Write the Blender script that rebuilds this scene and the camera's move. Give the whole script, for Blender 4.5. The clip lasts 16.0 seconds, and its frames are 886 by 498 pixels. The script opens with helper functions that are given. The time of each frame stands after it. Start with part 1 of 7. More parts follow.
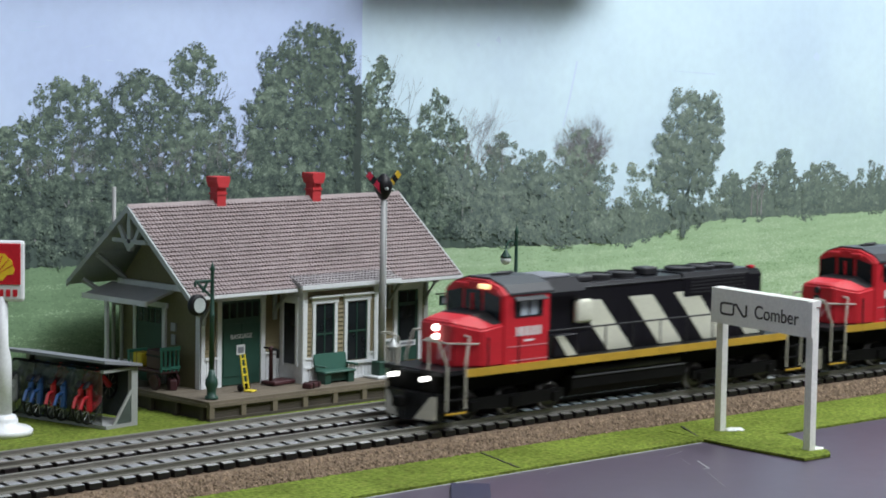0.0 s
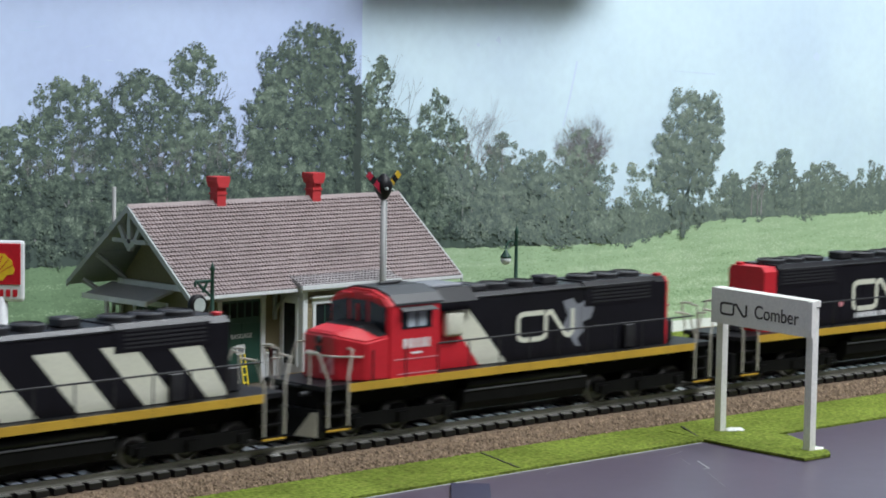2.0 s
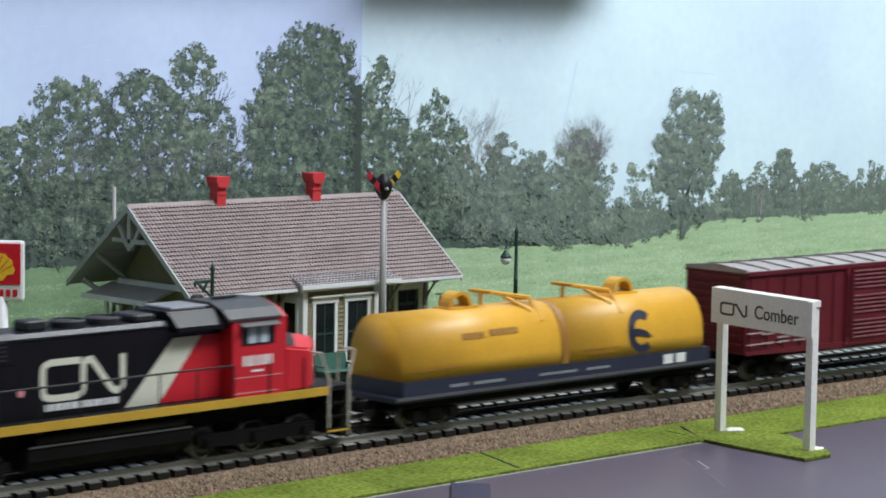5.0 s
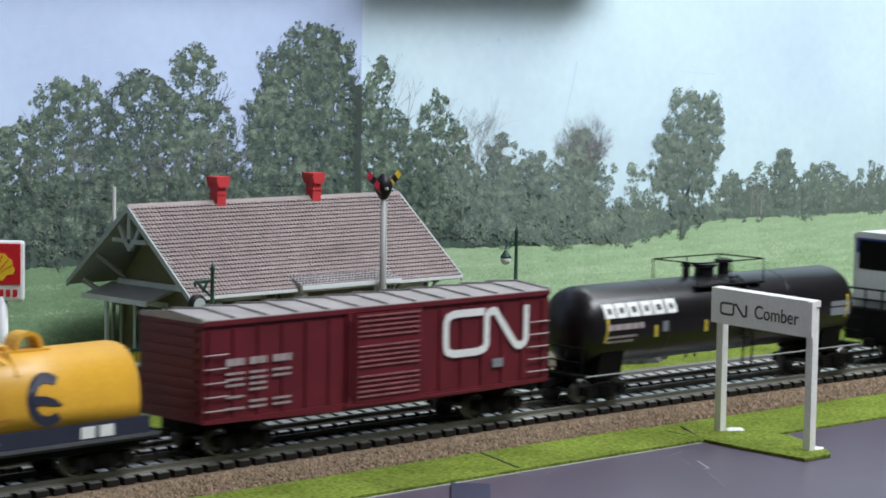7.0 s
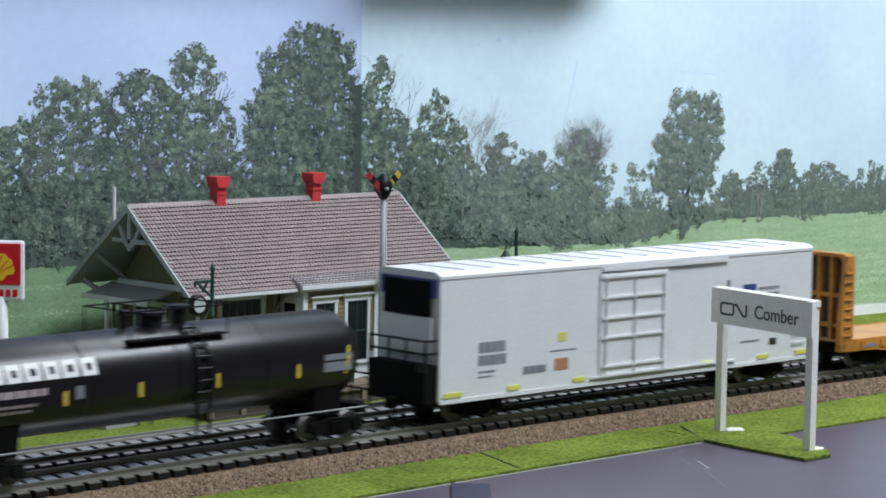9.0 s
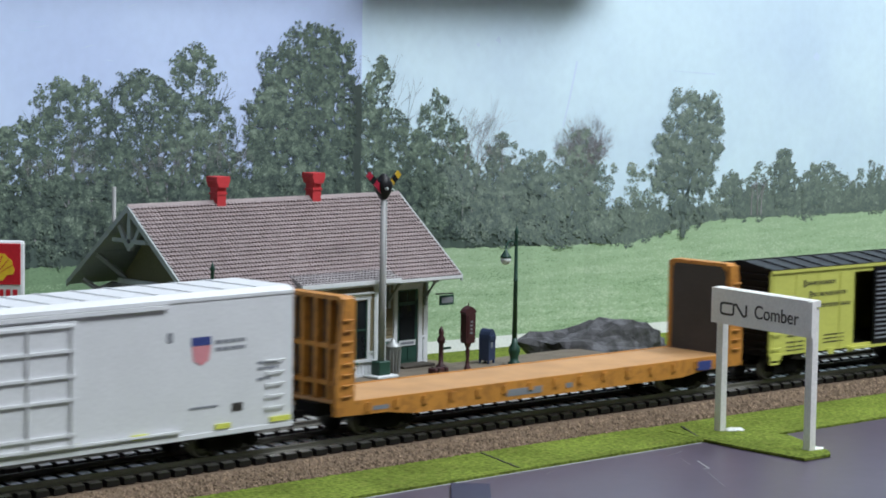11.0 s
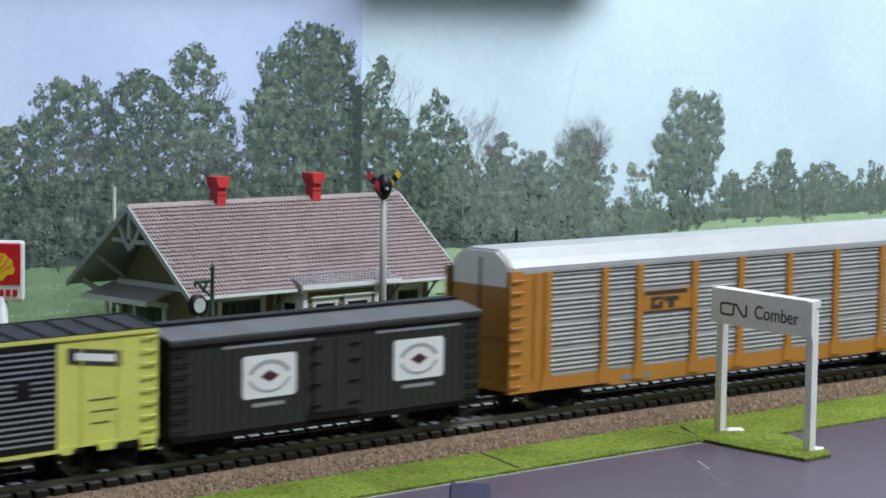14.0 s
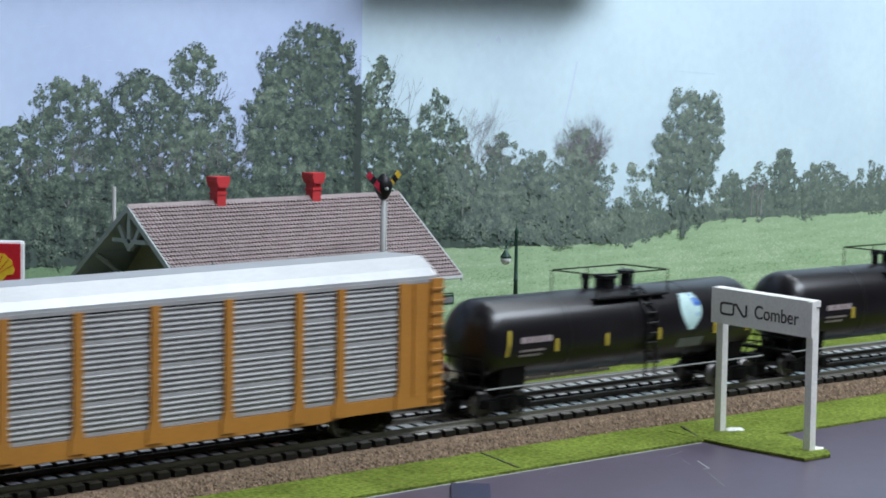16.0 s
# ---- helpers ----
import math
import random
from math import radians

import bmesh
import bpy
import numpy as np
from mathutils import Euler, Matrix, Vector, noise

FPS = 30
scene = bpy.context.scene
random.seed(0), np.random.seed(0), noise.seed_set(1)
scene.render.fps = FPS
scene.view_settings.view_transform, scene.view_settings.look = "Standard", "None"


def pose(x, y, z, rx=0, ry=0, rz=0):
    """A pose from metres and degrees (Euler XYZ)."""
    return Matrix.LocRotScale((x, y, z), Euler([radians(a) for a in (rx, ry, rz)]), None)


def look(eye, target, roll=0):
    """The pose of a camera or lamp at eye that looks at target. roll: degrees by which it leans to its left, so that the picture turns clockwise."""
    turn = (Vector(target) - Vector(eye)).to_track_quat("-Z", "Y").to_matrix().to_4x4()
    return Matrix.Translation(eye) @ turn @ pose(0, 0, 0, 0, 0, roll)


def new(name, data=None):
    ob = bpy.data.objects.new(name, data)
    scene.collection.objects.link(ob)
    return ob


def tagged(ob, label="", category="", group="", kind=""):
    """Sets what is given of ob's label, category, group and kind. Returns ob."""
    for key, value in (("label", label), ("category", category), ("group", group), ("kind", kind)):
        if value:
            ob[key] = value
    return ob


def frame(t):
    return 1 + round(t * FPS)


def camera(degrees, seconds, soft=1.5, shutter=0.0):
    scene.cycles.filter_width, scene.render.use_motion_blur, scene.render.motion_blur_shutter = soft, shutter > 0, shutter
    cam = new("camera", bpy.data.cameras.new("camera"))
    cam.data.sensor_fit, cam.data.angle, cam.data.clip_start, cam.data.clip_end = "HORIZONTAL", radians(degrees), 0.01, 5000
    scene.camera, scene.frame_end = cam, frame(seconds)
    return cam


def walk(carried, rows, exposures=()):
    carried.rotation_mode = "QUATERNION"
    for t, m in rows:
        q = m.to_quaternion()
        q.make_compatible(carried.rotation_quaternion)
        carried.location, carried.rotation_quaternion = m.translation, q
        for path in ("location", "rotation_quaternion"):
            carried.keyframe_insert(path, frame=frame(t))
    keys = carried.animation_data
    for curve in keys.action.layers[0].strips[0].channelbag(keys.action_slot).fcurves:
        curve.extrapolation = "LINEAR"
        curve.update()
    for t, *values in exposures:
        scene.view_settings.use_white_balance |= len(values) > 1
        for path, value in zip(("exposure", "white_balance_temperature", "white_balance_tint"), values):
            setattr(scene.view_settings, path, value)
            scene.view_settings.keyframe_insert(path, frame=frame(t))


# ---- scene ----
# ---- camera ----
cam = camera(20.39, 16.0, soft=1.8, shutter=0.5)
EYE = Vector((-0.61808, -0.68758, 0.1556))
YAW, PITCH = radians(-44.88), radians(-5.18)
AIM = EYE + Vector((-math.sin(YAW) * math.cos(PITCH), math.cos(YAW) * math.cos(PITCH), math.sin(PITCH)))
walk(cam, [(0, look(EYE, AIM, 0.96)), (16, look(EYE, AIM, 0.96))], [
    (0, -0.04, 6400, 10), (4, -0.02, 6400, 10), (8, -0.02, 6400, 10), (9, -0.12, 6200, 10), (11.6, -0.15, 6200, 10),
    (12.5, -0.05, 6250, 10), (14.3, -0.02, 6250, 10), (16, -0.12, 6100, 10)])

# ---- light ----
world = bpy.data.worlds.new("room_air")
scene.world = world
world.use_nodes = True
world.node_tree.nodes["Background"].inputs[0].default_value = (0.86, 0.93, 1.0, 1)
world.node_tree.nodes["Background"].inputs[1].default_value = 0.32


def ceiling_lamp(x, y, z, sx, sy, power, colour, target):
    data = bpy.data.lights.new("ceiling_panel", "AREA")
    data.shape, data.size, data.size_y, data.energy, data.color = "RECTANGLE", sx, sy, power, colour
    ob = new("ceiling_panel_light", data)
    ob.matrix_world = look((x, y, z), target)
    return ob


ceiling_lamp(0.56, -0.74, 1.4, 1.5, 0.34, 44.5, (0.84, 0.885, 0.935), (0.35, 0.1, 0))
ceiling_lamp(-0.9, -1.3, 1.4, 1.1, 0.4, 5.0, (0.845, 0.885, 0.92), (0.1, 0.1, 0))
ceiling_lamp(0.85, 0.1, 1.3, 0.9, 0.3, 9.0, (0.87, 0.91, 0.93), (0.2, 0.05, 0))
scene.view_settings.exposure = 0.0

# ---- materials ----
MM = 0.001


def mat(name, colour, rough=0.6, metal=0.0, vary=0.12, scale=60.0, bump=0.0, bump_scale=400.0, spots=None, spec=0.5, emit=0.0, fine=0.06):
    m = bpy.data.materials.new(name)
    m.use_nodes = True
    nt = m.node_tree
    n, l = nt.nodes, nt.links
    b = n["Principled BSDF"]
    b.inputs["Roughness"].default_value = rough
    b.inputs["Metallic"].default_value = metal
    b.inputs["Specular IOR Level"].default_value = spec
    tc = n.new("ShaderNodeTexCoord")
    big, small = n.new("ShaderNodeTexNoise"), n.new("ShaderNodeTexNoise")
    big.inputs["Scale"].default_value, small.inputs["Scale"].default_value = scale, scale * 14
    big.inputs["Detail"].default_value = 4
    l.new(tc.outputs["Object"], big.inputs["Vector"])
    l.new(tc.outputs["Object"], small.inputs["Vector"])
    dark = [c * (1 - vary) for c in colour]
    light = [min(1, c * (1 + vary)) for c in colour]
    r = n.new("ShaderNodeMapRange")
    r.inputs[1].default_value, r.inputs[2].default_value = 0.3, 0.7
    l.new(big.outputs["Fac"], r.inputs[0])
    mix = n.new("ShaderNodeMix")
    mix.data_type = "RGBA"
    mix.inputs["A"].default_value, mix.inputs["B"].default_value = (*dark, 1), (*light, 1)
    l.new(r.outputs[0], mix.inputs["Factor"])
    out = mix.outputs["Result"]
    if fine:
        hs = n.new("ShaderNodeHueSaturation")
        r2 = n.new("ShaderNodeMapRange")
        r2.inputs[1].default_value, r2.inputs[2].default_value = 0.3, 0.7
        r2.inputs[3].default_value, r2.inputs[4].default_value = 1 - fine, 1 + fine
        l.new(small.outputs["Fac"], r2.inputs[0])
        l.new(r2.outputs[0], hs.inputs["Value"])
        l.new(out, hs.inputs["Color"])
        out = hs.outputs["Color"]
    if spots:
        sp, amount, size = spots
        v = n.new("ShaderNodeTexNoise")
        v.inputs["Scale"].default_value = size
        v.inputs["Detail"].default_value = 3
        l.new(tc.outputs["Object"], v.inputs["Vector"])
        r3 = n.new("ShaderNodeMapRange")
        r3.inputs[1].default_value, r3.inputs[2].default_value = 0.52, 0.62
        r3.inputs[4].default_value = amount
        l.new(v.outputs["Fac"], r3.inputs[0])
        mx = n.new("ShaderNodeMix")
        mx.data_type = "RGBA"
        mx.inputs["B"].default_value = (*sp, 1)
        l.new(out, mx.inputs["A"])
        l.new(r3.outputs[0], mx.inputs["Factor"])
        out = mx.outputs["Result"]
    l.new(out, b.inputs["Base Color"])
    if bump:
        bt, bn = n.new("ShaderNodeTexNoise"), n.new("ShaderNodeBump")
        bt.inputs["Scale"].default_value = bump_scale
        bt.inputs["Detail"].default_value = 5
        bn.inputs["Strength"].default_value, bn.inputs["Distance"].default_value = bump, 0.0006
        l.new(tc.outputs["Object"], bt.inputs["Vector"])
        l.new(bt.outputs["Fac"], bn.inputs["Height"])
        l.new(bn.outputs["Normal"], b.inputs["Normal"])
    if emit:
        b.inputs["Emission Color"].default_value = (*colour, 1)
        b.inputs["Emission Strength"].default_value = emit
    return m


M = dict(
    black=mat("black_plastic", (0.008, 0.008, 0.009), 0.45, vary=0.25, spec=0.25),
    hood=mat("black_satin_paint", (0.007, 0.007, 0.009), 0.32, vary=0.2, spec=0.3),
    under=mat("underframe_black", (0.0055, 0.0053, 0.005), 0.75, vary=0.3, spec=0.08),
    grey_roof=mat("dark_grey_roof_paint", (0.028, 0.029, 0.031), 0.42),
    fan=mat("fan_black", (0.015, 0.015, 0.017), 0.55),
    red=mat("bright_red_paint", (0.52, 0.018, 0.028), 0.42, vary=0.08, spec=0.4),
    cream=mat("cream_stripe_paint", (0.62, 0.62, 0.5), 0.5, vary=0.05),
    white=mat("white_paint", (0.78, 0.79, 0.78), 0.5, vary=0.04),
    lettering=mat("white_lettering", (0.7, 0.7, 0.68), 0.6, vary=0.04),
    faint=mat("faint_lettering", (0.34, 0.28, 0.28), 0.6, vary=0.06),
    map_grey=mat("map_grey", (0.2, 0.21, 0.23), 0.55),
    yellow_sill=mat("yellow_sill_paint", (0.48, 0.29, 0.03), 0.5),
    handrail=mat("cream_handrail", (0.5, 0.47, 0.4), 0.5),
    glass=mat("dark_window", (0.012, 0.015, 0.017), 0.18, vary=0.4, spec=0.35),
    pale_glass=mat("pale_window", (0.4, 0.45, 0.5), 0.2, vary=0.3, spec=0.6),
    steel=mat("bare_steel_wheel", (0.1, 0.096, 0.092), 0.42, 0.7),
    lamp_on=mat("lit_headlight", (1.0, 0.97, 0.9), 0.3, emit=4.0),
    lamp_warm=mat("lit_number_board", (1.0, 0.72, 0.35), 0.3, emit=1.3),
    coil_yellow=mat("coil_cover_yellow", (0.62, 0.33, 0.03), 0.42, vary=0.07),
    coil_dark=mat("coil_rib_brown", (0.3, 0.14, 0.025), 0.5),
    navy=mat("navy_paint", (0.02, 0.023, 0.045), 0.5),
    maroon=mat("maroon_paint", (0.112, 0.0105, 0.017), 0.5, vary=0.14, spec=0.35, spots=((0.07, 0.008, 0.012), 0.35, 90.0)),
    galv=mat("galvanised_roof", (0.31, 0.285, 0.275), 0.5, 0.15, vary=0.22, spots=((0.24, 0.2, 0.19), 0.4, 120.0)),
    maroon_pale=mat("maroon_pale_edge", (0.24, 0.085, 0.09), 0.55, vary=0.3, scale=160),
    pale_print=mat("pale_grey_print", (0.33, 0.34, 0.34), 0.6, vary=0.08),
    tank=mat("black_tank_paint", (0.0075, 0.0065, 0.0075), 0.3, vary=0.15, spec=0.4),
    reefer_white=mat("reefer_white_paint", (0.66, 0.67, 0.67), 0.5, vary=0.03),
    ochre=mat("flat_car_ochre", (0.5, 0.215, 0.035), 0.55, vary=0.12, spots=((0.25, 0.1, 0.02), 0.5, 300.0)),
    deck=mat("wooden_deck_tan", (0.46, 0.25, 0.1), 0.65, vary=0.12),
    bulk_grey=mat("bulkhead_lining_grey", (0.075, 0.068, 0.062), 0.7, spec=0.2),
    lemon=mat("lemon_yellow_paint", (0.55, 0.56, 0.12), 0.5, vary=0.05),
    ink=mat("dark_lettering", (0.035, 0.03, 0.025), 0.6),
    charcoal=mat("charcoal_green_paint", (0.028, 0.029, 0.024), 0.5, vary=0.12, spec=0.3),
    blue_grey=mat("dark_grey_roof", (0.07, 0.07, 0.074), 0.55, vary=0.2),
    orange=mat("autorack_orange", (0.42, 0.185, 0.03), 0.45, vary=0.06),
    silver=mat("silver_side_panel", (0.36, 0.36, 0.35), 0.42, 0.15, vary=0.1),
    silver_roof=mat("silver_roof", (0.4, 0.41, 0.41), 0.42, 0.2, vary=0.06),
    tag_yellow=mat("yellow_label", (0.55, 0.42, 0.05), 0.5),
    lime=mat("lime_label", (0.6, 0.62, 0.1), 0.5),
    rust=mat("rust_label", (0.4, 0.19, 0.1), 0.6),
    rail=mat("dull_nickel_rail", (0.15, 0.142, 0.12), 0.5, 0.25, vary=0.1),
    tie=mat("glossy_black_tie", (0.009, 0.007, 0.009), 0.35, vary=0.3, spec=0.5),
    # near-white metal on the plastic ties' tops imitates their white reflections
    tie_top=mat("tie_top_glint", (0.98, 0.96, 0.92), 0.36, 1.0, vary=0.14, scale=200),
    cork=mat("cork_roadbed", (0.185, 0.135, 0.093), 0.95, vary=0.3, scale=220, bump=1.0, bump_scale=900, spots=((0.12, 0.075, 0.055), 0.65, 700.0), fine=0.3, spec=0.1),
    dark_edge=mat("shaded_mat_edge", (0.03, 0.03, 0.02), 0.9),
    grass=mat("flocked_grass_mat", (0.135, 0.178, 0.03), 0.95, vary=0.25, scale=40, bump=1.0, bump_scale=1100, fine=0.5, spec=0.05, spots=((0.2, 0.22, 0.05), 0.35, 260.0)),
    board=mat("purple_grey_board", (0.088, 0.07, 0.098), 0.36, vary=0.1, scale=9, spec=0.35),
    navy_post=mat("navy_post", (0.02, 0.02, 0.05), 0.5),
    clapboard=mat("olive_tan_clapboard", (0.2, 0.165, 0.09), 0.7, vary=0.08),
    olive=mat("olive_gable_board", (0.16, 0.145, 0.075), 0.75, vary=0.1),
    trim=mat("white_wood_trim", (0.66, 0.68, 0.68), 0.6, vary=0.05),
    grey_trim=mat("grey_bargeboard", (0.36, 0.39, 0.38), 0.65, vary=0.08),
    shingle=mat("brown_mauve_shingle", (0.275, 0.22, 0.212), 0.62, vary=0.1, scale=30),
    awning=mat("grey_awning_roof", (0.36, 0.36, 0.36), 0.6),
    green=mat("dark_green_paint", (0.018, 0.06, 0.042), 0.5, vary=0.1),
    bench_green=mat("bench_green", (0.03, 0.1, 0.072), 0.5, vary=0.1),
    brick_red=mat("chimney_red", (0.5, 0.035, 0.04), 0.6, vary=0.1),
    plank=mat("platform_plank", (0.15, 0.122, 0.088), 0.75, vary=0.16, scale=90, fine=0.15),
    plank_side=mat("platform_side_timber", (0.055, 0.045, 0.033), 0.8, vary=0.2),
    grey_pole=mat("grey_mast", (0.3, 0.3, 0.29), 0.5),
    gold=mat("yellow_blade", (0.5, 0.33, 0.02), 0.45),
    blade_red=mat("red_blade", (0.3, 0.01, 0.03), 0.45),
    burgundy=mat("burgundy_cast_iron", (0.055, 0.015, 0.018), 0.5),
    mail_blue=mat("mailbox_blue", (0.03, 0.045, 0.1), 0.5),
    zinc=mat("zinc_can", (0.34, 0.35, 0.34), 0.45, 0.3),
    rock=mat("dark_grey_rock", (0.06, 0.06, 0.062), 0.9, vary=0.5, scale=120, bump=1.0, bump_scale=350, spots=((0.14, 0.14, 0.15), 0.6, 160.0)),
    plastic_white=mat("glossy_white_plastic", (0.74, 0.75, 0.76), 0.35, vary=0.03),
    sign_red=mat("sign_red", (0.6, 0.015, 0.03), 0.4, vary=0.04),
    sign_yellow=mat("sign_yellow", (0.85, 0.55, 0.03), 0.4, vary=0.04),
    sign_white=mat("sign_board_white", (0.82, 0.81, 0.75), 0.55, vary=0.04),
    glue=mat("dried_white_glue", (0.7, 0.72, 0.68), 0.4),
    bike_blue=mat("bike_blue", (0.03, 0.09, 0.25), 0.4),
    bike_red=mat("bike_red", (0.5, 0.02, 0.03), 0.35),
    rack_grey=mat("rack_grey_plastic", (0.3, 0.31, 0.3), 0.55),
    smoke_glass=mat("smoked_acrylic", (0.07, 0.085, 0.085), 0.25, vary=0.3),
    clock=mat("clock_face", (0.42, 0.46, 0.44), 0.4),
    globe=mat("lamp_globe", (0.62, 0.66, 0.62), 0.3),
    hand_yellow=mat("hand_truck_yellow", (0.7, 0.55, 0.04), 0.45),
    teal=mat("cart_teal", (0.05, 0.22, 0.17), 0.5),
    blue_emblem=mat("blue_emblem", (0.05, 0.16, 0.5), 0.4),
    teal_emblem=mat("pale_teal_emblem", (0.45, 0.62, 0.6), 0.4),
    blue_label=mat("blue_label", (0.04, 0.06, 0.22), 0.5),
    pink_label=mat("pink_label", (0.62, 0.25, 0.27), 0.5),
)


# ---- mesh helpers (millimetres in, metres out) ----
def bx(bm, x0, x1, y0, y1, z0, z1):
    x0, x1, y0, y1, z0, z1 = [c * MM for c in (min(x0, x1), max(x0, x1), min(y0, y1), max(y0, y1), min(z0, z1), max(z0, z1))]
    v = [bm.verts.new(p) for p in ((x0, y0, z0), (x1, y0, z0), (x1, y1, z0), (x0, y1, z0), (x0, y0, z1), (x1, y0, z1), (x1, y1, z1), (x0, y1, z1))]
    for f in ((0, 3, 2, 1), (4, 5, 6, 7), (0, 1, 5, 4), (1, 2, 6, 5), (2, 3, 7, 6), (3, 0, 4, 7)):
        bm.faces.new([v[i] for i in f])
    return v


def box(*a):
    bm = bmesh.new()
    bx(bm, *a)
    return bm


def rbox(x0, x1, y0, y1, z0, z1, r=0.5, seg=2):
    bm = box(x0, x1, y0, y1, z0, z1)
    bmesh.ops.bevel(bm, geom=bm.edges[:], offset=r * MM, segments=seg, affect="EDGES", profile=0.5)
    return bm


def rod(bm, a, b, r, seg=8, r2=None):
    a, b = Vector(a) * MM, Vector(b) * MM
    d = b - a
    m = Matrix.Translation((a + b) / 2) @ d.to_track_quat("Z", "Y").to_matrix().to_4x4()
    bmesh.ops.create_cone(bm, cap_ends=True, segments=seg, radius1=r * MM, radius2=(r if r2 is None else r2) * MM, depth=d.length, matrix=m)
    return bm


def rods(pairs, r, seg=6):
    bm = bmesh.new()
    for a, b in pairs:
        rod(bm, a, b, r, seg)
    return bm


def prism(profile, x0, x1, axis="x"):
    """A closed outline (two coordinates) drawn out along an axis."""
    bm = bmesh.new()
    put = {"x": lambda p, c: (c, p[0], p[1]), "y": lambda p, c: (p[0], c, p[1]), "z": lambda p, c: (p[0], p[1], c)}[axis]
    rings = [[bm.verts.new(Vector(put(p, c)) * MM) for p in profile] for c in (x0, x1)]
    n = len(profile)
    for i in range(n):
        bm.faces.new([rings[0][i], rings[0][(i + 1) % n], rings[1][(i + 1) % n], rings[1][i]])
    bm.faces.new(rings[0][::-1])
    bm.faces.new(rings[1])
    bmesh.ops.recalc_face_normals(bm, faces=bm.faces[:])
    return bm


def lathe(profile, seg=20, axis="z", at=(0, 0, 0)):
    bm = bmesh.new()
    rings = []
    for r, h in profile:
        ring = []
        for i in range(seg):
            a = 2 * math.pi * i / seg
            c, s = r * math.cos(a), r * math.sin(a)
            p = {"z": (c, s, h), "x": (h, c, s), "y": (c, h, s)}[axis]
            ring.append(bm.verts.new((Vector(p) + Vector(at)) * MM))
        rings.append(ring)
    for a, b in zip(rings, rings[1:]):
        for i in range(seg):
            bm.faces.new([a[i], a[(i + 1) % seg], b[(i + 1) % seg], b[i]])
    bm.faces.new(rings[0])
    bm.faces.new(rings[-1])
    bmesh.ops.recalc_face_normals(bm, faces=bm.faces[:])
    return bm


def join(*bms):
    out = bmesh.new()
    for b in bms:
        me = bpy.data.meshes.new("joined")
        b.to_mesh(me)
        b.free()
        out.from_mesh(me)
        bpy.data.meshes.remove(me)
    return out


def mesh_of(name, bm, material, smooth=False):
    me = bpy.data.meshes.new(name)
    bm.to_mesh(me)
    bm.free()
    me.materials.append(M[material])
    if smooth:
        me.shade_smooth()
    return me


def part(name, bm, material, parent, label="", smooth=False):
    ob = new(name, mesh_of(name, bm, material, smooth))
    ob.parent = parent
    return tagged(ob, label)


def thing(name, label, category, x=0, y=0, z=0, rz=0, group="", kind=""):
    ob = new(name)
    ob.empty_display_size = 0.01
    ob.matrix_world = pose(x * MM, y * MM, z * MM, 0, 0, rz)
    return tagged(ob, label, category, group, kind)


def solid(name, bm, material, label, category="", kind="", smooth=False, group=""):
    return tagged(new(name, mesh_of(name, bm, material, smooth)), label, category, group, kind)


# ---- the line of the track: a wide arc ----
RADIUS = 7122.0
GROUND, DECK_Z = -10.5, -2.2


def on_arc(s, off=0.0, z=0.0):
    a = s / RADIUS
    return Vector(((RADIUS + off) * math.sin(a), (RADIUS + off) * math.cos(a) - RADIUS, z))


def arc_sweep(section, s0, s1, step, closed=True):
    """Sweeps an outline of (offset across, height) along the arc."""
    bm = bmesh.new()
    n = max(1, int((s1 - s0) / step))
    rings = [[bm.verts.new(on_arc(s0 + (s1 - s0) * i / n, o, h) * MM) for o, h in section] for i in range(n + 1)]
    k = len(section)
    for a, b in zip(rings, rings[1:]):
        for i in range(k if closed else k - 1):
            bm.faces.new([a[i], a[(i + 1) % k], b[(i + 1) % k], b[i]])
    bmesh.ops.recalc_face_normals(bm, faces=bm.faces[:])
    return bm


# ---- the layout: boards, grass, roadbed ----
def flat(points, z0, z1):
    return prism(points, z0, z1, "z")


solid("ground", flat([(-3000, -900), (3200, -900), (3200, 460), (-3000, 460)], GROUND - 20, GROUND - 1.2), "board", "purple grey painted layout board with scuffs", "baseboard", "structure")
# grass mats: the strip in front of the track, its little spur under the sign, and the lawn behind
front_strip = arc_sweep([(-58.4, GROUND - 1.2), (-58.4, GROUND), (-16, GROUND), (-16, GROUND - 1.2)], -900, 163, 20)
solid("grass_strip", front_strip, "grass", "bright green flocked grass mat beside the roadbed", "grass mat", "structure")
right_strip = arc_sweep([(-66, GROUND - 1.4), (-66, GROUND - 0.3), (-16, GROUND - 0.3), (-16, GROUND - 1.4)], 164, 1100, 20)
solid("grass_strip", right_strip, "grass", "bright green flocked grass mat beside the roadbed", "grass mat", "structure")
solid("grass_spur", flat([(163.5, -36), (191.5, -62), (195, -75), (176, -110), (170, -115), (154, -114.5), (156, -80), (159, -57)], GROUND - 0.9, GROUND + 0.15), "grass", "small tongue of green grass mat under the name board", "grass mat", "structure")
solid("lawn", flat([(-900, 55), (1100, -60), (1100, 300), (-900, 400)], GROUND - 1.0, GROUND - 0.05), "grass", "green flocked lawn behind the tracks", "grass mat", "structure")
for x, y, a, half in ((59, -40.5, 69, 17), (169.5, -43.5, 54.5, 13)):
    rng = random.Random(int(x))
    zig = [(-half + 2 * half * k / 12, rng.uniform(-0.35, 0.35)) for k in range(13)]
    o = solid("mat_joint", flat([(p, q - 0.4) for p, q in zig] + [(p, q + 0.4) for p, q in reversed(zig)], 0, 0.25), "dark_edge", "dark open joint between two grass mats", "mat joint", "structure")
    o.matrix_world = pose(x * MM, y * MM, (GROUND + 0.02) * MM, 0, 0, a)
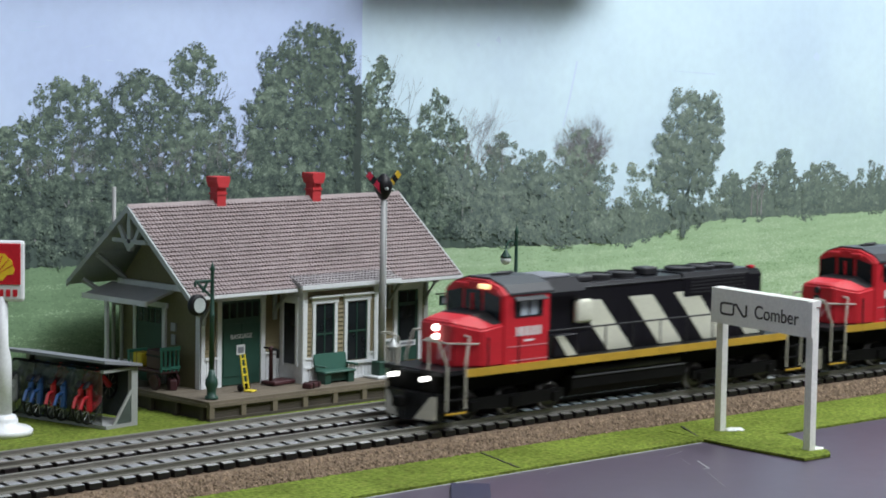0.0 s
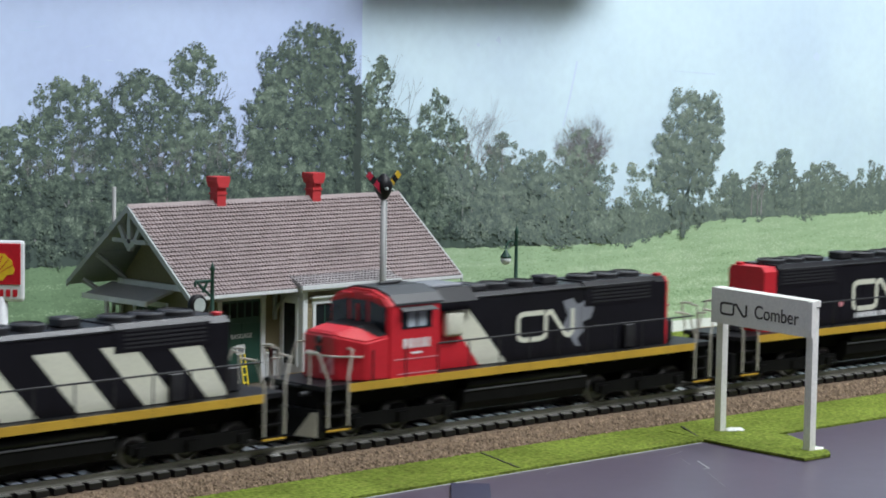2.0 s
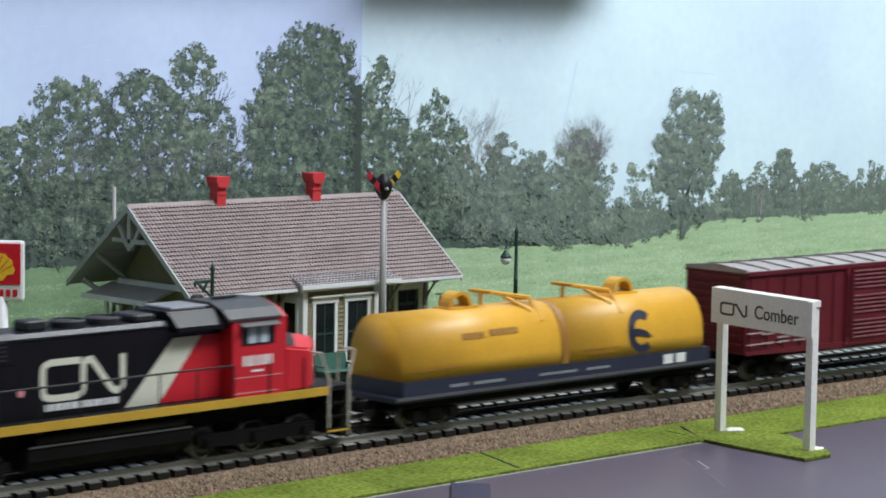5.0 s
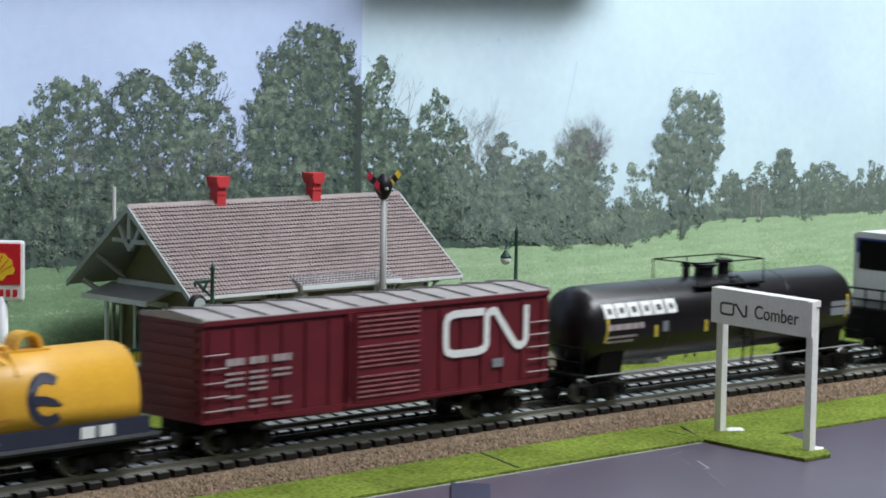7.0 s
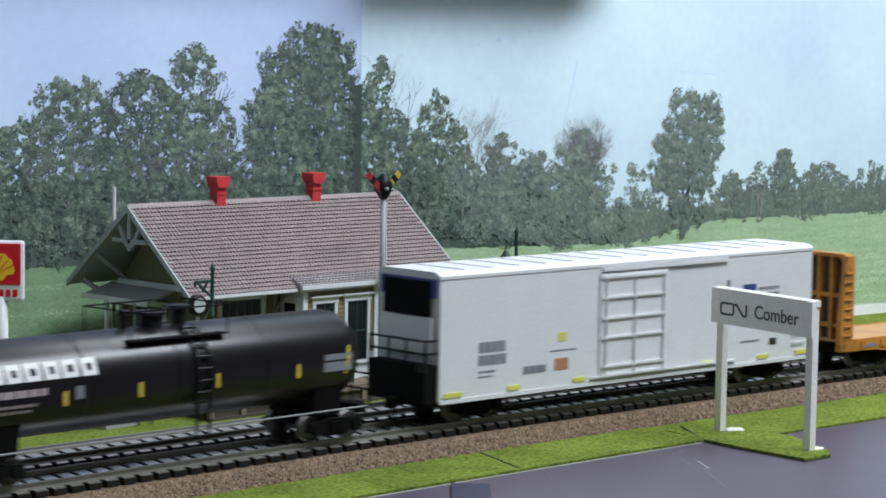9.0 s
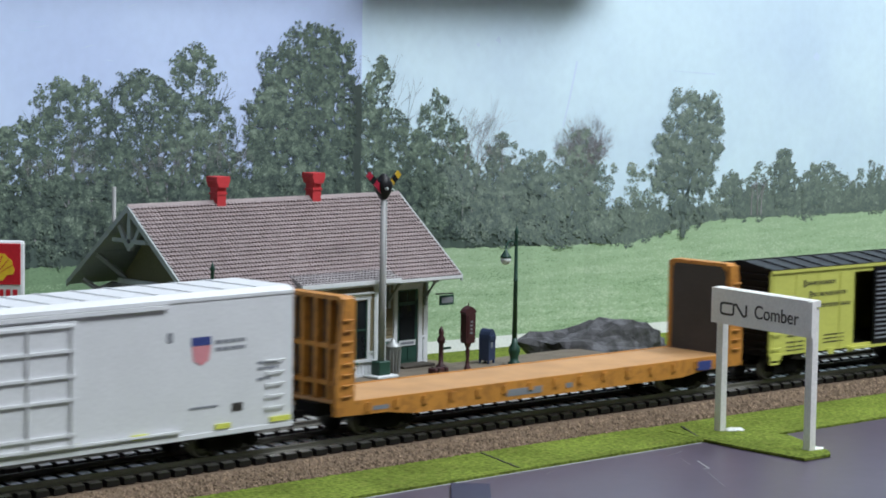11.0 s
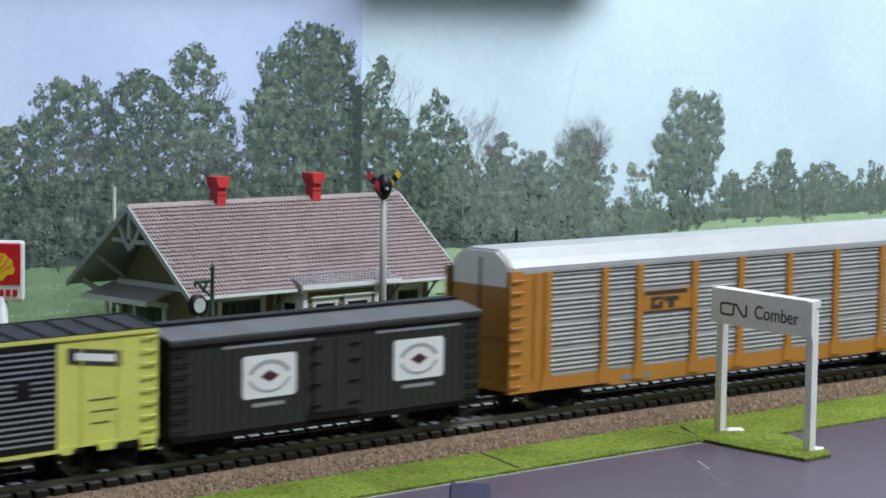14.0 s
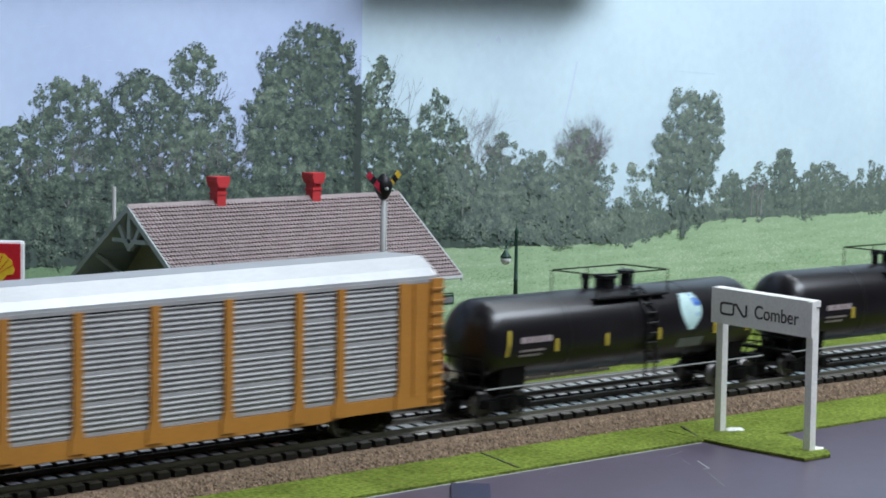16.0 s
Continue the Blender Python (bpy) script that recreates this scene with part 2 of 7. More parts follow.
# thin pale border along the front edge of the grass mat
solid("mat_border", arc_sweep([(-58.9, GROUND - 1.18), (-58.5, GROUND - 1.0), (-58.5, GROUND - 1.18)], -900, 158, 20), "rack_grey", "thin pale border line along the grass mat", "glue line", "structure")

TRACKS = (0.0, 38.25)
for k, off in enumerate(TRACKS):
    lo, hi = ((-2600, 2800) if k == 0 else (-1200, 1400))
    sec = [(off - 23, GROUND - 0.5), (off - 15.2, -5.15), (off + 15.2, -5.15), (off + (23 if k else 21), GROUND - 0.5)]
    solid("roadbed", arc_sweep(sec, lo, hi, 12), "cork", "brown granular cork roadbed with bevelled edge", "roadbed", "structure")
dusty = arc_sweep([(14.8, -6.6), (14.8, -5.05), (23.6, -5.05), (23.6, -6.6)], -1200, 1400, 12)
solid("roadbed_joint", dusty, "cork", "brown cork strip between the two tracks", "roadbed", "structure")



def tie_shape():
    """One plastic tie: rounded flanks, sloping ends and a slightly dished top, tilted to mirror the sky towards the
    camera.
    """
    b = bmesh.new()
    rings = []
    for y, top in ((-12.4, -2.7), (-10.0, -2.25), (-7.6, -2.3), (-2.5, -2.85), (7.6, -2.05), (10.0, -2.15), (12.4, -2.6)):
        low = 0.45 if abs(y) > 12 else 0.0
        rings.append([b.verts.new(Vector((x, y, z)) * MM) for x, z in ((-2.0, -5.3 + low), (-2.75, -4.4), (-2.85, top - 0.6), (-2.55, top), (2.55, top), (2.85, top - 0.6), (2.75, -4.4), (2.0, -5.3 + low))])
    for p, q in zip(rings, rings[1:]):
        for k in range(8):
            b.faces.new([p[k], p[(k + 1) % 8], q[(k + 1) % 8], q[k]])
    b.faces.new(rings[0])
    b.faces.new(rings[-1])
    bmesh.ops.recalc_face_normals(b, faces=b.faces[:])
    return b


TIE_PITCH = 7.52
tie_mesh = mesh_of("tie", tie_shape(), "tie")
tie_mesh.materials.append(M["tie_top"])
# up-facing facets get the near-white metal that stands in for glints
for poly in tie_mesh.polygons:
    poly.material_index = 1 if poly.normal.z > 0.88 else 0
rail_sec = [(-1.35, -2.5), (-1.35, -2.1), (-0.35, -1.7), (-0.35, -0.75), (-0.62, -0.55), (-0.62, -0.08), (-0.5, 0), (0.5, 0), (0.62, -0.08), (0.62, -0.55), (0.35, -0.75), (0.35, -1.7), (1.35, -2.1), (1.35, -2.5)]


def track(k, off):
    lo, hi = ((-2600, 2800) if k == 0 else (-1200, 1400))
    tr = thing("railway_track", "nickel rails on glossy black plastic ties", "track", group="parallel tracks", kind="structure")
    for side in (-8.87, 8.87):
        part("rail", arc_sweep([(off + side + a, h) for a, h in rail_sec], lo, hi, 14), "rail", tr, "dull nickel rail")
    i0, i1 = (-26, 60) if k == 0 else (-15, 68)
    rest = bmesh.new()
    for i in range(int(lo / TIE_PITCH), int(hi / TIE_PITCH) + 1):
        s = i * TIE_PITCH
        p = on_arc(s, off)
        if i0 <= i <= i1:
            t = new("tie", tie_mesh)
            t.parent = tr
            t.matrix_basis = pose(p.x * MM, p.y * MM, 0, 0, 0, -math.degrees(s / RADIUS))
        else:
            v = bx(rest, -2.8, 2.8, -12.2, 12.2, -5.2, -2.2)
            bmesh.ops.transform(rest, matrix=pose(p.x * MM, p.y * MM, 0, 0, 0, -math.degrees(s / RADIUS)), verts=v)
    tagged(part("ties_beyond", rest, "tie", tr), kind="stuff")


for k, off in enumerate(TRACKS):
    track(k, off)


def cork_grain():
    """Loose crumbs that give the near roadbed edge its coarse face."""
    rng = random.Random(31)
    v, f = [], []
    for _ in range(7600):
        s, k = rng.uniform(-190, 420), rng.random()
        off, z = -15.1 - 7.7 * k, -5.15 - 5.3 * k
        p = on_arc(s, off, z)
        r = rng.uniform(0.3, 0.75)
        i = len(v)
        a0 = rng.uniform(0, 6.28)
        for q in range(4):
            a = a0 + 1.57 * q
            v.append(((p.x + r * math.cos(a)) * MM, (p.y + r * 0.7 * math.sin(a) - 0.1) * MM, (p.z + r * 0.7 * math.sin(a)) * MM))
        v.append(((p.x + rng.uniform(-0.2, 0.2)) * MM, (p.y - 0.5 * r) * MM, (p.z + 0.55 * r) * MM))
        f += [(i, i + 1, i + 4), (i + 1, i + 2, i + 4), (i + 2, i + 3, i + 4), (i + 3, i, i + 4)]
    me = bpy.data.meshes.new("cork_grain")
    me.from_pydata(v, [], f)
    M["cork_crumb"] = mat("cork_crumb", (0.245, 0.178, 0.122), 0.95, vary=0.25, scale=300, spec=0.1)
    nt = M["cork_crumb"].node_tree
    b = nt.nodes["Principled BSDF"]
    src = b.inputs["Base Color"].links[0].from_socket
    g, r, h = nt.nodes.new("ShaderNodeNewGeometry"), nt.nodes.new("ShaderNodeMapRange"), nt.nodes.new("ShaderNodeHueSaturation")
    r.inputs[3].default_value, r.inputs[4].default_value = 0.4, 1.5
    nt.links.new(g.outputs["Random Per Island"], r.inputs[0])
    nt.links.new(r.outputs[0], h.inputs["Value"])
    nt.links.new(src, h.inputs["Color"])
    nt.links.new(h.outputs["Color"], b.inputs["Base Color"])
    me.materials.append(M["cork_crumb"])
    tagged(new("cork_grain", me), "coarse brown cork crumbs on the roadbed edge", "cork crumbs", "", "stuff")


cork_grain()


# ---- rolling stock ----
def outline(points, y, side, thick=0.16):
    """A painted marking: a thin plate on a side face; points in (x, z)."""
    return prism(points, y, y + side * thick, "y")


def rect(x0, x1, z0, z1):
    return [(x0, z0), (x1, z0), (x1, z1), (x0, z1)]


def ribbon(points, width, y, side):
    """A painted band that follows a bent line in (x, z)."""
    bms = []
    for i, ((xa, za), (xb, zb)) in enumerate(zip(points, points[1:])):
        d = Vector((xb - xa, zb - za)).normalized() * width / 2
        n = Vector((-d.y, d.x))
        e = 0.012 * (i % 2)
        bms.append(outline([(xa + n.x, za + n.y), (xb + n.x, zb + n.y), (xb - n.x, zb - n.y), (xa - n.x, za - n.y)], y, side, 0.16 + e))
    for xa, za in points[1:-1]:
        bms.append(outline([(xa + width / 2 * math.cos(a), za + width / 2 * math.sin(a)) for a in [k * math.pi / 5 for k in range(10)]], y, side, 0.18))
    return join(*bms)


def emblem(x0, x1, z0, z1, y, side, flip=1):
    """The railway's bent-line mark, as one band."""
    pts = [(0.47, 1), (0.1, 1), (0.02, 0.93), (0, 0.8), (0, 0.2), (0.02, 0.07), (0.1, 0), (0.4, 0), (0.48, 0.07), (0.5, 0.2), (0.5, 0.85), (0.53, 0.97), (0.6, 1), (0.86, 0.1), (0.92, 0.02), (0.98, 0.1), (1, 0.2), (1, 1.06)]
    c = (x0 + x1) / 2
    return ribbon([(c + flip * (x0 + (x1 - x0) * u - c), z0 + (z1 - z0) * v) for u, v in pts], (z1 - z0) * 0.19, y, side)


def bars(x0, x1, z, h, y, side, rng, gap=0.7, long=3.2):
    """A row of short bars for lettering that cannot be read."""
    bms, x = [], x0
    while x < x1 - 0.5:
        w = min(rng.uniform(0.5, 1) * long, x1 - x)
        bms.append(outline(rect(x, x + w, z, z + h), y, side))
        x += w + gap
    return join(*bms)


def wrap(bm, surface, side):
    """Lays a flat marking onto a curved shell: surface gives |y| at a height in mm."""
    base = min(abs(v.co.y) for v in bm.verts) / MM
    for v in bm.verts:
        lift = abs(v.co.y) / MM - base
        v.co.y = side * (surface(v.co.z / MM) + 0.12 + min(0.3, max(0, lift))) * MM
    return bm


def wheel_pair(parent, x, r):
    bm = rods([((0, -9, 0), (0, 9, 0))], 1.0, 8)
    for s in (-1, 1):
        wb = lathe([(0.1, 0), (r * 0.35, 0), (r * 0.35, -0.5), (r * 0.6, -0.1), (r * 0.85, -0.1), (r * 0.85, -0.5), (r, -0.5), (r, 1.3), (r + 0.7, 1.5), (r + 0.7, 2.1), (0.1, 2.1)], 20, "y")
        bmesh.ops.transform(wb, matrix=pose(0, s * -9.6 * -1 * MM, 0, 0, 0, 0 if s < 0 else 180), verts=wb.verts[:])
        bm = join(bm, wb)
    w = part("wheelset", bm, "steel", parent, "bare metal wheels on an axle", True)
    w.location = (x * MM, 0, r * MM)
    return w


def bogie(parent, x, axles, r, heavy=False):
    span = max(axles)
    bm = bmesh.new()
    for s in (-1, 1):
        prof = [(-span - 4, r - 1), (-span - 3, r + 2.2), (-span + 3, r + 2.6), (-3, r + 3.4), (3, r + 3.4), (span - 3, r + 2.6), (span + 3, r + 2.2), (span + 4, r - 1), (span - 3, r - 1.2), (5, 2.2), (-5, 2.2), (-span + 3, r - 1.2)]
        if heavy:
            prof = [(-span - 5, r - 0.5), (-span - 5, r + 3), (span + 5, r + 3), (span + 5, r - 0.5), (span - 4, r - 1.5), (4, r - 2.2), (-4, r - 2.2), (-span + 4, r - 1.5)]
        bm = join(bm, prism(prof, s * 11.2, s * 13.4, "y"))
        for a in axles:
            bx(bm, a - 1.9, a + 1.9, s * 13.3, s * 14.6, r - 1.9, r + 1.9)
        for k in range(3):
            rod(bm, (-2.2 + 2.2 * k, s * 13.9, r - 1.6), (-2.2 + 2.2 * k, s * 13.9, r + 2.4), 0.9, 8)
    bx(bm, -3.5, 3.5, -11.5, 11.5, r - 0.5, r + 4.5)
    b = part("bogie", bm, "under", parent, "black cast bogie")
    b.location = (x * MM, 0, 0)
    for a in axles:
        WHEELS.append((wheel_pair(b, a, r), r))


def coupler(parent, x, sgn):
    bm = join(box(x, x + sgn * 5.5, -1.4, 1.4, 7.6, 10.4), rbox(x + sgn * 4.8, x + sgn * 8.8, -2.4, 2.4, 6.8, 11.2, 0.8))
    rod(bm, (x + sgn * 6, -1, 7), (x + sgn * 6.5, -1.5, 1.5), 0.35)
    part("coupler", bm, "under", parent)


WHEELS, CARS = [], []


def car(name, label, c, half, category="freight car", turn=0):
    t = thing(name, label, category, group="cars of the train")
    CARS.append((t, c, turn))
    coupler(t, -half, -1)
    coupler(t, half, 1)
    return t


def freight_bogies(t, x, z_top):
    for s in (-1, 1):
        bogie(t, s * x, (-9.8, 9.8), 5.1)
        part("bolster", box(s * x - 3, s * x + 3, -12, 12, 8.6, z_top), "under", t)


def rungs(t, x0, x1, y, side, z0, z1, n, material, name="grab_iron"):
    """Grab irons on a side, one part each."""
    for k in range(n):
        z = z0 + (z1 - z0) * k / max(1, n - 1)
        part(name, rods([((x0, y + side * 0.9, z), (x1, y + side * 0.9, z)), ((x0, y, z), (x0, y + side * 0.9, z)), ((x1, y, z), (x1, y + side * 0.9, z))], 0.28, 5), material, t)


def plough_mark(s):
    """A pale triangle on one wing of the plough."""
    bm = bmesh.new()
    for x, y, z in ((-113.3, 14.4, 2.2), (-115.9, 4.6, 2.2), (-113.3, 14.4, 11.5), (-113.7, 14.4, 2.2), (-116.3, 4.6, 2.2), (-113.7, 14.4, 11.5), (-114.3, 12, 11.5)):
        bm.verts.new(Vector((x, s * y, z)) * MM)
    bmesh.ops.convex_hull(bm, input=bm.verts[:])
    return bm


def locomotive(label, c, style, turn=0):
    rng = random.Random(style)
    t = car("diesel_locomotive", label, c, 113, "locomotive", turn)
    near = -1 if not turn else 1
    flip = 1 if not turn else -1
    part("underframe", join(box(-108, 106, -9, 9, 11.5, 17.4), box(-112.5, -107, -14, 14, 12, 19.6), box(106, 110.5, -14, 14, 12, 19.6)), "under", t)
    part("walkway", box(-113, 111, -16.9, 16.9, 19.7, 21.5), "black", t)
    for s in (-1, 1):
        part("side_sill", box(-100, 99, s * 16.9, s * 17.5, 18.5, 21.6), "yellow_sill", t, "yellow painted side sill")
        for x in range(-88, 96, 17):
            part("stanchion", rods([((x, s * 17.2, 17.6), (x, s * 17.2, 33.4))], 0.33, 5), "fan", t)
        part("handrail", rods([((-54, s * 17.2, 33.4), (98, s * 17.2, 33.4))], 0.36, 6), "fan", t, "thin dark handrail")
        for x0, e in ((-100, -1), (99, 1)):
            part("step_well", join(box(x0, x0 + e * 11, s * 10, s * 14.5, 4.4, 19), box(x0, x0 + e * 11, s * 14, s * 17, 4.4, 5.2), box(x0, x0 + e * 11, s * 14, s * 17, 9.3, 10.0), box(x0, x0 + e * 11, s * 14, s * 17, 14.3, 15.0)), "under", t)
            part("step_edge", box(x0, x0 + e * 11, s * 17, s * 17.4, 4.3, 5.0), "yellow_sill", t, "yellow step edge")
            for dx in (0.5, 10.5):
                part("grab_rail", rods([((x0 + e * dx, s * 17.4, 6), (x0 + e * dx, s * 17.3, 24)), ((x0 + e * dx, s * 17.3, 24), (x0 + e * (dx + (4 if dx > 5 else -3)), s * 16, 34)), ((x0 + e * (dx + (4 if dx > 5 else -3)), s * 16, 34), (x0 + e * (dx + (4 if dx > 5 else -5)), s * 10, 34.5))], 0.46, 6), "handrail", t, "cream grab rail")
    part("fuel_tank", prism([(-14.5, 13.5), (-14.5, 8), (-12, 4.6), (12, 4.6), (14.5, 8), (14.5, 13.5)], -37, 34), "under", t, "black fuel tank")
    for s in (-1, 1):
        # pale rod put in as the highlight along the tank's upper edge
        part("tank_edge_glint", rods([((-36.5, s * 14.6, 12.8), (33.5, s * 14.6, 12.8))], 0.35), "blue_grey", t, "pale rod standing in for the tank edge highlight")
        part("air_reservoir", rods([((-34, s * 13, 15), (30, s * 13, 15))], 2.0, 12), "black", t, "", True)
        bogie(t, s * 69, (-23.5, 0, 23.5), 5.8, True)
    # snow plough with pale chevrons at the cab end, plain pilot behind
    part("plough", prism([(-117, 0), (-113, -14.5), (-109, -14.5), (-109, 14.5), (-113, 14.5)], 1.6, 12.5, "z"), "black", t)
    for s in (-1, 1):
        part("plough_stripe", plough_mark(s), "handrail", t, "pale stripe on the plough")
    part("pilot", box(110, 112.5, -14, 14, 3, 14), "black", t)
    # nose and cab
    nose = bmesh.new()
    for x, y, z in ((-100, 9.2, 21.5), (-100, 9.2, 38.6), (-99, 6, 39.8), (-91, 16.9, 21.5), (-91, 16.9, 36.4), (-79, 16.9, 21.5), (-79, 16.9, 38.0), (-79, 9, 42.2), (-90, 9, 41.4)):
        nose.verts.new(Vector((x, y, z)) * MM)
        nose.verts.new(Vector((x, -y, z)) * MM)
    bmesh.ops.convex_hull(nose, input=nose.verts[:])
    bmesh.ops.dissolve_limit(nose, angle_limit=0.05, verts=nose.verts[:], edges=nose.edges[:])
    bmesh.ops.bevel(nose, geom=nose.edges[:], offset=0.0007, segments=2, affect="EDGES")
    part("nose", nose, "red", t, "bright red nose")
    cab = prism([(-17, 21.5), (-17, 49.4), (-13.5, 52.3), (-6, 54.6), (6, 54.6), (13.5, 52.3), (17, 49.4), (17, 21.5)], -80, -53.5)
    bmesh.ops.bevel(cab, geom=[e for e in cab.edges if all(v.co.x < -0.079 for v in e.verts)], offset=0.0009, segments=2, affect="EDGES")
    part("cab", cab, "red", t, "bright red cab")
    roof = prism([(-17.4, 49.2), (-17.2, 50.1), (-13.6, 53.1), (-6, 55.5), (6, 55.5), (13.6, 53.1), (17.2, 50.1), (17.4, 49.2), (13.5, 52.4), (6, 54.7), (-6, 54.7), (-13.5, 52.4)], -77, -51.5)
    part("cab_roof", roof, "grey_roof", t, "dark grey cab roof")
    for y0, y1 in ((-15.2, -6.4), (-4.4, 4.4), (6.4, 15.2)):
        part("windscreen", prism([(y0, 38.5 if abs(y0 + y1) > 2 else 42), (y1, 38.5 if abs(y0 + y1) > 2 else 42), (y1, 50.6 if y1 < 10 else 48.6), (y0, 50.6 if y0 > -10 else 48.6)], -80.4, -80.0), "glass", t, "dark windscreen pane")
    part("windscreen_post", box(-81, -80, -0.4, 0.4, 42, 49), "red", t)
    for y in (-6.5, 6.5):
        part("number_board", rbox(-81, -79.8, y - 3.2, y + 3.2, 51.2, 53.2, 0.4, 1), "lamp_warm" if style == 1 and y < 0 else "red", t, "small lit number board" if style == 1 and y < 0 else "")
    for z in (32.9, 36.6):
        if style == 1:
            part("headlight", lathe([(0.1, -101.4), (1.2, -101.4), (1.4, -100.8), (1.4, -99.4), (0.1, -99.4)], 14, "x", (0, 0, z)), "lamp_on", t, "lit round headlight")
        else:
            part("headlight", lathe([(0.1, -101.0), (1.6, -101.0), (1.7, -99.4), (0.1, -99.4)], 14, "x", (0, 0, z)), "fan", t, "unlit headlight")
    for y in (-9, 9):
        part("ditch_light", lathe([(0.1, -117.0), (0.7, -117.0), (0.95, -116.4), (0.95, -112), (0.1, -112)], 14, "x", (0, y, 18.2)), "lamp_on" if style == 1 else "fan", t, "lit ditch light" if style == 1 else "unlit ditch light")
    for s in (-1, 1):
        part("side_window", box(-73.4, -57.6, s * 17, s * 17.25, 40.2, 47.2), "glass", t, "cab side window")
        for x in (-68.2, -62.8):
            part("window_pane", box(x - 2.0, x + 2.0, s * 17.2, s * 17.4, 40.8, 46.8), "pale_glass", t, "pale sliding pane")
        part("window_awning", prism([(s * 17, 48.6), (s * 19.5, 47.2), (s * 19.5, 46.9), (s * 17, 47.6)], -74.5, -56.5), "grey_roof", t, "small grey window awning")
        part("number", bars(-72.4, -58.4, 32.6, 3.7, s * 17, s, rng, 0.9, 2.2), "lettering", t, "pale road number")
        part("number_plate", outline(rect(-68, -62.5, 30.3, 31.1), s * 17, s), "lettering", t)
        part("cab_seam", join(outline(rect(-77, -54, 28.4, 28.75), s * 17, s), outline(rect(-75, -54, 22.7, 23.1), s * 17, s)), "pink_label", t)
    part("nose_emblem", join(*[prism(p, -100.3, -99.9) for p in ([(-8, 24), (-6.4, 24), (-6.4, 31), (-8, 31)], [(-2.6, 24), (-1.0, 24), (-1.0, 31), (-2.6, 31)], [(-7.6, 31), (-6.4, 31), (-1.4, 24.6), (-2.4, 24)])]), "pink_label", t, "faded mark on the nose")
    part("nose_rail", rods([((-93.5, -16, 31), (-101.6, -8, 31)), ((-101.6, -8, 31), (-101.6, 6, 31)), ((-93.5, -16, 31), (-92, -15.6, 31)), ((-101.6, 6, 31), (-100, 6, 31))], 0.4), "handrail", t)
    # long hood
    glare = bmesh.new()
    for x, y, z in ((-89.5, 8.6, 41.6), (-79.2, 8.6, 42.5), (-79.2, 16.0, 38.9), (-84.5, 16.0, 38.0), (-89.5, 8.6, 41.2), (-79.2, 16.0, 38.2)):
        glare.verts.new(Vector((x, y, z)) * MM)
        glare.verts.new(Vector((x, -y, z)) * MM)
    bmesh.ops.convex_hull(glare, input=glare.verts[:])
    part("anti_glare_panel", glare, "black", t, "black anti-glare panel")
    def hood_section(x0, x1, hw, z1, ch=2.2, z0=21.5):
        b = prism([(-hw, z0), (-hw, z1 - ch), (-hw + ch * 0.8, z1), (hw - ch * 0.8, z1), (hw, z1 - ch), (hw, z0)], x0, x1)
        return b
    end_x = 87.2 if style == 2 else 80
    part("long_hood", hood_section(-53.4, end_x, 10.5, 50.6), "hood", t, "glossy black long hood")
    part("hood_end", hood_section(end_x, 88.4, 10.52, 50.5), "hood" if style == 1 else "red", t, "" if style == 1 else "red hood end")
    if style == 1:
        part("hood_end_door", box(88.4, 88.9, -6, 6, 22, 46), "red", t, "red hood end panel")
    else:
        part("end_mark", join(box(88.4, 88.6, -8, 8, 38, 39.6), box(88.4, 88.6, -7.5, -5.5, 26, 33), box(88.4, 88.6, 5.5, 7.5, 26, 33), box(88.4, 88.6, -5.5, 0, 28, 29.6)), "pink_label", t, "faded mark on the hood end")
    part("blower_housing", prism([(-15, 46.8), (-15, 48.5), (-9, 53.6), (9, 53.6), (15, 48.5), (15, 46.8)], -53.3, -30), "hood", t, "black blower housing behind the cab")
    part("blower_top", rbox(-50, -33, -8.5, 7, 53.4, 54.8, 0.4, 1), "map_grey", t, "pale grey hatch")
    part("radiator", prism([(-10.8, 41), (-10.8, 49.4), (-9.2, 51.2), (9.2, 51.2), (10.8, 49.4), (10.8, 41)], 36, 79.5), "hood", t, "flared radiator section")
    for s in (-1, 1):
        for k in range(5):
            part("louvre", box(40, 77, s * 10.8, s * 11.1, 42.2 + 1.5 * k, 42.9 + 1.5 * k), "fan", t)
        part("hood_rail", rods([((-28, s * 10.6, 48.9), (78, s * 10.9, 49.2))], 0.34), "fan", t)
    for x in (45, 58.5, 72):
        part("radiator_fan", lathe([(0.1, 51), (6.6, 51), (6.6, 52.6), (5.6, 53.1), (5.4, 52.5), (0.1, 52.5)], 22, "z", (x, 0, 0)), "fan", t, "round roof fan")
    for x in (-8, 7):
        part("brake_fan", lathe([(0.1, 50.5), (6.4, 50.5), (6.4, 52.6), (5.4, 53.1), (5.2, 52.5), (0.1, 52.5)], 22, "z", (x, 0, 0)), "fan", t, "round roof fan")
    part("exhaust", rbox(18, 27, -4, 4, 50.5, 54, 0.6, 1), "fan", t)
    part("roof_hatch", rbox(-26, -17, -7, 7, 50.5, 53.2, 0.6, 1), "fan", t)
    part("horn", rods([((-70, 0, 56), (-60, 0, 56)), ((-65, 1.2, 56.2), (-57, 1.2, 56.2))], 0.6), "fan", t)
    part("marker", rbox(84, 87, -8, -5, 50.4, 51.8, 0.3, 1), "red", t)
    for e, x in ((-1, -112.6), (1, 110.6)):
        for y in (-9, 9):
            part("end_stanchion", rods([((x, y, 20), (x, y, 33)), ((x, y, 33), (x, y - (5 if y < 0 else -5), 33.6))], 0.4), "handrail", t)
        part("drop_step", box(x, x + e * 2.2, -5, 5, 20.2, 20.9), "black", t)
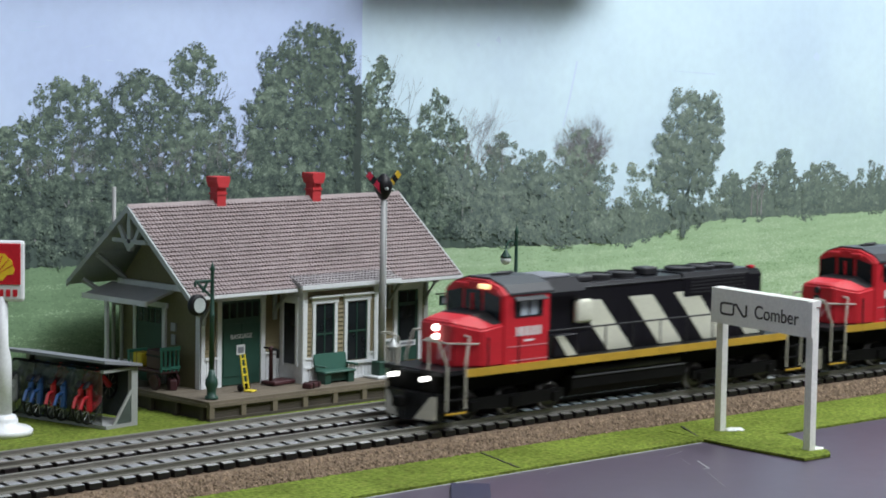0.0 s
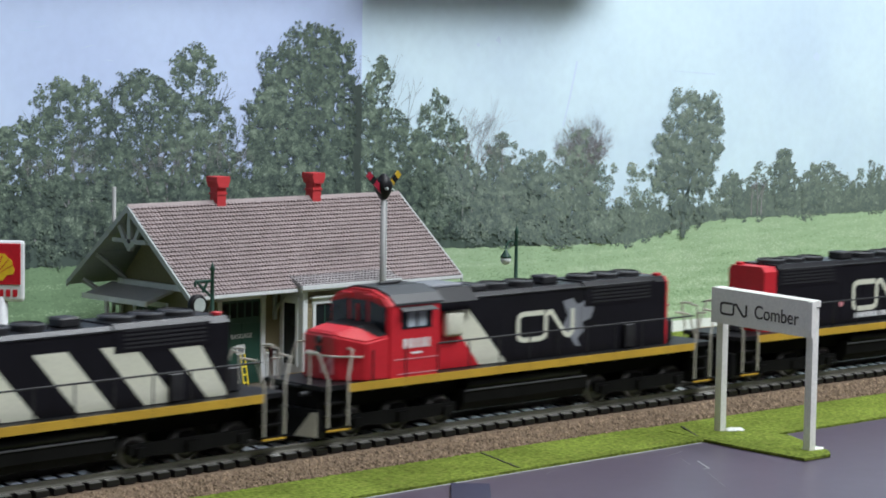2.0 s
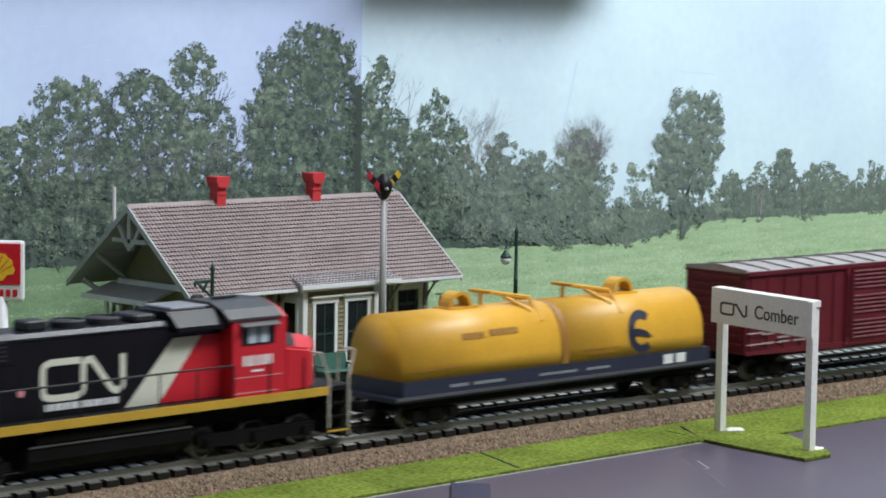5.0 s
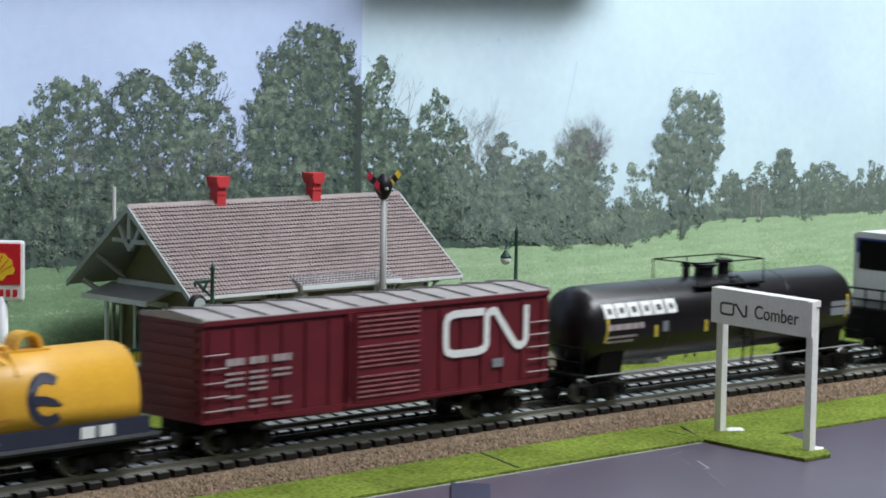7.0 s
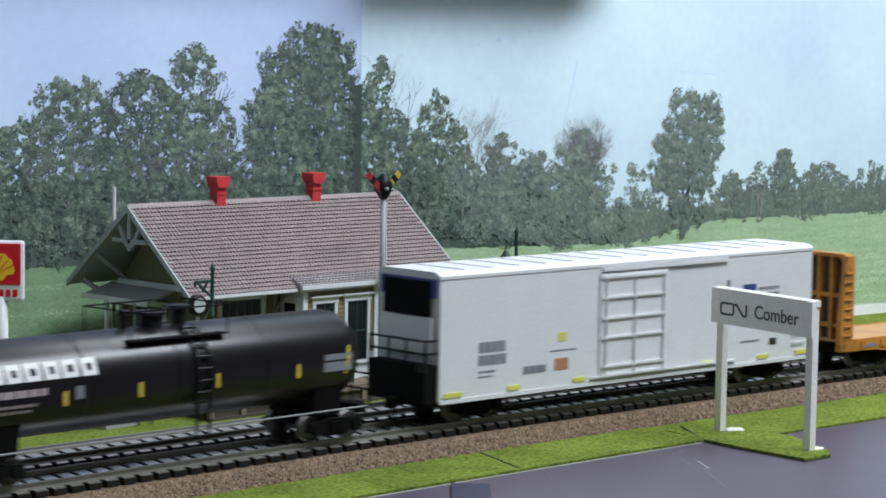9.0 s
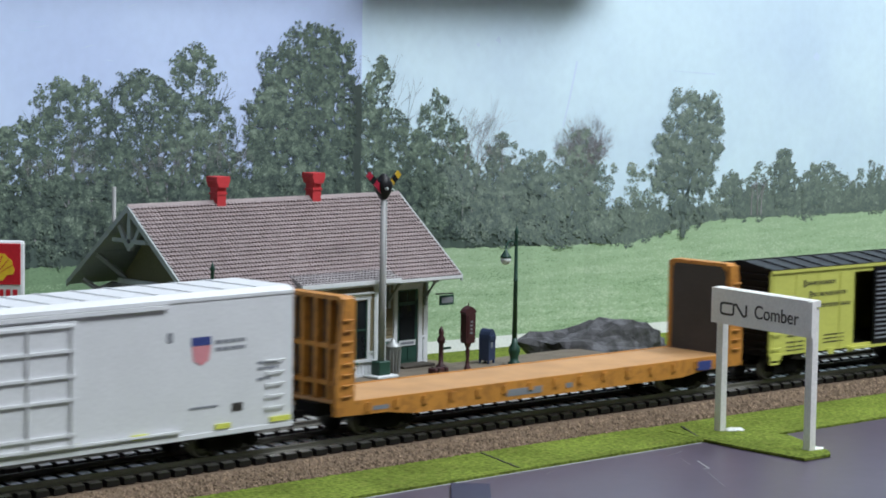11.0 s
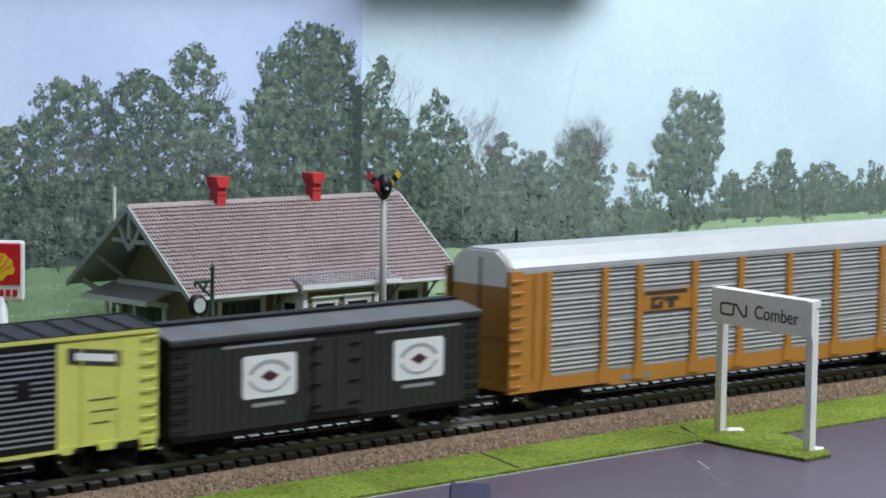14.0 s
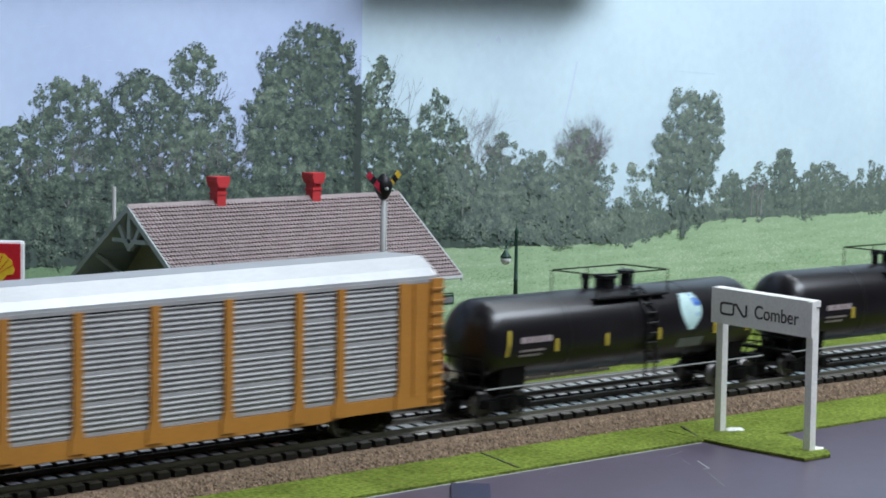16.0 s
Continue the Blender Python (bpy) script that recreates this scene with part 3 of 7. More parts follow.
    part("control_stand", rbox(92, 98, -6, 3, 21.5, 31, 0.8, 1), "fan", t)
    for a, b in ((-113, -116), (111.5, 114)):
        for y in (-6, 6):
            part("hose", rods([((a, y, 14), (b, y * 1.07, 7))], 0.5), "under", t)
    for s in (-1, 1):
        y = s * 10.5
        if style == 1:
            for x in (-31, 1.2, 30, 58.6):
                part("stripe", outline([(x, 43.4), (x + 14.6, 43.4), (x + 34.5 * (1 if x < 50 else 0.86), 21.8), (x + 19.5, 21.8)], y, s), "cream", t, "slanting cream stripe")
            part("stripe", outline([(-53, 21.8), (-53, 36), (-44.5, 21.8)], y, s), "cream", t, "slanting cream stripe")
        else:
            part("stripe", outline([(-44, 44.5), (-31.5, 44.5), (-10, 21.8), (-25, 21.8)], y, s), "cream", t, "broad slanting cream stripe")
            part("red_panel", outline([(-53.2, 44.5), (-44.2, 44.5), (-25.2, 21.8), (-53.2, 21.8)], y, s), "red", t, "red panel behind the cab")
            if style == 2:
                part("emblem", emblem(-3, 29, 29.6, 40.2, y, s, 1 if s < 0 else -1), "cream", t, "cream bent-line railway mark")
                mx = 28
                part("map_mark", outline([(mx - 5, 44), (mx + 1, 45), (mx + 4, 42), (mx + 9, 44), (mx + 14, 40), (mx + 12, 36), (mx + 7, 34.5), (mx + 8, 31), (mx + 4, 28), (mx + 6, 24.5), (mx + 3, 25), (mx - 1, 30), (mx - 5, 33), (mx - 2, 38)], y, s, 0.08), "map_grey", t, "grey continent silhouette")
            else:
                part("emblem", emblem(-9, 25, 28.0, 40.2, y, s, 1 if s < 0 else -1), "cream", t, "cream bent-line railway mark")
                part("address_bars", bars(-7, 24, 23.8, 2.3, y, s, rng, 0.6, 3.0), "lettering", t, "pale lettering bars")
                part("round_tag", lathe([(0.1, y), (1.4, y), (1.4, y + s * 0.2), (0.1, y + s * 0.2)], 10, "y", (34 if s > 0 else -34, 0, 31)), "pink_label", t)
        for x in range(-22, 36, 8):
            part("door_line", outline(rect(x, x + 0.25, 23, 41), y, s, 0.1), "black", t)
        if style != 3:
            a = -33.5 if style == 1 else -46
            part("air_filter", rbox(a, a + 10, s * 10.4, s * 13.6, 34.5, 44.4, 1.5, 3), "cream", t, "rounded cream filter bulge", True)
        if style == 1:
            part("battery_box", rbox(-48, -34, s * 10.4, s * 14.8, 21.5, 31, 0.5, 1), "hood", t, "low black box on the walkway")
            part("stripe", outline([(-47.4, 30.4), (-42.4, 30.4), (-34.8, 22), (-40.6, 22)], s * 14.8, s), "cream", t, "slanting cream stripe")
    part("hood_box", rbox(60, 66, near * 10.4, near * 12.5, 22, 32, 0.4, 1), "fan", t)
    return t


def tank_car(label, c, half, marks, zc=31.2):
    rng = random.Random(int(c))
    t = car("tank_car", label, c, half + 3)
    r = 16.9
    prof = [(0.1, -half), (6, -half + 0.6), (11, -half + 2.2), (14.5, -half + 4.5), (16.3, -half + 7.2), (r, -half + 10)]
    prof = prof + [(q, -h) for q, h in reversed(prof)]
    part("tank", lathe(prof, 44, "x", (0, 0, zc)), "tank", t, "satin black tank shell", True)
    for x in (-half * 0.45, 0, half * 0.45):
        part("weld_band", lathe([(r - 0.4, x - 0.5), (r + 0.12, x - 0.4), (r + 0.12, x + 0.4), (r - 0.4, x + 0.5)], 44, "x", (0, 0, zc)), "tank", t, "", True)
    for s in (-1, 1):
        part("saddle", prism([(-12, 10), (-14, 24), (14, 24), (12, 10)], s * (half - 18) - 7, s * (half - 18) + 7), "under", t)
        part("stub_sill", box(s * (half - 30), s * (half + 2), -4, 4, 8.5, 12.5), "under", t)
        part("end_platform", box(s * (half - 3), s * (half + 2.2), -15, 15, 11.6, 12.6), "under", t)
        part("end_railing", rods([((s * (half + 1.6), y, 12), (s * (half + 1.6), y, 24)) for y in (-15, -5, 5, 15)] + [((s * (half + 1.6), -15, z), (s * (half + 1.6), 15, z)) for z in (18, 24)], 0.4), "under", t)
        part("side_rail", rods([((-half, s * 15.8, 12.2), (half, s * 15.8, 12.2))], 0.3), "zinc", t)
        bogie(t, s * (half - 14), (-9.8, 9.8), 5.1)
        for x in (-half + 12, half - 11):
            part("edge_label", wrap(ribbon([(x, zc + 5), (x - 0.6, zc), (x - 1.2, zc - 5.5)], 1.3, s * (r - 0.6), s), lambda z: shell(z + 31.2 - zc), s), "tag_yellow", t, "yellow reflector strip")
        for x in (-half * 0.55, -half * 0.2, half * 0.18, half * 0.6):
            part("tag", outline(rect(x - 0.8, x + 0.8, zc - 5, zc), s * (r - 0.25), s, 0.5), "tag_yellow", t, "small yellow tag")
    for q in (-1, 1):
        part("walk_platform", box(-20, 24, q * 9, q * 13.6, zc + 13.4, zc + 14.0), "under", t)
    part("cage", rods([((x, y, zc + 13.6), (x, y, zc + 24)) for x in (-20, 2, 24) for y in (-13, 13)] + [((-20, y, zc + 24), (24, y, zc + 24)) for y in (-13, 13)] + [((x, -13, zc + 24), (x, 13, zc + 24)) for x in (-20, 24)], 0.3, 6), "under", t, "thin black safety cage")
    part("manway", lathe([(0.1, zc + 16), (4.4, zc + 16), (4.4, zc + 20.5), (5.6, zc + 20.8), (5.6, zc + 22), (0.1, zc + 22.4)], 18, "z", (-1, 0, 0)), "black", t, "round manway hatch")
    part("valve", lathe([(0.1, zc + 16), (2.6, zc + 16), (2.6, zc + 22), (4, zc + 22.2), (4, zc + 23.4), (0.1, zc + 24)], 14, "z", (12, 0, 0)), "black", t)
    part("valve", lathe([(0.1, zc + 16), (1.6, zc + 16), (1.6, zc + 21), (2.2, zc + 21.2), (2.2, zc + 23), (0.1, zc + 23.4)], 12, "z", (-13, 0, 0)), "black", t)
    for s in (-1, 1):
        lad = []
        for x in (7, 13):
            lad += [((x, s * (r + 1.2) * math.cos(a), zc + (r + 1.2) * math.sin(a)), (x, s * (r + 1.2) * math.cos(b), zc + (r + 1.2) * math.sin(b))) for a, b in ((1.2, 0.8), (0.8, 0.4), (0.4, 0), (0, -0.5))]
            lad.append(((x, s * (r + 0.2), zc - 8), (x, s * (r - 0.5), 9)))
        for k in range(8):
            a = 1.1 - 0.24 * k
            lad.append(((7, s * (r + 1.2) * math.cos(a), zc + (r + 1.2) * math.sin(a)), (13, s * (r + 1.2) * math.cos(a), zc + (r + 1.2) * math.sin(a))))
        part("ladder", rods(lad, 0.5, 5), "black", t, "black side ladder")
        y = s * (r - 0.1)
        marks(t, y, s, rng)
    return t


def shell(z):
    return math.sqrt(max(1, 16.9 ** 2 - (z - 31.2) ** 2))


def tall_bar(x0, x1, z0, z1, y, s):
    """A bar in three courses, so that it follows the shell."""
    h = (z1 - z0) / 3
    return join(*[outline(rect(x0, x1, z0 + h * k, z0 + h * (k + 1)), y, s, 0.15) for k in range(3)])


def procor_marks(t, y, s, rng):
    for x, w in ((-81, 6.4), (-73.6, 6.4), (-66.2, 6.8), (-58.2, 6.4), (-50.8, 6.8), (-42.8, 6.4)):
        ring = join(tall_bar(x, x + 2.1, 35.6, 41.4, y, s), tall_bar(x + w - 2.0, x + w, 35.6, 41.4, y, s), outline(rect(x + 2.1, x + w - 2.0, 39.7, 41.4), y, s, 0.15), outline(rect(x + 2.1, x + w - 2.0, 35.6, 37.3), y, s, 0.15))
        bmesh.ops.remove_doubles(ring, verts=ring.verts[:], dist=1e-6)
        part("name_shape", wrap(ring, shell, s), "lettering", t, "bold white hollow block")
    part("stencil_block", wrap(join(bars(-80, -58, 30.6, 2.4, y, s, rng, 0.7, 5), bars(-80, -62, 27.2, 1.0, y, s, rng), bars(-80, -64, 25.2, 1.0, y, s, rng)), shell, s), "faint", t, "small pale data bars")
    part("placard", wrap(outline(rect(-46, -42.5, 28, 32.5), y, s), shell, s), "map_grey", t)
    part("data_plate", wrap(outline(rect(68, 82, 27.0, 33.5), y, s), shell, s), "map_grey", t, "grey data plate")


def shield_marks(t, y, s, rng):
    low_shell = lambda z: shell(z + 1.3)
    rows = []
    for k in range(10):
        half = 1.4 + 5.2 * math.sin(math.pi * (k + 0.6) / 12)
        rows.append(outline(rect(35.6 + 0.18 * k - half, 35.6 + 0.18 * k + half, 27.8 + 1.5 * k, 29.3 + 1.5 * k), y, s, 0.3))
    part("emblem_plate", wrap(join(*rows), low_shell, s), "teal_emblem", t, "pale teal shield emblem")
    part("emblem_edge", wrap(outline([(38.5, 43), (43.5, 39), (40, 33), (39, 39)], y, s, 0.3), lambda z: low_shell(z) + 0.25, s), "blue_emblem", t, "blue edge of the emblem")
    part("stencil_block", wrap(join(bars(-68, -50, 29.4, 2.4, y, s, rng, 0.7, 5), bars(-68, -54, 25.8, 0.9, y, s, rng), bars(-68, -56, 23.8, 0.9, y, s, rng)), low_shell, s), "faint", t, "small pale data bars")
    part("data_plate", wrap(outline(rect(29, 45, 20, 24), y, s), low_shell, s), "map_grey", t, "grey data plate")


def coil_car(c):
    rng = random.Random(4)
    t = car("coil_car", "covered coil car with yellow hoods on a navy frame", c, 93)
    part("frame", join(box(-95, 94, -16.8, 16.8, 11.2, 13.2), box(-91, 90, -16.4, 16.4, 13.2, 19.2)), "navy", t, "dark navy frame")
    part("deck_edge", box(-95, 94, -17.4, -16.8, 12.2, 13.4), "blue_grey", t)
    prof = [(-16, 19)] + [(-16 * math.cos(a) ** 0.75, 25 + 19 * math.sin(a)) for a in [math.pi / 2 * k / 9 for k in range(10)]]
    prof = prof + [(-y, z) for y, z in reversed(prof[:-1])]
    for x0, x1 in ((-90.5, -1.8), (1.8, 87)):
        b = prism(prof, x0, x1)
        bmesh.ops.bevel(b, geom=[e for e in b.edges if abs(e.verts[0].co.x - e.verts[1].co.x) < 1e-6 and max(v.co.z for v in e.verts) > 0.0195], offset=0.0012, segments=2, affect="EDGES")
        part("coil_cover", b, "coil_yellow", t, "arched yellow coil cover", True)
    part("centre_rib", prism([(y * 0.985, z * 0.99 if z > 19 else z) for y, z in prof], -1.9, 1.9), "coil_dark", t, "brown rib between the covers")
    for x, sg in ((-48, 1), (48, -1)):
        pts = [(x + 6.2 * math.cos(a), 44.5 + 6 * math.sin(a)) for a in [math.pi * k / 10 for k in range(11)]]
        ring = prism(pts + [(x + 4.6 * math.cos(a), 44.5 + 4.6 * math.sin(a)) for a in [math.pi * k / 10 for k in range(10, -1, -1)]], -3.4, 3.4, "y")
        part("lifting_loop", ring, "coil_yellow", t, "arched lifting loop")
        part("loop_foot", box(x - 8, x + 8, -4.5, 4.5, 43.4, 44.4), "coil_yellow", t)
    for x in (-17, 31):
        part("lifting_bracket", rods([((x - 17, 0, 49.5), (x + 6, -5, 46)), ((x - 17, 6, 49.5), (x - 17, -6, 49.5)), ((x - 17, 0, 49.5), (x - 17, 0, 44)), ((x + 6, -5, 46), (x + 5, -13, 37)), ((x - 6, -2, 47), (x + 2, -10, 41)), ((x + 6, -5, 46), (x + 6, 5, 45))], 0.9), "coil_yellow", t, "welded yellow lifting bracket")
    hood_y = lambda z: 16 * (1 - min(0.99, max(0, (z - 25) / 19)) ** 2) ** 0.375
    for s in (-1, 1):
        y = s * 16
        part("lettering", wrap(join(bars(-58, -46, 33.2, 2.3, y, s, rng, 0.5, 3), bars(-43, -27, 33.8, 2.3, y, s, rng, 0.5, 3)), hood_y, s), "coil_dark", t, "small dark lettering bars")
        part("stencil_block", join(bars(10, 32, 23.4, 0.5, y, s, rng, 0.2, 9), bars(14, 28, 21.6, 0.5, y, s, rng, 0.2, 9), bars(-86, -60, 22.6, 0.5, y, s, rng, 0.3, 9)), "coil_dark", t)
        ring = [(8.6 * math.cos(a), 9 * math.sin(a)) for a in [radians(52 + 256 * k / 16) for k in range(17)]]
        inner = [(5.2 * math.cos(a), 5.6 * math.sin(a)) for a in [radians(308 - 256 * k / 16) for k in range(17)]]
        part("emblem", wrap(join(outline([(46.5 + s * -1 * px, 28.8 + pz) for px, pz in ring + inner], y, s, 0.2), outline([(46.5 + s * -1 * px, 28.8 + pz) for px, pz in ((-5.4, 1.6), (-1.6, 1.4), (2.6, 0.2), (6.2, -2.4), (2.2, -2.2), (-2, -1.4), (-5.6, -1.8))], y, s, 0.24)), hood_y, s), "navy", t, "navy open-ring emblem with a pointer")
        part("stencil_plate", join(outline(rect(-66, -56, 15.2, 16.4), s * 16.4, s), outline(rect(-53, -36, 15.2, 16.4), s * 16.4, s), outline(rect(-16, 6, 15.4, 16.4), s * 16.4, s), outline(rect(12, 26, 15.4, 16.4), s * 16.4, s)), "map_grey", t, "grey stencil plates")
        part("placard", join(outline(rect(60, 66, 14, 18), s * 16.4, s), outline(rect(68, 74, 14, 18), s * 16.4, s)), "lettering", t)
        part("side_sill", box(-88, 87, s * 13, s * 15, 8.6, 11.2), "under", t)
    freight_bogies(t, 72, 11.2)


def box_body(t, half, hw, z0, z1, material, end_material, wall=0.8, opening=None):
    """Hollow car body: two sides, two ends, a floor; the near side may have a door opening."""
    for s in (-1, 1):
        if opening and s < 0:
            a, b, top = opening
            for p, q, lo, hi in ((-half, a, z0, z1), (b, half, z0, z1), (a, b, top, z1), (a, b, z0, z0 + 1.6)):
                part("side_wall", box(p, q, s * hw, s * (hw - wall), lo, hi), material, t)
        else:
            part("side_wall", box(-half, half, s * hw, s * (hw - wall), z0, z1), material, t)
        part("end_wall", box(s * half, s * (half - wall), -hw + wall, hw - wall, z0, z1), end_material, t)
    part("car_floor", box(-half + wall, half - wall, -hw + wall, hw - wall, z0, z0 + 1.4), end_material, t)


def ribbed_roof(t, half, hw, z1, rise, material, n, rib=0.6, rib_material=None):
    part("roof", prism([(-hw - 0.4, z1), (-hw - 0.4, z1 + 0.8), (0, z1 + rise), (hw + 0.4, z1 + 0.8), (hw + 0.4, z1)], -half - 0.4, half + 0.4), material, t)
    for k in range(n + 1):
        x = -half + 2 * half * k / n
        for s in (-1, 1):
            part("roof_rib", prism([(s * (hw + 0.2), z1 + 0.8), (s * (hw + 0.2), z1 + 0.9 + rib), (0, z1 + rise + rib), (0, z1 + rise)], x - 0.5, x + 0.5), rib_material or material, t)


def maroon_boxcar(c):
    rng = random.Random(5)
    t = car("box_car", "maroon ribbed box car with a white railway mark", c, 91)
    half, hw, z0, z1 = 89.6, 17.6, 13.6, 49.6
    box_body(t, half, hw, z0, z1, "maroon", "maroon")
    ribbed_roof(t, half, hw, z1, 2.6, "galv", 12, 0.7)
    for s in (-1, 1):
        part("roof_edge", box(-half, half, s * (hw + 0.1), s * (hw + 0.9), z1 - 1.2, z1 + 0.5), "maroon", t)
        for k in range(16):
            x = -half + 3.5 + (2 * half - 7) * k / 15
            if -19 < x < 20:
                continue
            part("side_rib", box(x - 0.9, x + 0.9, s * hw, s * (hw + 0.6), z0 + 1.5, z1 - 2.5), "maroon", t)
        part("side_sill", prism([(-half, z0 + 1.2), (half, z0 + 1.2), (half, z0 - 0.2), (24, z0 - 1.6), (-24, z0 - 1.6), (-half, z0 - 0.2)], s * (hw + 0.1), s * (hw + 0.7), "y"), "maroon", t)
        dr = part("door", box(-17, 17.5, s * (hw + 0.1), s * (hw + 1.2), z0 + 0.6, z1 - 1.6), "maroon", t, "ribbed maroon sliding door")
        for k in range(17):
            if k in (5, 11):
                continue
            # door ribs in a paler maroon than the door
            part("door_rib", box(-15.5, 16, s * (hw + 1.2), s * (hw + 1.75), z0 + 2.6 + 1.9 * k, z0 + 3.2 + 1.9 * k), "maroon_pale", dr, "pale maroon door rib")
        part("door_track", box(-22, 50, s * (hw + 0.4), s * (hw + 1.6), z0 - 0.6, z0 + 0.4), "maroon", t)
        part("door_post", box(-21, -18, s * hw, s * (hw + 1.0), z0, z1 - 1), "maroon", t)
        part("lock_rod", rods([((-19.5, s * (hw + 1.4), z0 + 3), (-19.5, s * (hw + 1.4), z1 - 4))], 0.4), "maroon", t)
        lo, hi = (31, 76) if s < 0 else (-76, -31)
        part("emblem", emblem(lo, hi, 28.6, 44.2, s * (hw + 0.62), s, 1), "lettering", t, "white bent-line railway mark")
        for x in ((-79, -68, -57) if s < 0 else (57, 68, 79)):
            part("stencil_block", join(*[bars(x, x + (8.6 if x != -68 else 8), 33.5 - 2.1 * k - (1.2 if k > 0 else 0), 2.6 if k == 0 else 0.9, s * (hw + 0.62), s, rng, 0.4, 4) for k in range(8) if rng.random() > 0.2 or k < 3]), "faint", t, "pale stencilled data bars")
        part("data_plate", outline(rect(57, 63, 21.5, 25), s * (hw + 0.62), s), "map_grey", t)
        rungs(t, -half + 1, -half + 11, s * (hw + 0.4), s, 18, 38, 5, "faint")
        rungs(t, half - 12, half - 1, s * (hw + 0.4), s, 18, 38, 5, "faint")
        for k in range(9):
            part("end_rib", box(s * half, s * (half + 0.9), -15, 15, z0 + 3 + 3.7 * k, z0 + 4.6 + 3.7 * k), "maroon", t)
    part("centre_sill", box(-half, half, -5, 5, 9, 13.6), "under", t)
    freight_bogies(t, 66, 13)


def white_reefer(c):
    rng = random.Random(6)
    t = car("refrigerator_car", "long white insulated car with a cooling unit", c, 117)
    half, hw, z0, z1 = 115.2, 17.8, 9.8, 58.4
    box_body(t, half, hw, z0, z1, "reefer_white", "reefer_white")
    part("roof", prism([(-hw - 0.3, z1 - 0.6), (-hw - 0.3, z1 + 0.6), (-hw + 3, z1 + 2.2), (hw - 3, z1 + 2.2), (hw + 0.3, z1 + 0.6), (hw + 0.3, z1 - 0.6)], -half - 0.3, half + 0.3), "reefer_white", t, "white roof with low cross seams")
    for k in range(1, 15):
        x = -half + 2 * half * k / 15
        part("roof_seam", box(x - 0.4, x + 0.4, -hw + 3, hw - 3, z1 + 2.2, z1 + 2.6), "reefer_white", t)
    for s in (-1, 1):
        y = s * hw
        part("top_flange", box(-24, 56, y, s * (hw + 1.2), z1 - 2.4, z1 - 1.0), "reefer_white", t)
        dr = part("plug_door", box(-25, 16.5, y, s * (hw + 0.9), z0 + 1.5, z1 - 3.5), "reefer_white", t, "white plug door with rods")
        for z in (12.2, 16, 28, 36, 44.6, 53):
            part("door_bar", box(-24, 15.5, s * (hw + 0.9), s * (hw + 1.7), z, z + 1.0), "reefer_white", dr)
        for x in (-22, -4.5, 13.5):
            part("lock_rod", rods([((x, s * (hw + 1.5), z0 + 2), (x, s * (hw + 1.5), z1 - 5))], 0.5), "reefer_white", dr)
        part("side_sill", box(-half, half, y, s * (hw + 0.5), z0 - 0.8, z0 + 0.8), "reefer_white", t)
        part("door_rail", box(-30, 62, s * (hw + 0.3), s * (hw + 1.4), z0 + 2.2, z0 + 3.0), "reefer_white", t)
        m = 1 if s < 0 else -1
        f = lambda a, b: (min(m * a, m * b), max(m * a, m * b))
        part("reporting_mark", join(bars(*f(-94, -79), 27.6, 4.2, y, s, rng, 0.5, 3.4), bars(*f(-94, -79), 22.6, 4.0, y, s, rng, 0.5, 3.4), bars(*f(-94, -84), 19.6, 0.8, y, s, rng), bars(*f(-94, -86), 17.8, 0.6, y, s, rng)), "map_grey", t, "grey lettering bars")
        part("rust_label", outline(rect(*f(-51, -43), 17.2, 22), y, s), "rust", t, "rust coloured label")
        part("small_label", outline(rect(*f(-49, -44.5), 29, 32.5), y, s), "lime", t)
        part("label_line", join(outline(rect(*f(-54, -38), 25, 25.5), y, s), bars(*f(-69, -56), 17.2, 3, y, s, rng, 0.3, 5)), "map_grey", t)
        for x in (-113, -78, -40, 10, 40, 78, 104):
            part("reflector", outline(rect(*f(x, x + (10 if abs(x) > 100 else 7)), 11.4, 13.2), y, s, 0.62), "lime", t, "lime reflector label")
        part("shield_label", join(outline(rect(*f(67, 76), 42, 45), y, s)), "blue_label", t, "blue top of a shield label")
        part("shield_label", join(outline([(m * 67, 41.8), (m * 76, 41.8), (m * 75, 36.6), (m * 71.5, 34.8), (m * 68, 36.6)], y, s)), "pink_label", t, "pink body of a shield label")
        part("shield_bars", join(bars(*f(78, 92), 42, 1.3, y, s, rng), bars(*f(78, 92), 39.4, 1.3, y, s, rng)), "map_grey", t)
        part("stencil_block", join(bars(*f(98, 108), 33, 1, y, s, rng), bars(*f(98, 108), 30.8, 1, y, s, rng), bars(*f(98, 104), 27, 1, y, s, rng)), "map_grey", t)
        part("dark_label", outline(rect(*f(86, 91), 17, 20), y, s), "ink", t)
        part("line_label", outline(rect(*f(66, 79), 19.4, 20.2), y, s), "map_grey", t)
        rungs(t, m * 106 - 4, m * 106 + 4, y, s, 17, 34, 5, "reefer_white")
        part("vent", outline(rect(*f(56, 58.4), 44, 47.5), y, s), "map_grey", t)
    # cooling unit on the leading end
    part("unit_frame", box(-half - 0.8, -half, -15.8, 15.8, 50.5, 57.6), "blue_label", t, "blue band round the cooling unit")
    part("unit_grille", box(-half - 1.6, -half - 0.8, -13.2, 13.2, 43, 56.8), "under", t, "black cooling unit grille")
    part("unit_panel", box(-half - 1.8, -half - 0.8, -14.4, 14.4, 28, 42.6), "reefer_white", t, "pale cooling unit panel")
    part("unit_base", box(-half - 6.5, -half, -16.4, 16.4, 9.5, 24.5), "under", t, "black machinery platform")
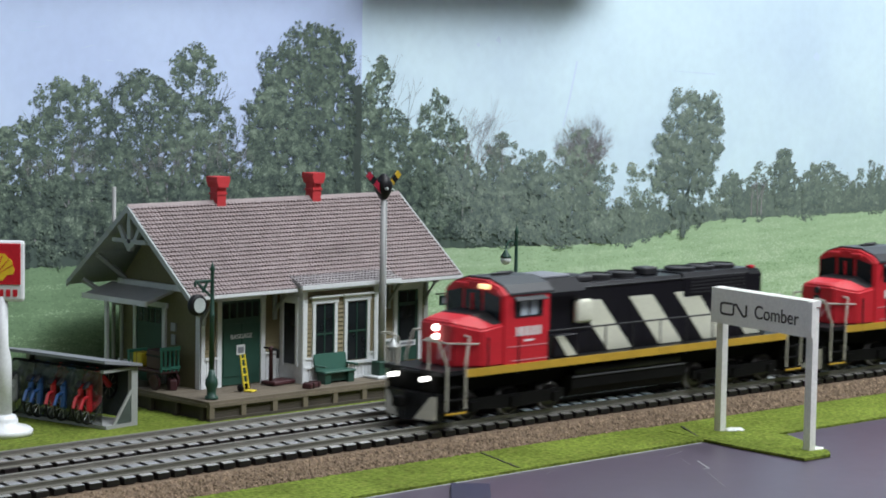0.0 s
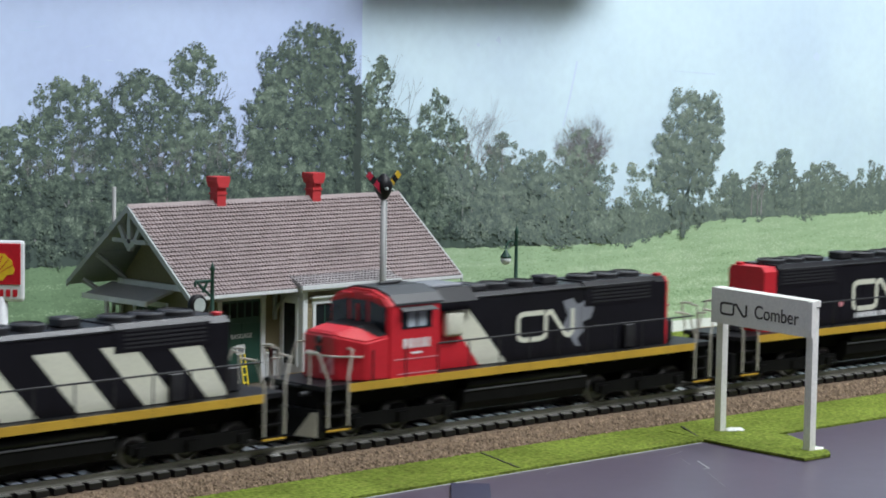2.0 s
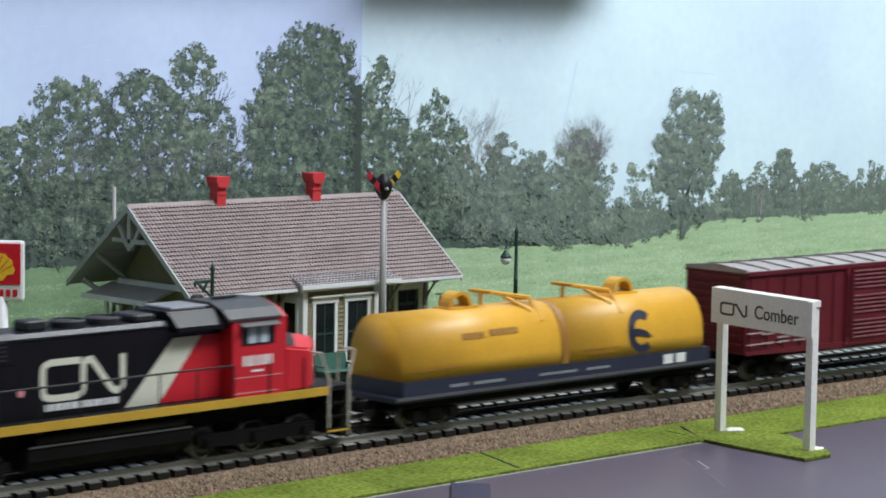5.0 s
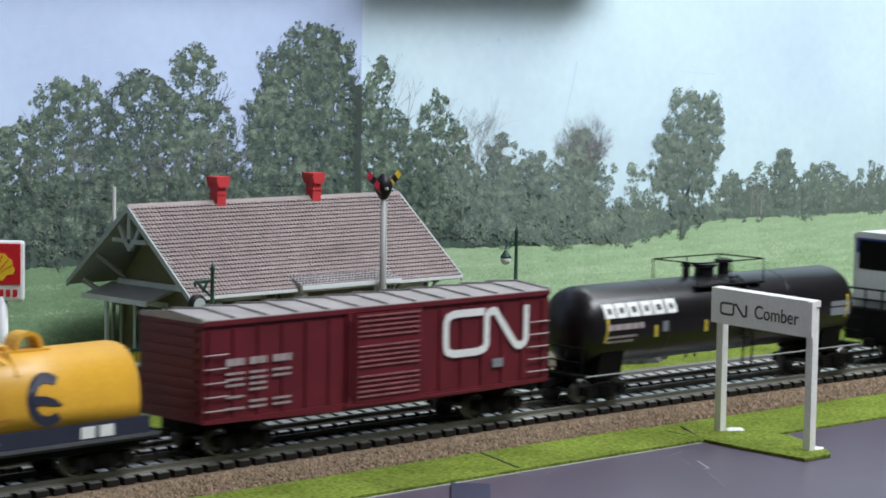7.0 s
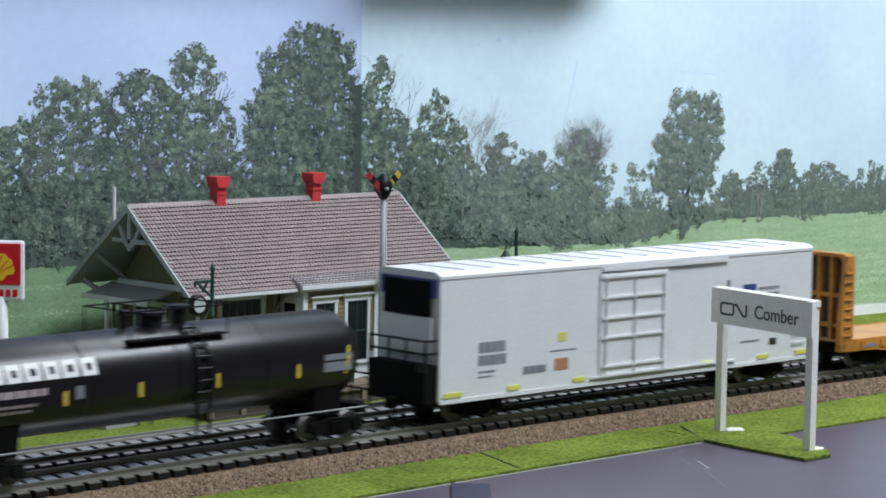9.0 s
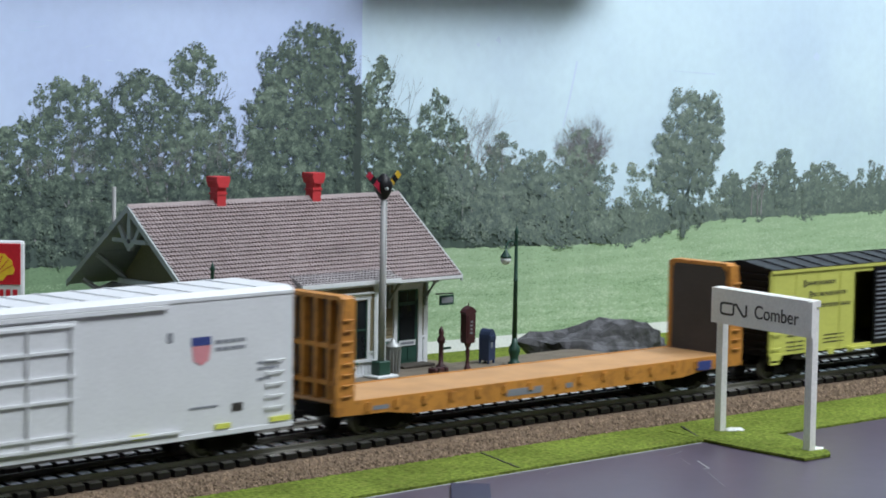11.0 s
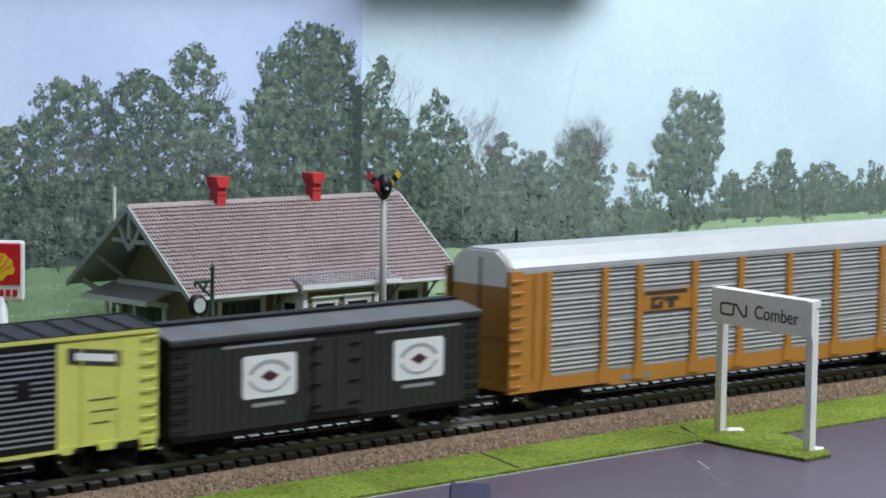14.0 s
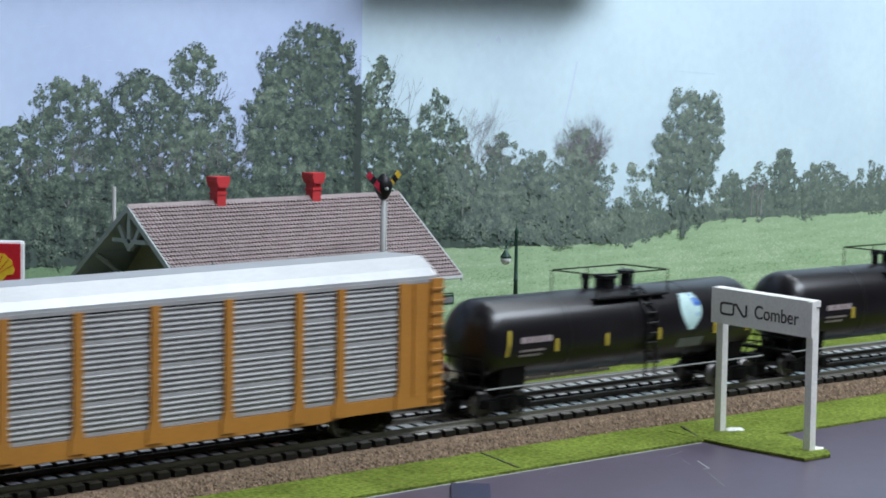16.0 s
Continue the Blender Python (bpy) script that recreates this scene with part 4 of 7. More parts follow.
    part("unit_railing", rods([((-half - 6, y, 24), (-half - 6, y, 34)) for y in (-16, -5, 5, 16)] + [((-half - 6, -16, z), (-half - 6, 16, z)) for z in (29, 34)] + [((-half - 6, -16, 34), (-half, -16, 34)), ((-half - 6, -16, 29), (-half, -16, 29))], 0.5), "black", t, "black end railing")
    part("hand_brake", box(-half - 7.4, -half - 6.2, -17.4, -12.5, 22, 25.5), "black", t)
    part("centre_sill", box(-half, half, -5, 5, 7, 9.8), "under", t)
    freight_bogies(t, 89, 9.6)


def bulkhead_flat(c):
    rng = random.Random(7)
    t = car("bulkhead_flat_car", "empty ochre bulkhead flat car with tan deck", c, 120)
    half = 118.5
    part("deck", box(-half + 4, half - 4, -17.2, 17.2, 13.4, 14.6), "deck", t, "smooth tan wooden deck")
    for s in (-1, 1):
        part("side_sill", prism([(-half, 14.9), (half, 14.9), (half, 9.6), (half - 26, 9.2), (half - 40, 7.4), (-half + 40, 7.4), (-half + 26, 9.2), (-half, 9.6)], s * 16.6, s * 17.8, "y"), "ochre", t, "ochre side sill")
        for k in range(15):
            x = -half + 16 + (2 * half - 32) * k / 14
            part("stake_pocket", box(x - 1.3, x + 1.3, s * 17.8, s * 18.5, 10.6, 13.8), "ochre", t)
        for a in (rect(-28, -8, 9, 11.8), rect(6, 10, 9.5, 11.5), rect(-100, -92, 10.6, 12.2)):
            part("stencil_plate", outline(a, s * 17.8, s), "map_grey", t, "grey stencil plate")
        part("blue_plate", outline(rect(88, 97, 9.6, 13.4), s * 17.8, s, 0.9), "blue_label", t, "blue and white label")
        # bulkhead
        e = s
        fl = [(e * 118.5, 9.6), (e * 118.5, 24), (e * 114.8, 53.5), (e * 109.5, 53.5), (e * 109.5, 14.6), (e * 106.5, 9.6)]
        for q in (-1, 1):
            part("bulkhead_flange", prism([(x, z) for x, z in fl], q * 15.2, q * 17.8, "y"), "ochre", t, "ochre bulkhead flange")
            for k in range(8):
                part("rung", rods([((e * 111.5, q * 18.3, 17 + 4.1 * k), (e * 116, q * 18.3, 17 + 4.1 * k))], 0.4), "ochre", t)
        part("bulkhead_lining", prism([(-15.2, 14.6), (15.2, 14.6), (15.2, 51.5), (13, 53.6), (-13, 53.6), (-15.2, 51.5)], e * 109.4, e * 110.4), "bulk_grey", t, "dark grey bulkhead lining")
        part("bulkhead_cap", prism([(-17.8, 51.2), (-15.4, 54.4), (15.4, 54.4), (17.8, 51.2), (15, 51), (13, 52.8), (-13, 52.8), (-15, 51)], e * 109.2, e * 115), "ochre", t)
        for y in (-7.5, 0, 7.5):
            part("bulkhead_post", box(e * 110.4, e * 114, y - 0.8, y + 0.8, 14.6, 53), "ochre", t)
        for z in (20, 34):
            part("bulkhead_beam", box(e * 110.4, e * 113.4, -15.2, 15.2, z, z + 1.8), "ochre", t)
    part("centre_sill", box(-half, half, -6, 6, 8.4, 13.4), "under", t)
    freight_bogies(t, 88, 9)


def lemon_boxcar(c):
    rng = random.Random(8)
    t = car("box_car", "lemon yellow box car with an open black door", c, 73)
    half, hw, z0, z1 = 72, 17.6, 11.6, 49.4
    box_body(t, half, hw, z0, z1, "lemon", "black", 0.8, (-13, 26, z1 - 3))
    ribbed_roof(t, half, hw, z1, 3.6, "black", 12, 0.5, "black")
    for s in (-1, 1):
        y = s * hw
        part("roof_edge", box(-half, half, y, s * (hw + 0.6), z1 - 1, z1 + 0.4), "lemon", t)
        for k in range(10):
            x = -half + 2 + (2 * half - 4) * k / 9
            if -15 < x < 28:
                continue
            part("side_rib", box(x - 0.3, x + 0.3, y, s * (hw + 0.3), z0 + 1, z1 - 1.5), "lemon", t)
        for x0, x1 in ((-72, -63), (-48, -42), (-32, -26), (-18, -12), (29, 36), (45, 54), (63, 72)):
            part("sill_tab", prism([(x0, z0 + 1), (x1, z0 + 1), (x1 - 1.5, z0 - 2), (x0 + 1.5, z0 - 2)], y, s * (hw + 0.5), "y"), "lemon", t)
        part("corner_step", rods([((x, s * 17.4, z0), (x, s * 17.4, z0 - 3.6)) for x in (-71, -65, 65, 71)] + [((-71, s * 17.4, z0 - 3.6), (-65, s * 17.4, z0 - 3.6)), ((65, s * 17.4, z0 - 3.6), (71, s * 17.4, z0 - 3.6))], 0.5), "lemon", t)
        m = 1 if s < 0 else -1
        a, b = (0.5, 27.5) if s < 0 else (-27.5, 13.5)
        dr = part("door", box(a, b, s * (hw + 0.2), s * (hw + 1.3), z0 + 0.6, z1 - 1.5), "black", t, "black ribbed sliding door")
        for k in range(16):
            part("door_rib", box(a + 1, b - 1, s * (hw + 1.3), s * (hw + 1.75), z0 + 3 + 2.05 * k, z0 + 3.7 + 2.05 * k), "map_grey", dr, "grey door rib")
        part("door_patch", box(a + 10, a + 16, s * (hw + 1.3), s * (hw + 1.9), z0 + 19, z0 + 25), "black", dr)
        part("door_track", box(-16, 30, s * (hw + 0.2), s * (hw + 1.5), z0 - 0.8, z0 + 0.4), "lemon" if s < 0 else "black", t)
        f = lambda p, q: (min(m * p, m * q), max(m * p, m * q))
        for k, (x, w, z) in enumerate(((-49, 23, 42), (-45, 26, 36.8), (-40, 24, 31.6))):
            part("lettering", join(outline(rect(*f(x, x + 1.3), z - 0.8, z + 2.6), y, s), bars(*f(x + 2.2, x + w), z, 1.7, y, s, rng, 0.75, 1.3)), "ink", t, "dark lettering bars")
        for k in (0, 1.2, 3.2, 4.6, 5.6, 6.4):
            part("stencil_row", bars(*f(-60, -48), 26 - 2 * k, 2.4 if k == 1.2 else 0.6, y, s, rng, 0.5, 2.2), "ink", t)
        for a, b, z in ((-34, -20, 18.5), (-34, -20, 16.8), (-34, -20, 15.1), (42, 54, 27), (43, 54, 23), (43, 52, 19)):
            part("stencil_row", bars(*f(a, b), z, 0.5, y, s, rng, 0.4, 2.4), "ink", t)
        plate = [(m * 33, 45.8), (m * 56, 43.2), (m * 56, 37.8), (m * 33, 40.4)]
        part("herald", outline(plate, y, s, 0.2), "ink", t, "dark tilted herald plate")
        part("herald_bars", outline([(m * 36, 44), (m * 53, 42.1), (m * 53, 39.6), (m * 36, 41.5)], y, s, 0.3), "lettering", t, "pale bars on the herald")
        rungs(t, -half + 1, -half + 7, y, s, 15, 28, 3, "lemon")
        rungs(t, half - 7, half - 1, y, s, 15, 47, 8, "lemon")
        part("end_rib", join(*[box(s * half, s * (half + 0.8), -15, 15, z0 + 2 + 3 * k, z0 + 3.4 + 3 * k) for k in range(12)]), "black", t)
    part("centre_sill", box(-half, half, -5, 5, 8.4, z0), "under", t)
    freight_bogies(t, 53, 10.5)


def charcoal_reefer(c):
    rng = random.Random(9)
    t = car("refrigerator_car", "charcoal wooden refrigerator car with two white posters", c, 78.5)
    half, hw, z0, z1 = 77, 17.4, 9.6, 44.2
    box_body(t, half, hw, z0, z1, "charcoal", "charcoal")
    part("roof", prism([(-hw - 1, z1 - 0.6), (-hw - 1, z1 + 0.4), (-7, z1 + 3.2), (7, z1 + 3.2), (hw + 1, z1 + 0.4), (hw + 1, z1 - 0.6)], -half - 1, half + 1), "blue_grey", t, "blue-grey sloping roof")
    part("roof_walk", box(-half - 1.5, half + 1.5, -3.4, 3.4, z1 + 3.6, z1 + 4.4), "black", t, "black running board")
    for s in (-1, 1):
        y = s * hw
        part("fascia", box(-half - 1, half + 1, y, s * (hw + 1.1), z1 - 1.8, z1 - 0.4), "charcoal", t)
        for k in range(36):
            x = -half + 2 * half * (k + 0.5) / 36
            if abs(x) < 12:
                continue
            part("board_joint", box(x - 0.09, x + 0.09, y, s * (hw + 0.12), z0 + 1.5, z1 - 2), "under", t)
        for d in (-1, 1):
            dr = part("door", box(d * 0.3, d * 10.5, y, s * (hw + 0.7), z0 + 3, z1 - 4.5), "charcoal", t, "charcoal hinged door")
            for z in (z0 + 5, z0 + 13, z0 + 21, z0 + 27):
                part("hinge", box(d * 7, d * 12.5, s * (hw + 0.7), s * (hw + 1.1), z, z + 0.8), "under", dr)
        part("door_sill", box(-13, 13, y, s * (hw + 1.2), z0 + 0.6, z0 + 2.6), "black", t)
        for x0, x1 in ((-44.5, -19), (30.5, 57)):
            p = part("poster", outline([(x0, 21.6), (x0 + 1.2, 20.6), (x1 - 1.2, 20.6), (x1, 21.6), (x1, 35.2), (x1 - 1.2, 36.2), (x0 + 1.2, 36.2), (x0, 35.2)], y, s, 0.3), "lettering", t, "white poster panel with a dark emblem")
            cx, cz = (x0 + x1) / 2, 28.4
            arc = lambda r0, r1, a0, a1: [(cx + r0 * math.cos(radians(a0 + (a1 - a0) * k / 10)), cz - 2 + r0 * 0.72 * math.sin(radians(a0 + (a1 - a0) * k / 10))) for k in range(11)] + [(cx + r1 * math.cos(radians(a1 + (a0 - a1) * k / 10)), cz - 2 + r1 * 0.72 * math.sin(radians(a1 + (a0 - a1) * k / 10))) for k in range(11)]
            part("poster_arc", outline(arc(11.2, 9.2, 25, 155), y, s, 0.42), "pale_print", p)
            part("poster_arc", outline([(a, 2 * cz - b) for a, b in arc(11.2, 9.9, 25, 155)], y, s, 0.42), "pale_print", p)
            part("poster_emblem", outline([(cx - 4.4, cz), (cx, cz + 2.2), (cx + 4.4, cz), (cx, cz - 2.2)], y, s, 0.42), "burgundy", p, "dark red lozenge")
            part("caption_bar", bars(x0 + 5, x1 - 5, 17.4, 1.4, y, s, rng, 0.5, 2.0), "pale_print", t, "grey caption bar")
            part("top_bar", bars(x0 - 9, x1 + 9, 39.6, 1.0, y, s, rng, 0.5, 2.6), "pale_print", t, "grey caption bar")
        rungs(t, half - 7.5, half - 1, y, s, 12, 40, 8, "under")
        rungs(t, -half + 1, -half + 7.5, y, s, 12, 40, 8, "under")
        part("side_sill", box(-half, half, s * (hw - 1), s * (hw + 0.5), z0 - 1.6, z0 + 0.4), "under", t)
        part("end_ladder", rods([((s * (half + 0.8), -12, 14 + 4 * k), (s * (half + 0.8), -5, 14 + 4 * k)) for k in range(7)], 0.4), "under", t)
    part("truss_rod", rods([((-60, q, z0), (-25, q, 6)) for q in (-8, 8)] + [((-25, q, 6), (25, q, 6)) for q in (-8, 8)] + [((25, q, 6), (60, q, z0)) for q in (-8, 8)], 0.5), "under", t)
    part("centre_sill", box(-half, half, -4, 4, 8.2, z0), "under", t)
    freight_bogies(t, 58, 9.4)


def autorack(c):
    rng = random.Random(10)
    t = car("autorack_car", "tall orange autorack with louvred silver side panels", c, 159)
    half, hw = 158.2, 17.9
    posts = [-136.5, -103.2, -82, -47.4, -17, 16.2, 49.7, 83.6, 104.4, 136.6]
    part("floor_pan", box(-half, half, -hw, hw, 10.5, 13), "orange", t)
    part("upper_deck", box(-half + 2, half - 2, -hw + 1, hw - 1, 33, 34), "under", t)
    part("core", box(-half + 3, half - 3, -hw + 1.6, hw - 1.6, 13, 57.5), "under", t, "dark interior behind the louvres")
    for s in (-1, 1):
        y = s * hw
        part("side_sill", prism([(-half, 14.4), (half, 14.4), (half, 9.4), (half - 50, 9.4), (half - 62, 8.2), (-half + 62, 8.2), (-half + 50, 9.4), (-half, 9.4)], s * (hw - 0.6), s * (hw + 0.5), "y"), "orange", t, "orange side sill")
        part("top_rail", box(-half, half, s * (hw - 0.6), s * (hw + 0.4), 57.2, 58.6), "silver", t)
        for e in (-1, 1):
            part("end_panel", box(e * half, e * 138.5, s * (hw - 1), s * (hw + 0.35), 9.4, 58.4), "orange", t, "plain orange end panel")
            part("corner_post", box(e * half, e * (half - 6.5), s * (hw - 1), s * (hw + 1.1), 9.4, 58.6), "orange", t)
            rungs(t, *((e * half, e * (half - 6.5)) if e > 0 else (-half, -half + 6.5)), s * (hw + 1), s, 12.5, 55, 10, "orange", "ladder_rung")
            part("end_rib", box(e * 143.5 - 0.8, e * 143.5 + 0.8, s * (hw + 0.3), s * (hw + 0.9), 14, 57), "orange", t)
        for x in posts:
            part("side_post", prism([(x - 3.6, 9.6), (x + 3.6, 9.6), (x + 3.2, 14), (x + 1.9, 18.5), (x + 1.9, 57.6), (x - 1.9, 57.6), (x - 1.9, 18.5), (x - 3.2, 14)], s * (hw + 0.2), s * (hw + 1.1), "y"), "orange", t, "orange side post with flared foot")
        for a, b in zip(posts, posts[1:]):
            # four stacked panels, each folded into louvres
            b4 = bmesh.new()
            prof = []
            z = 14.6
            for g in range(4):
                prof.append((0.1, z))
                prof.append((0.1, z + 1.1))
                z += 1.1
                for q in range(5):
                    prof += [(0.0, z + 0.25), (0.0, z + 0.9), (0.55, z + 1.25), (0.5, z + 1.55), (0.1, z + 1.85)]
                    z += 1.88
            pts = [(s * (hw - 0.35 + d), zz) for d, zz in prof] + [(s * (hw - 1.4), z), (s * (hw - 1.4), 14.6)]
            part("side_panel", prism(pts, a + 1.5, b - 1.5), "silver", t, "louvred silver side panel")
        lo, hi = (-79.5, -49.5) if s < 0 else (49.5, 79.5)
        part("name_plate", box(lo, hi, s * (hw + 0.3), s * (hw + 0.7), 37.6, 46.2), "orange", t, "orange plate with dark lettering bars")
        part("lettering", join(outline(rect(lo + 1, hi - 3, 44.4, 46), s * (hw + 0.7), s), outline(rect(lo + 4.5, lo + 7, 38.4, 43.4), s * (hw + 0.7), s), outline(rect(lo + 7, lo + 12, 38.4, 40), s * (hw + 0.7), s), outline(rect(lo + 9.6, lo + 12, 40, 41.4), s * (hw + 0.7), s), outline(rect(lo + 7, lo + 12, 42.2, 43.4), s * (hw + 0.7), s), outline(rect(lo + 15.5, lo + 19, 38.4, 42), s * (hw + 0.7), s), outline(rect(lo + 13, lo + 22, 41.4, 43.2), s * (hw + 0.7), s, 0.2)), "ink", t)
        part("sill_plate", outline(rect(-92, -74, 9.6, 12), s * (hw + 0.5), s), "map_grey", t)
    part("roof", prism([(-17.9, 58.4), (-17.9, 59.8), (-15.2, 62.6), (-9, 66.8), (9, 66.8), (15.2, 62.6), (17.9, 59.8), (17.9, 58.4)], -half + 2.5, half - 3), "silver_roof", t, "bright silver roof with sloped shoulders")
    for e in (-1, 1):
        part("end_door", box(e * (half - 2.6), e * (half - 1.4), -hw + 1, hw - 1, 10, 52), "orange", t, "orange end door")
        # white colour imitates the light that falls on this silver end
        part("end_door_top", prism([(-16.4, 52), (-16.4, 60.5), (-9, 65.8), (9, 65.8), (16.4, 60.5), (16.4, 52)], e * (half - 3), e * (half - 1.5)), "sign_white", t, "silver end door top, coloured white as if lit")
        part("end_hinge_line", box(e * (half - 1.4), e * (half - 1.1), -15, 15, 30.6, 31.8), "coil_dark", t)
        part("end_seam", box(e * (half - 1.4), e * (half - 1.1), -0.3, 0.3, 12, 63), "under", t)
    part("centre_sill", box(-half, half, -5, 5, 7.2, 10.5), "under", t)
    freight_bogies(t, 124, 10)


locomotive("red-nosed black diesel with slanting cream stripes and lit headlights", -2082, 1)
locomotive("red-nosed black diesel with railway mark and grey map", -1840, 2)
locomotive("black diesel running cab-last with red cab and cream stripe", -1598.5, 3, 180)
coil_car(-1367.5)
maroon_boxcar(-1165.3)
tank_car("long black tank car with bold white hollow blocks", -958.5, 91.5, procor_marks)
white_reefer(-715.3)
bulkhead_flat(-459.0)
lemon_boxcar(-250.0)
charcoal_reefer(-94.5)
autorack(158.2)
tank_car("black tank car with a pale teal shield emblem", 429.5, 86, shield_marks, 29.9)
tank_car("plain black tank car coupled behind another tank car", 627, 90, shield_marks, 29.9)


# ---- printed backdrop: two poster sheets ----
def print_ink(name, colour, spread=0.25):
    m = bpy.data.materials.new(name)
    m.use_nodes = True
    n, l = m.node_tree.nodes, m.node_tree.links
    b = n["Principled BSDF"]
    b.inputs["Roughness"].default_value = 0.6
    b.inputs["Specular IOR Level"].default_value = 0.25
    g, r, h = n.new("ShaderNodeNewGeometry"), n.new("ShaderNodeMapRange"), n.new("ShaderNodeHueSaturation")
    r.inputs[3].default_value, r.inputs[4].default_value = 1 - spread, 1 + spread
    h.inputs["Color"].default_value = (*colour, 1)
    l.new(g.outputs["Random Per Island"], r.inputs[0])
    l.new(r.outputs[0], h.inputs["Value"])
    l.new(h.outputs["Color"], b.inputs["Base Color"])
    return m


NEAR = ((0.05, 0.07, 0.065), (0.078, 0.108, 0.092), (0.116, 0.158, 0.122), (0.178, 0.235, 0.175), (0.28, 0.35, 0.27))
FAR = ((0.125, 0.163, 0.15), (0.157, 0.2, 0.172), (0.2, 0.25, 0.205), (0.265, 0.322, 0.262), (0.37, 0.43, 0.37))
FIELD = ((0.17, 0.27, 0.15), (0.22, 0.335, 0.19), (0.29, 0.425, 0.245), (0.395, 0.54, 0.335), (0.54, 0.66, 0.47))
INKS = [print_ink("ink_wood", c, 0.16) for c in NEAR] + [print_ink("ink_far_wood", c, 0.1) for c in FAR] + [print_ink("ink_field", c, 0.05) for c in FIELD] + [
    print_ink("ink_bark", (0.27, 0.26, 0.27)), print_ink("ink_sky_mark", (0.55, 0.73, 0.93), 0.05), print_ink("ink_sky_pale", (0.66, 0.79, 0.95), 0.04), print_ink("ink_seam", (0.06, 0.08, 0.07), 0.12)]
WOOD_INK, FAR_INK, FIELD_INK, BARK, SKY_MARK, SKY_PALE, SEAM_INK = 0, 5, 10, 15, 16, 17, 18
for nm, c in (("sky_left", (0.6, 0.715, 0.99)), ("sky_right", (0.7, 0.865, 1.0))):
    M[nm] = mat(nm, c, 0.55, vary=0.07, scale=14, fine=0.02, spec=0.3)
M["paper"] = mat("white_paper_border", (0.86, 0.87, 0.86), 0.6, vary=0.03)

BACK = Vector((1, -0.1034, 0)).normalized()
FRONT = Vector((BACK.y, -BACK.x, 0))
SEAM_U = 208.8


def poster_point(u, z, lift):
    p = Vector((0, 223, 0)) + BACK * u + FRONT * (lift + (1.4 if u < SEAM_U else 0))
    return (p.x * MM, p.y * MM, z * MM)


GRAIN = np.random.default_rng(8).random((256, 256))


def smooth_noise(x, y):
    """Value noise on a wrapped lattice, 0 to 1."""
    xi, yi = np.floor(x).astype(int), np.floor(y).astype(int)
    fx, fy = x - xi, y - yi
    fx, fy = fx * fx * (3 - 2 * fx), fy * fy * (3 - 2 * fy)
    g = lambda a, b: GRAIN[(xi + a) % 256, (yi + b) % 256]
    return (g(0, 0) * (1 - fx) + g(1, 0) * fx) * (1 - fy) + (g(0, 1) * (1 - fx) + g(1, 1) * fx) * fy


def rough_noise(x, y):
    return (smooth_noise(x, y) * 4 + smooth_noise(2.1 * x + 17, 2.1 * y + 5) * 2 + smooth_noise(4.3 * x + 31, 4.3 * y + 9)) / 7


class Print:
    """Collects flat patches of ink: outline in (u, z), ink number, lift off the paper."""

    def __init__(self):
        self.v, self.f, self.m, self.many = [], [], [], []
        self.gen = np.random.default_rng(21)

    def patch(self, pts, ink, lift):
        i = len(self.v)
        c = sum(p[0] for p in pts) / len(pts)
        pts = [(min(u, SEAM_U - 0.1) if c < SEAM_U else max(u, SEAM_U + 0.1), z) for u, z in pts]
        self.v += [poster_point(u, z, lift) for u, z in pts]
        self.f.append(range(i, i + len(pts)))
        self.m.append(ink)

    def leaf(self, u, z, r, ink, lift, rng, flat=1.0):
        n = rng.choice((4, 5, 6))
        a0 = rng.uniform(0, 6.28)
        self.patch([(u + r * rng.uniform(0.5, 1.25) * math.cos(a0 + 6.283 * k / n), z + flat * r * rng.uniform(0.5, 1.25) * math.sin(a0 + 6.283 * k / n)) for k in range(n)], ink, lift)

    def dabs(self, u, z, r, ink, lift, flat=0.85):
        """Many small four-cornered dabs at once."""
        n = len(u)
        a = self.gen.uniform(0, 6.283, n)[:, None] + np.arange(4)[None] * 1.5708
        q = r[:, None] * self.gen.uniform(0.55, 1.3, (n, 4))
        pu, pz = u[:, None] + q * np.cos(a), z[:, None] + flat * q * np.sin(a)
        left = (u < SEAM_U)[:, None]
        pu = np.where(left, np.minimum(pu, SEAM_U - 0.1), np.maximum(pu, SEAM_U + 0.1))
        out = lift + np.where(left, 1.4, 0.0) + self.gen.uniform(0, 0.012, n)[:, None]
        x, y = BACK.x * pu + FRONT.x * out, 223 + BACK.y * pu + FRONT.y * out
        self.many.append((np.stack([x, y, pz], -1).reshape(-1, 3) * MM, ink.astype(int)))

    def build(self, name, label):
        me = bpy.data.meshes.new(name)
        k = len(self.v)
        v = np.concatenate([np.array(self.v)] + [a for a, b in self.many])
        count = sum(len(b) for a, b in self.many)
        quads = (k + np.arange(count * 4).reshape(-1, 4)).tolist()
        me.from_pydata(v.tolist(), [], [list(f) for f in self.f] + quads)
        for m in INKS:
            me.materials.append(m)
        me.polygons.foreach_set("material_index", np.concatenate([np.array(self.m)] + [b for a, b in self.many]).astype(np.int32))
        return tagged(new(name, me), label, "backdrop print", "", "structure")


def sheet(u0, u1, material, label):
    pts = []
    for u, o in ((u0, 0.0), (u1, 0.0), (u1, -0.8), (u0, -0.8)):
        p = Vector((0, 223, 0)) + BACK * u + FRONT * (o - 0.02 + (1.4 if u1 <= SEAM_U else 0))
        pts.append((p.x, p.y))
    return solid("backdrop", prism(pts, GROUND - 1, 420, "z"), material, label, "backdrop", "structure")


sheet(-900, SEAM_U, "sky_left", "printed paper backdrop with lavender blue sky")
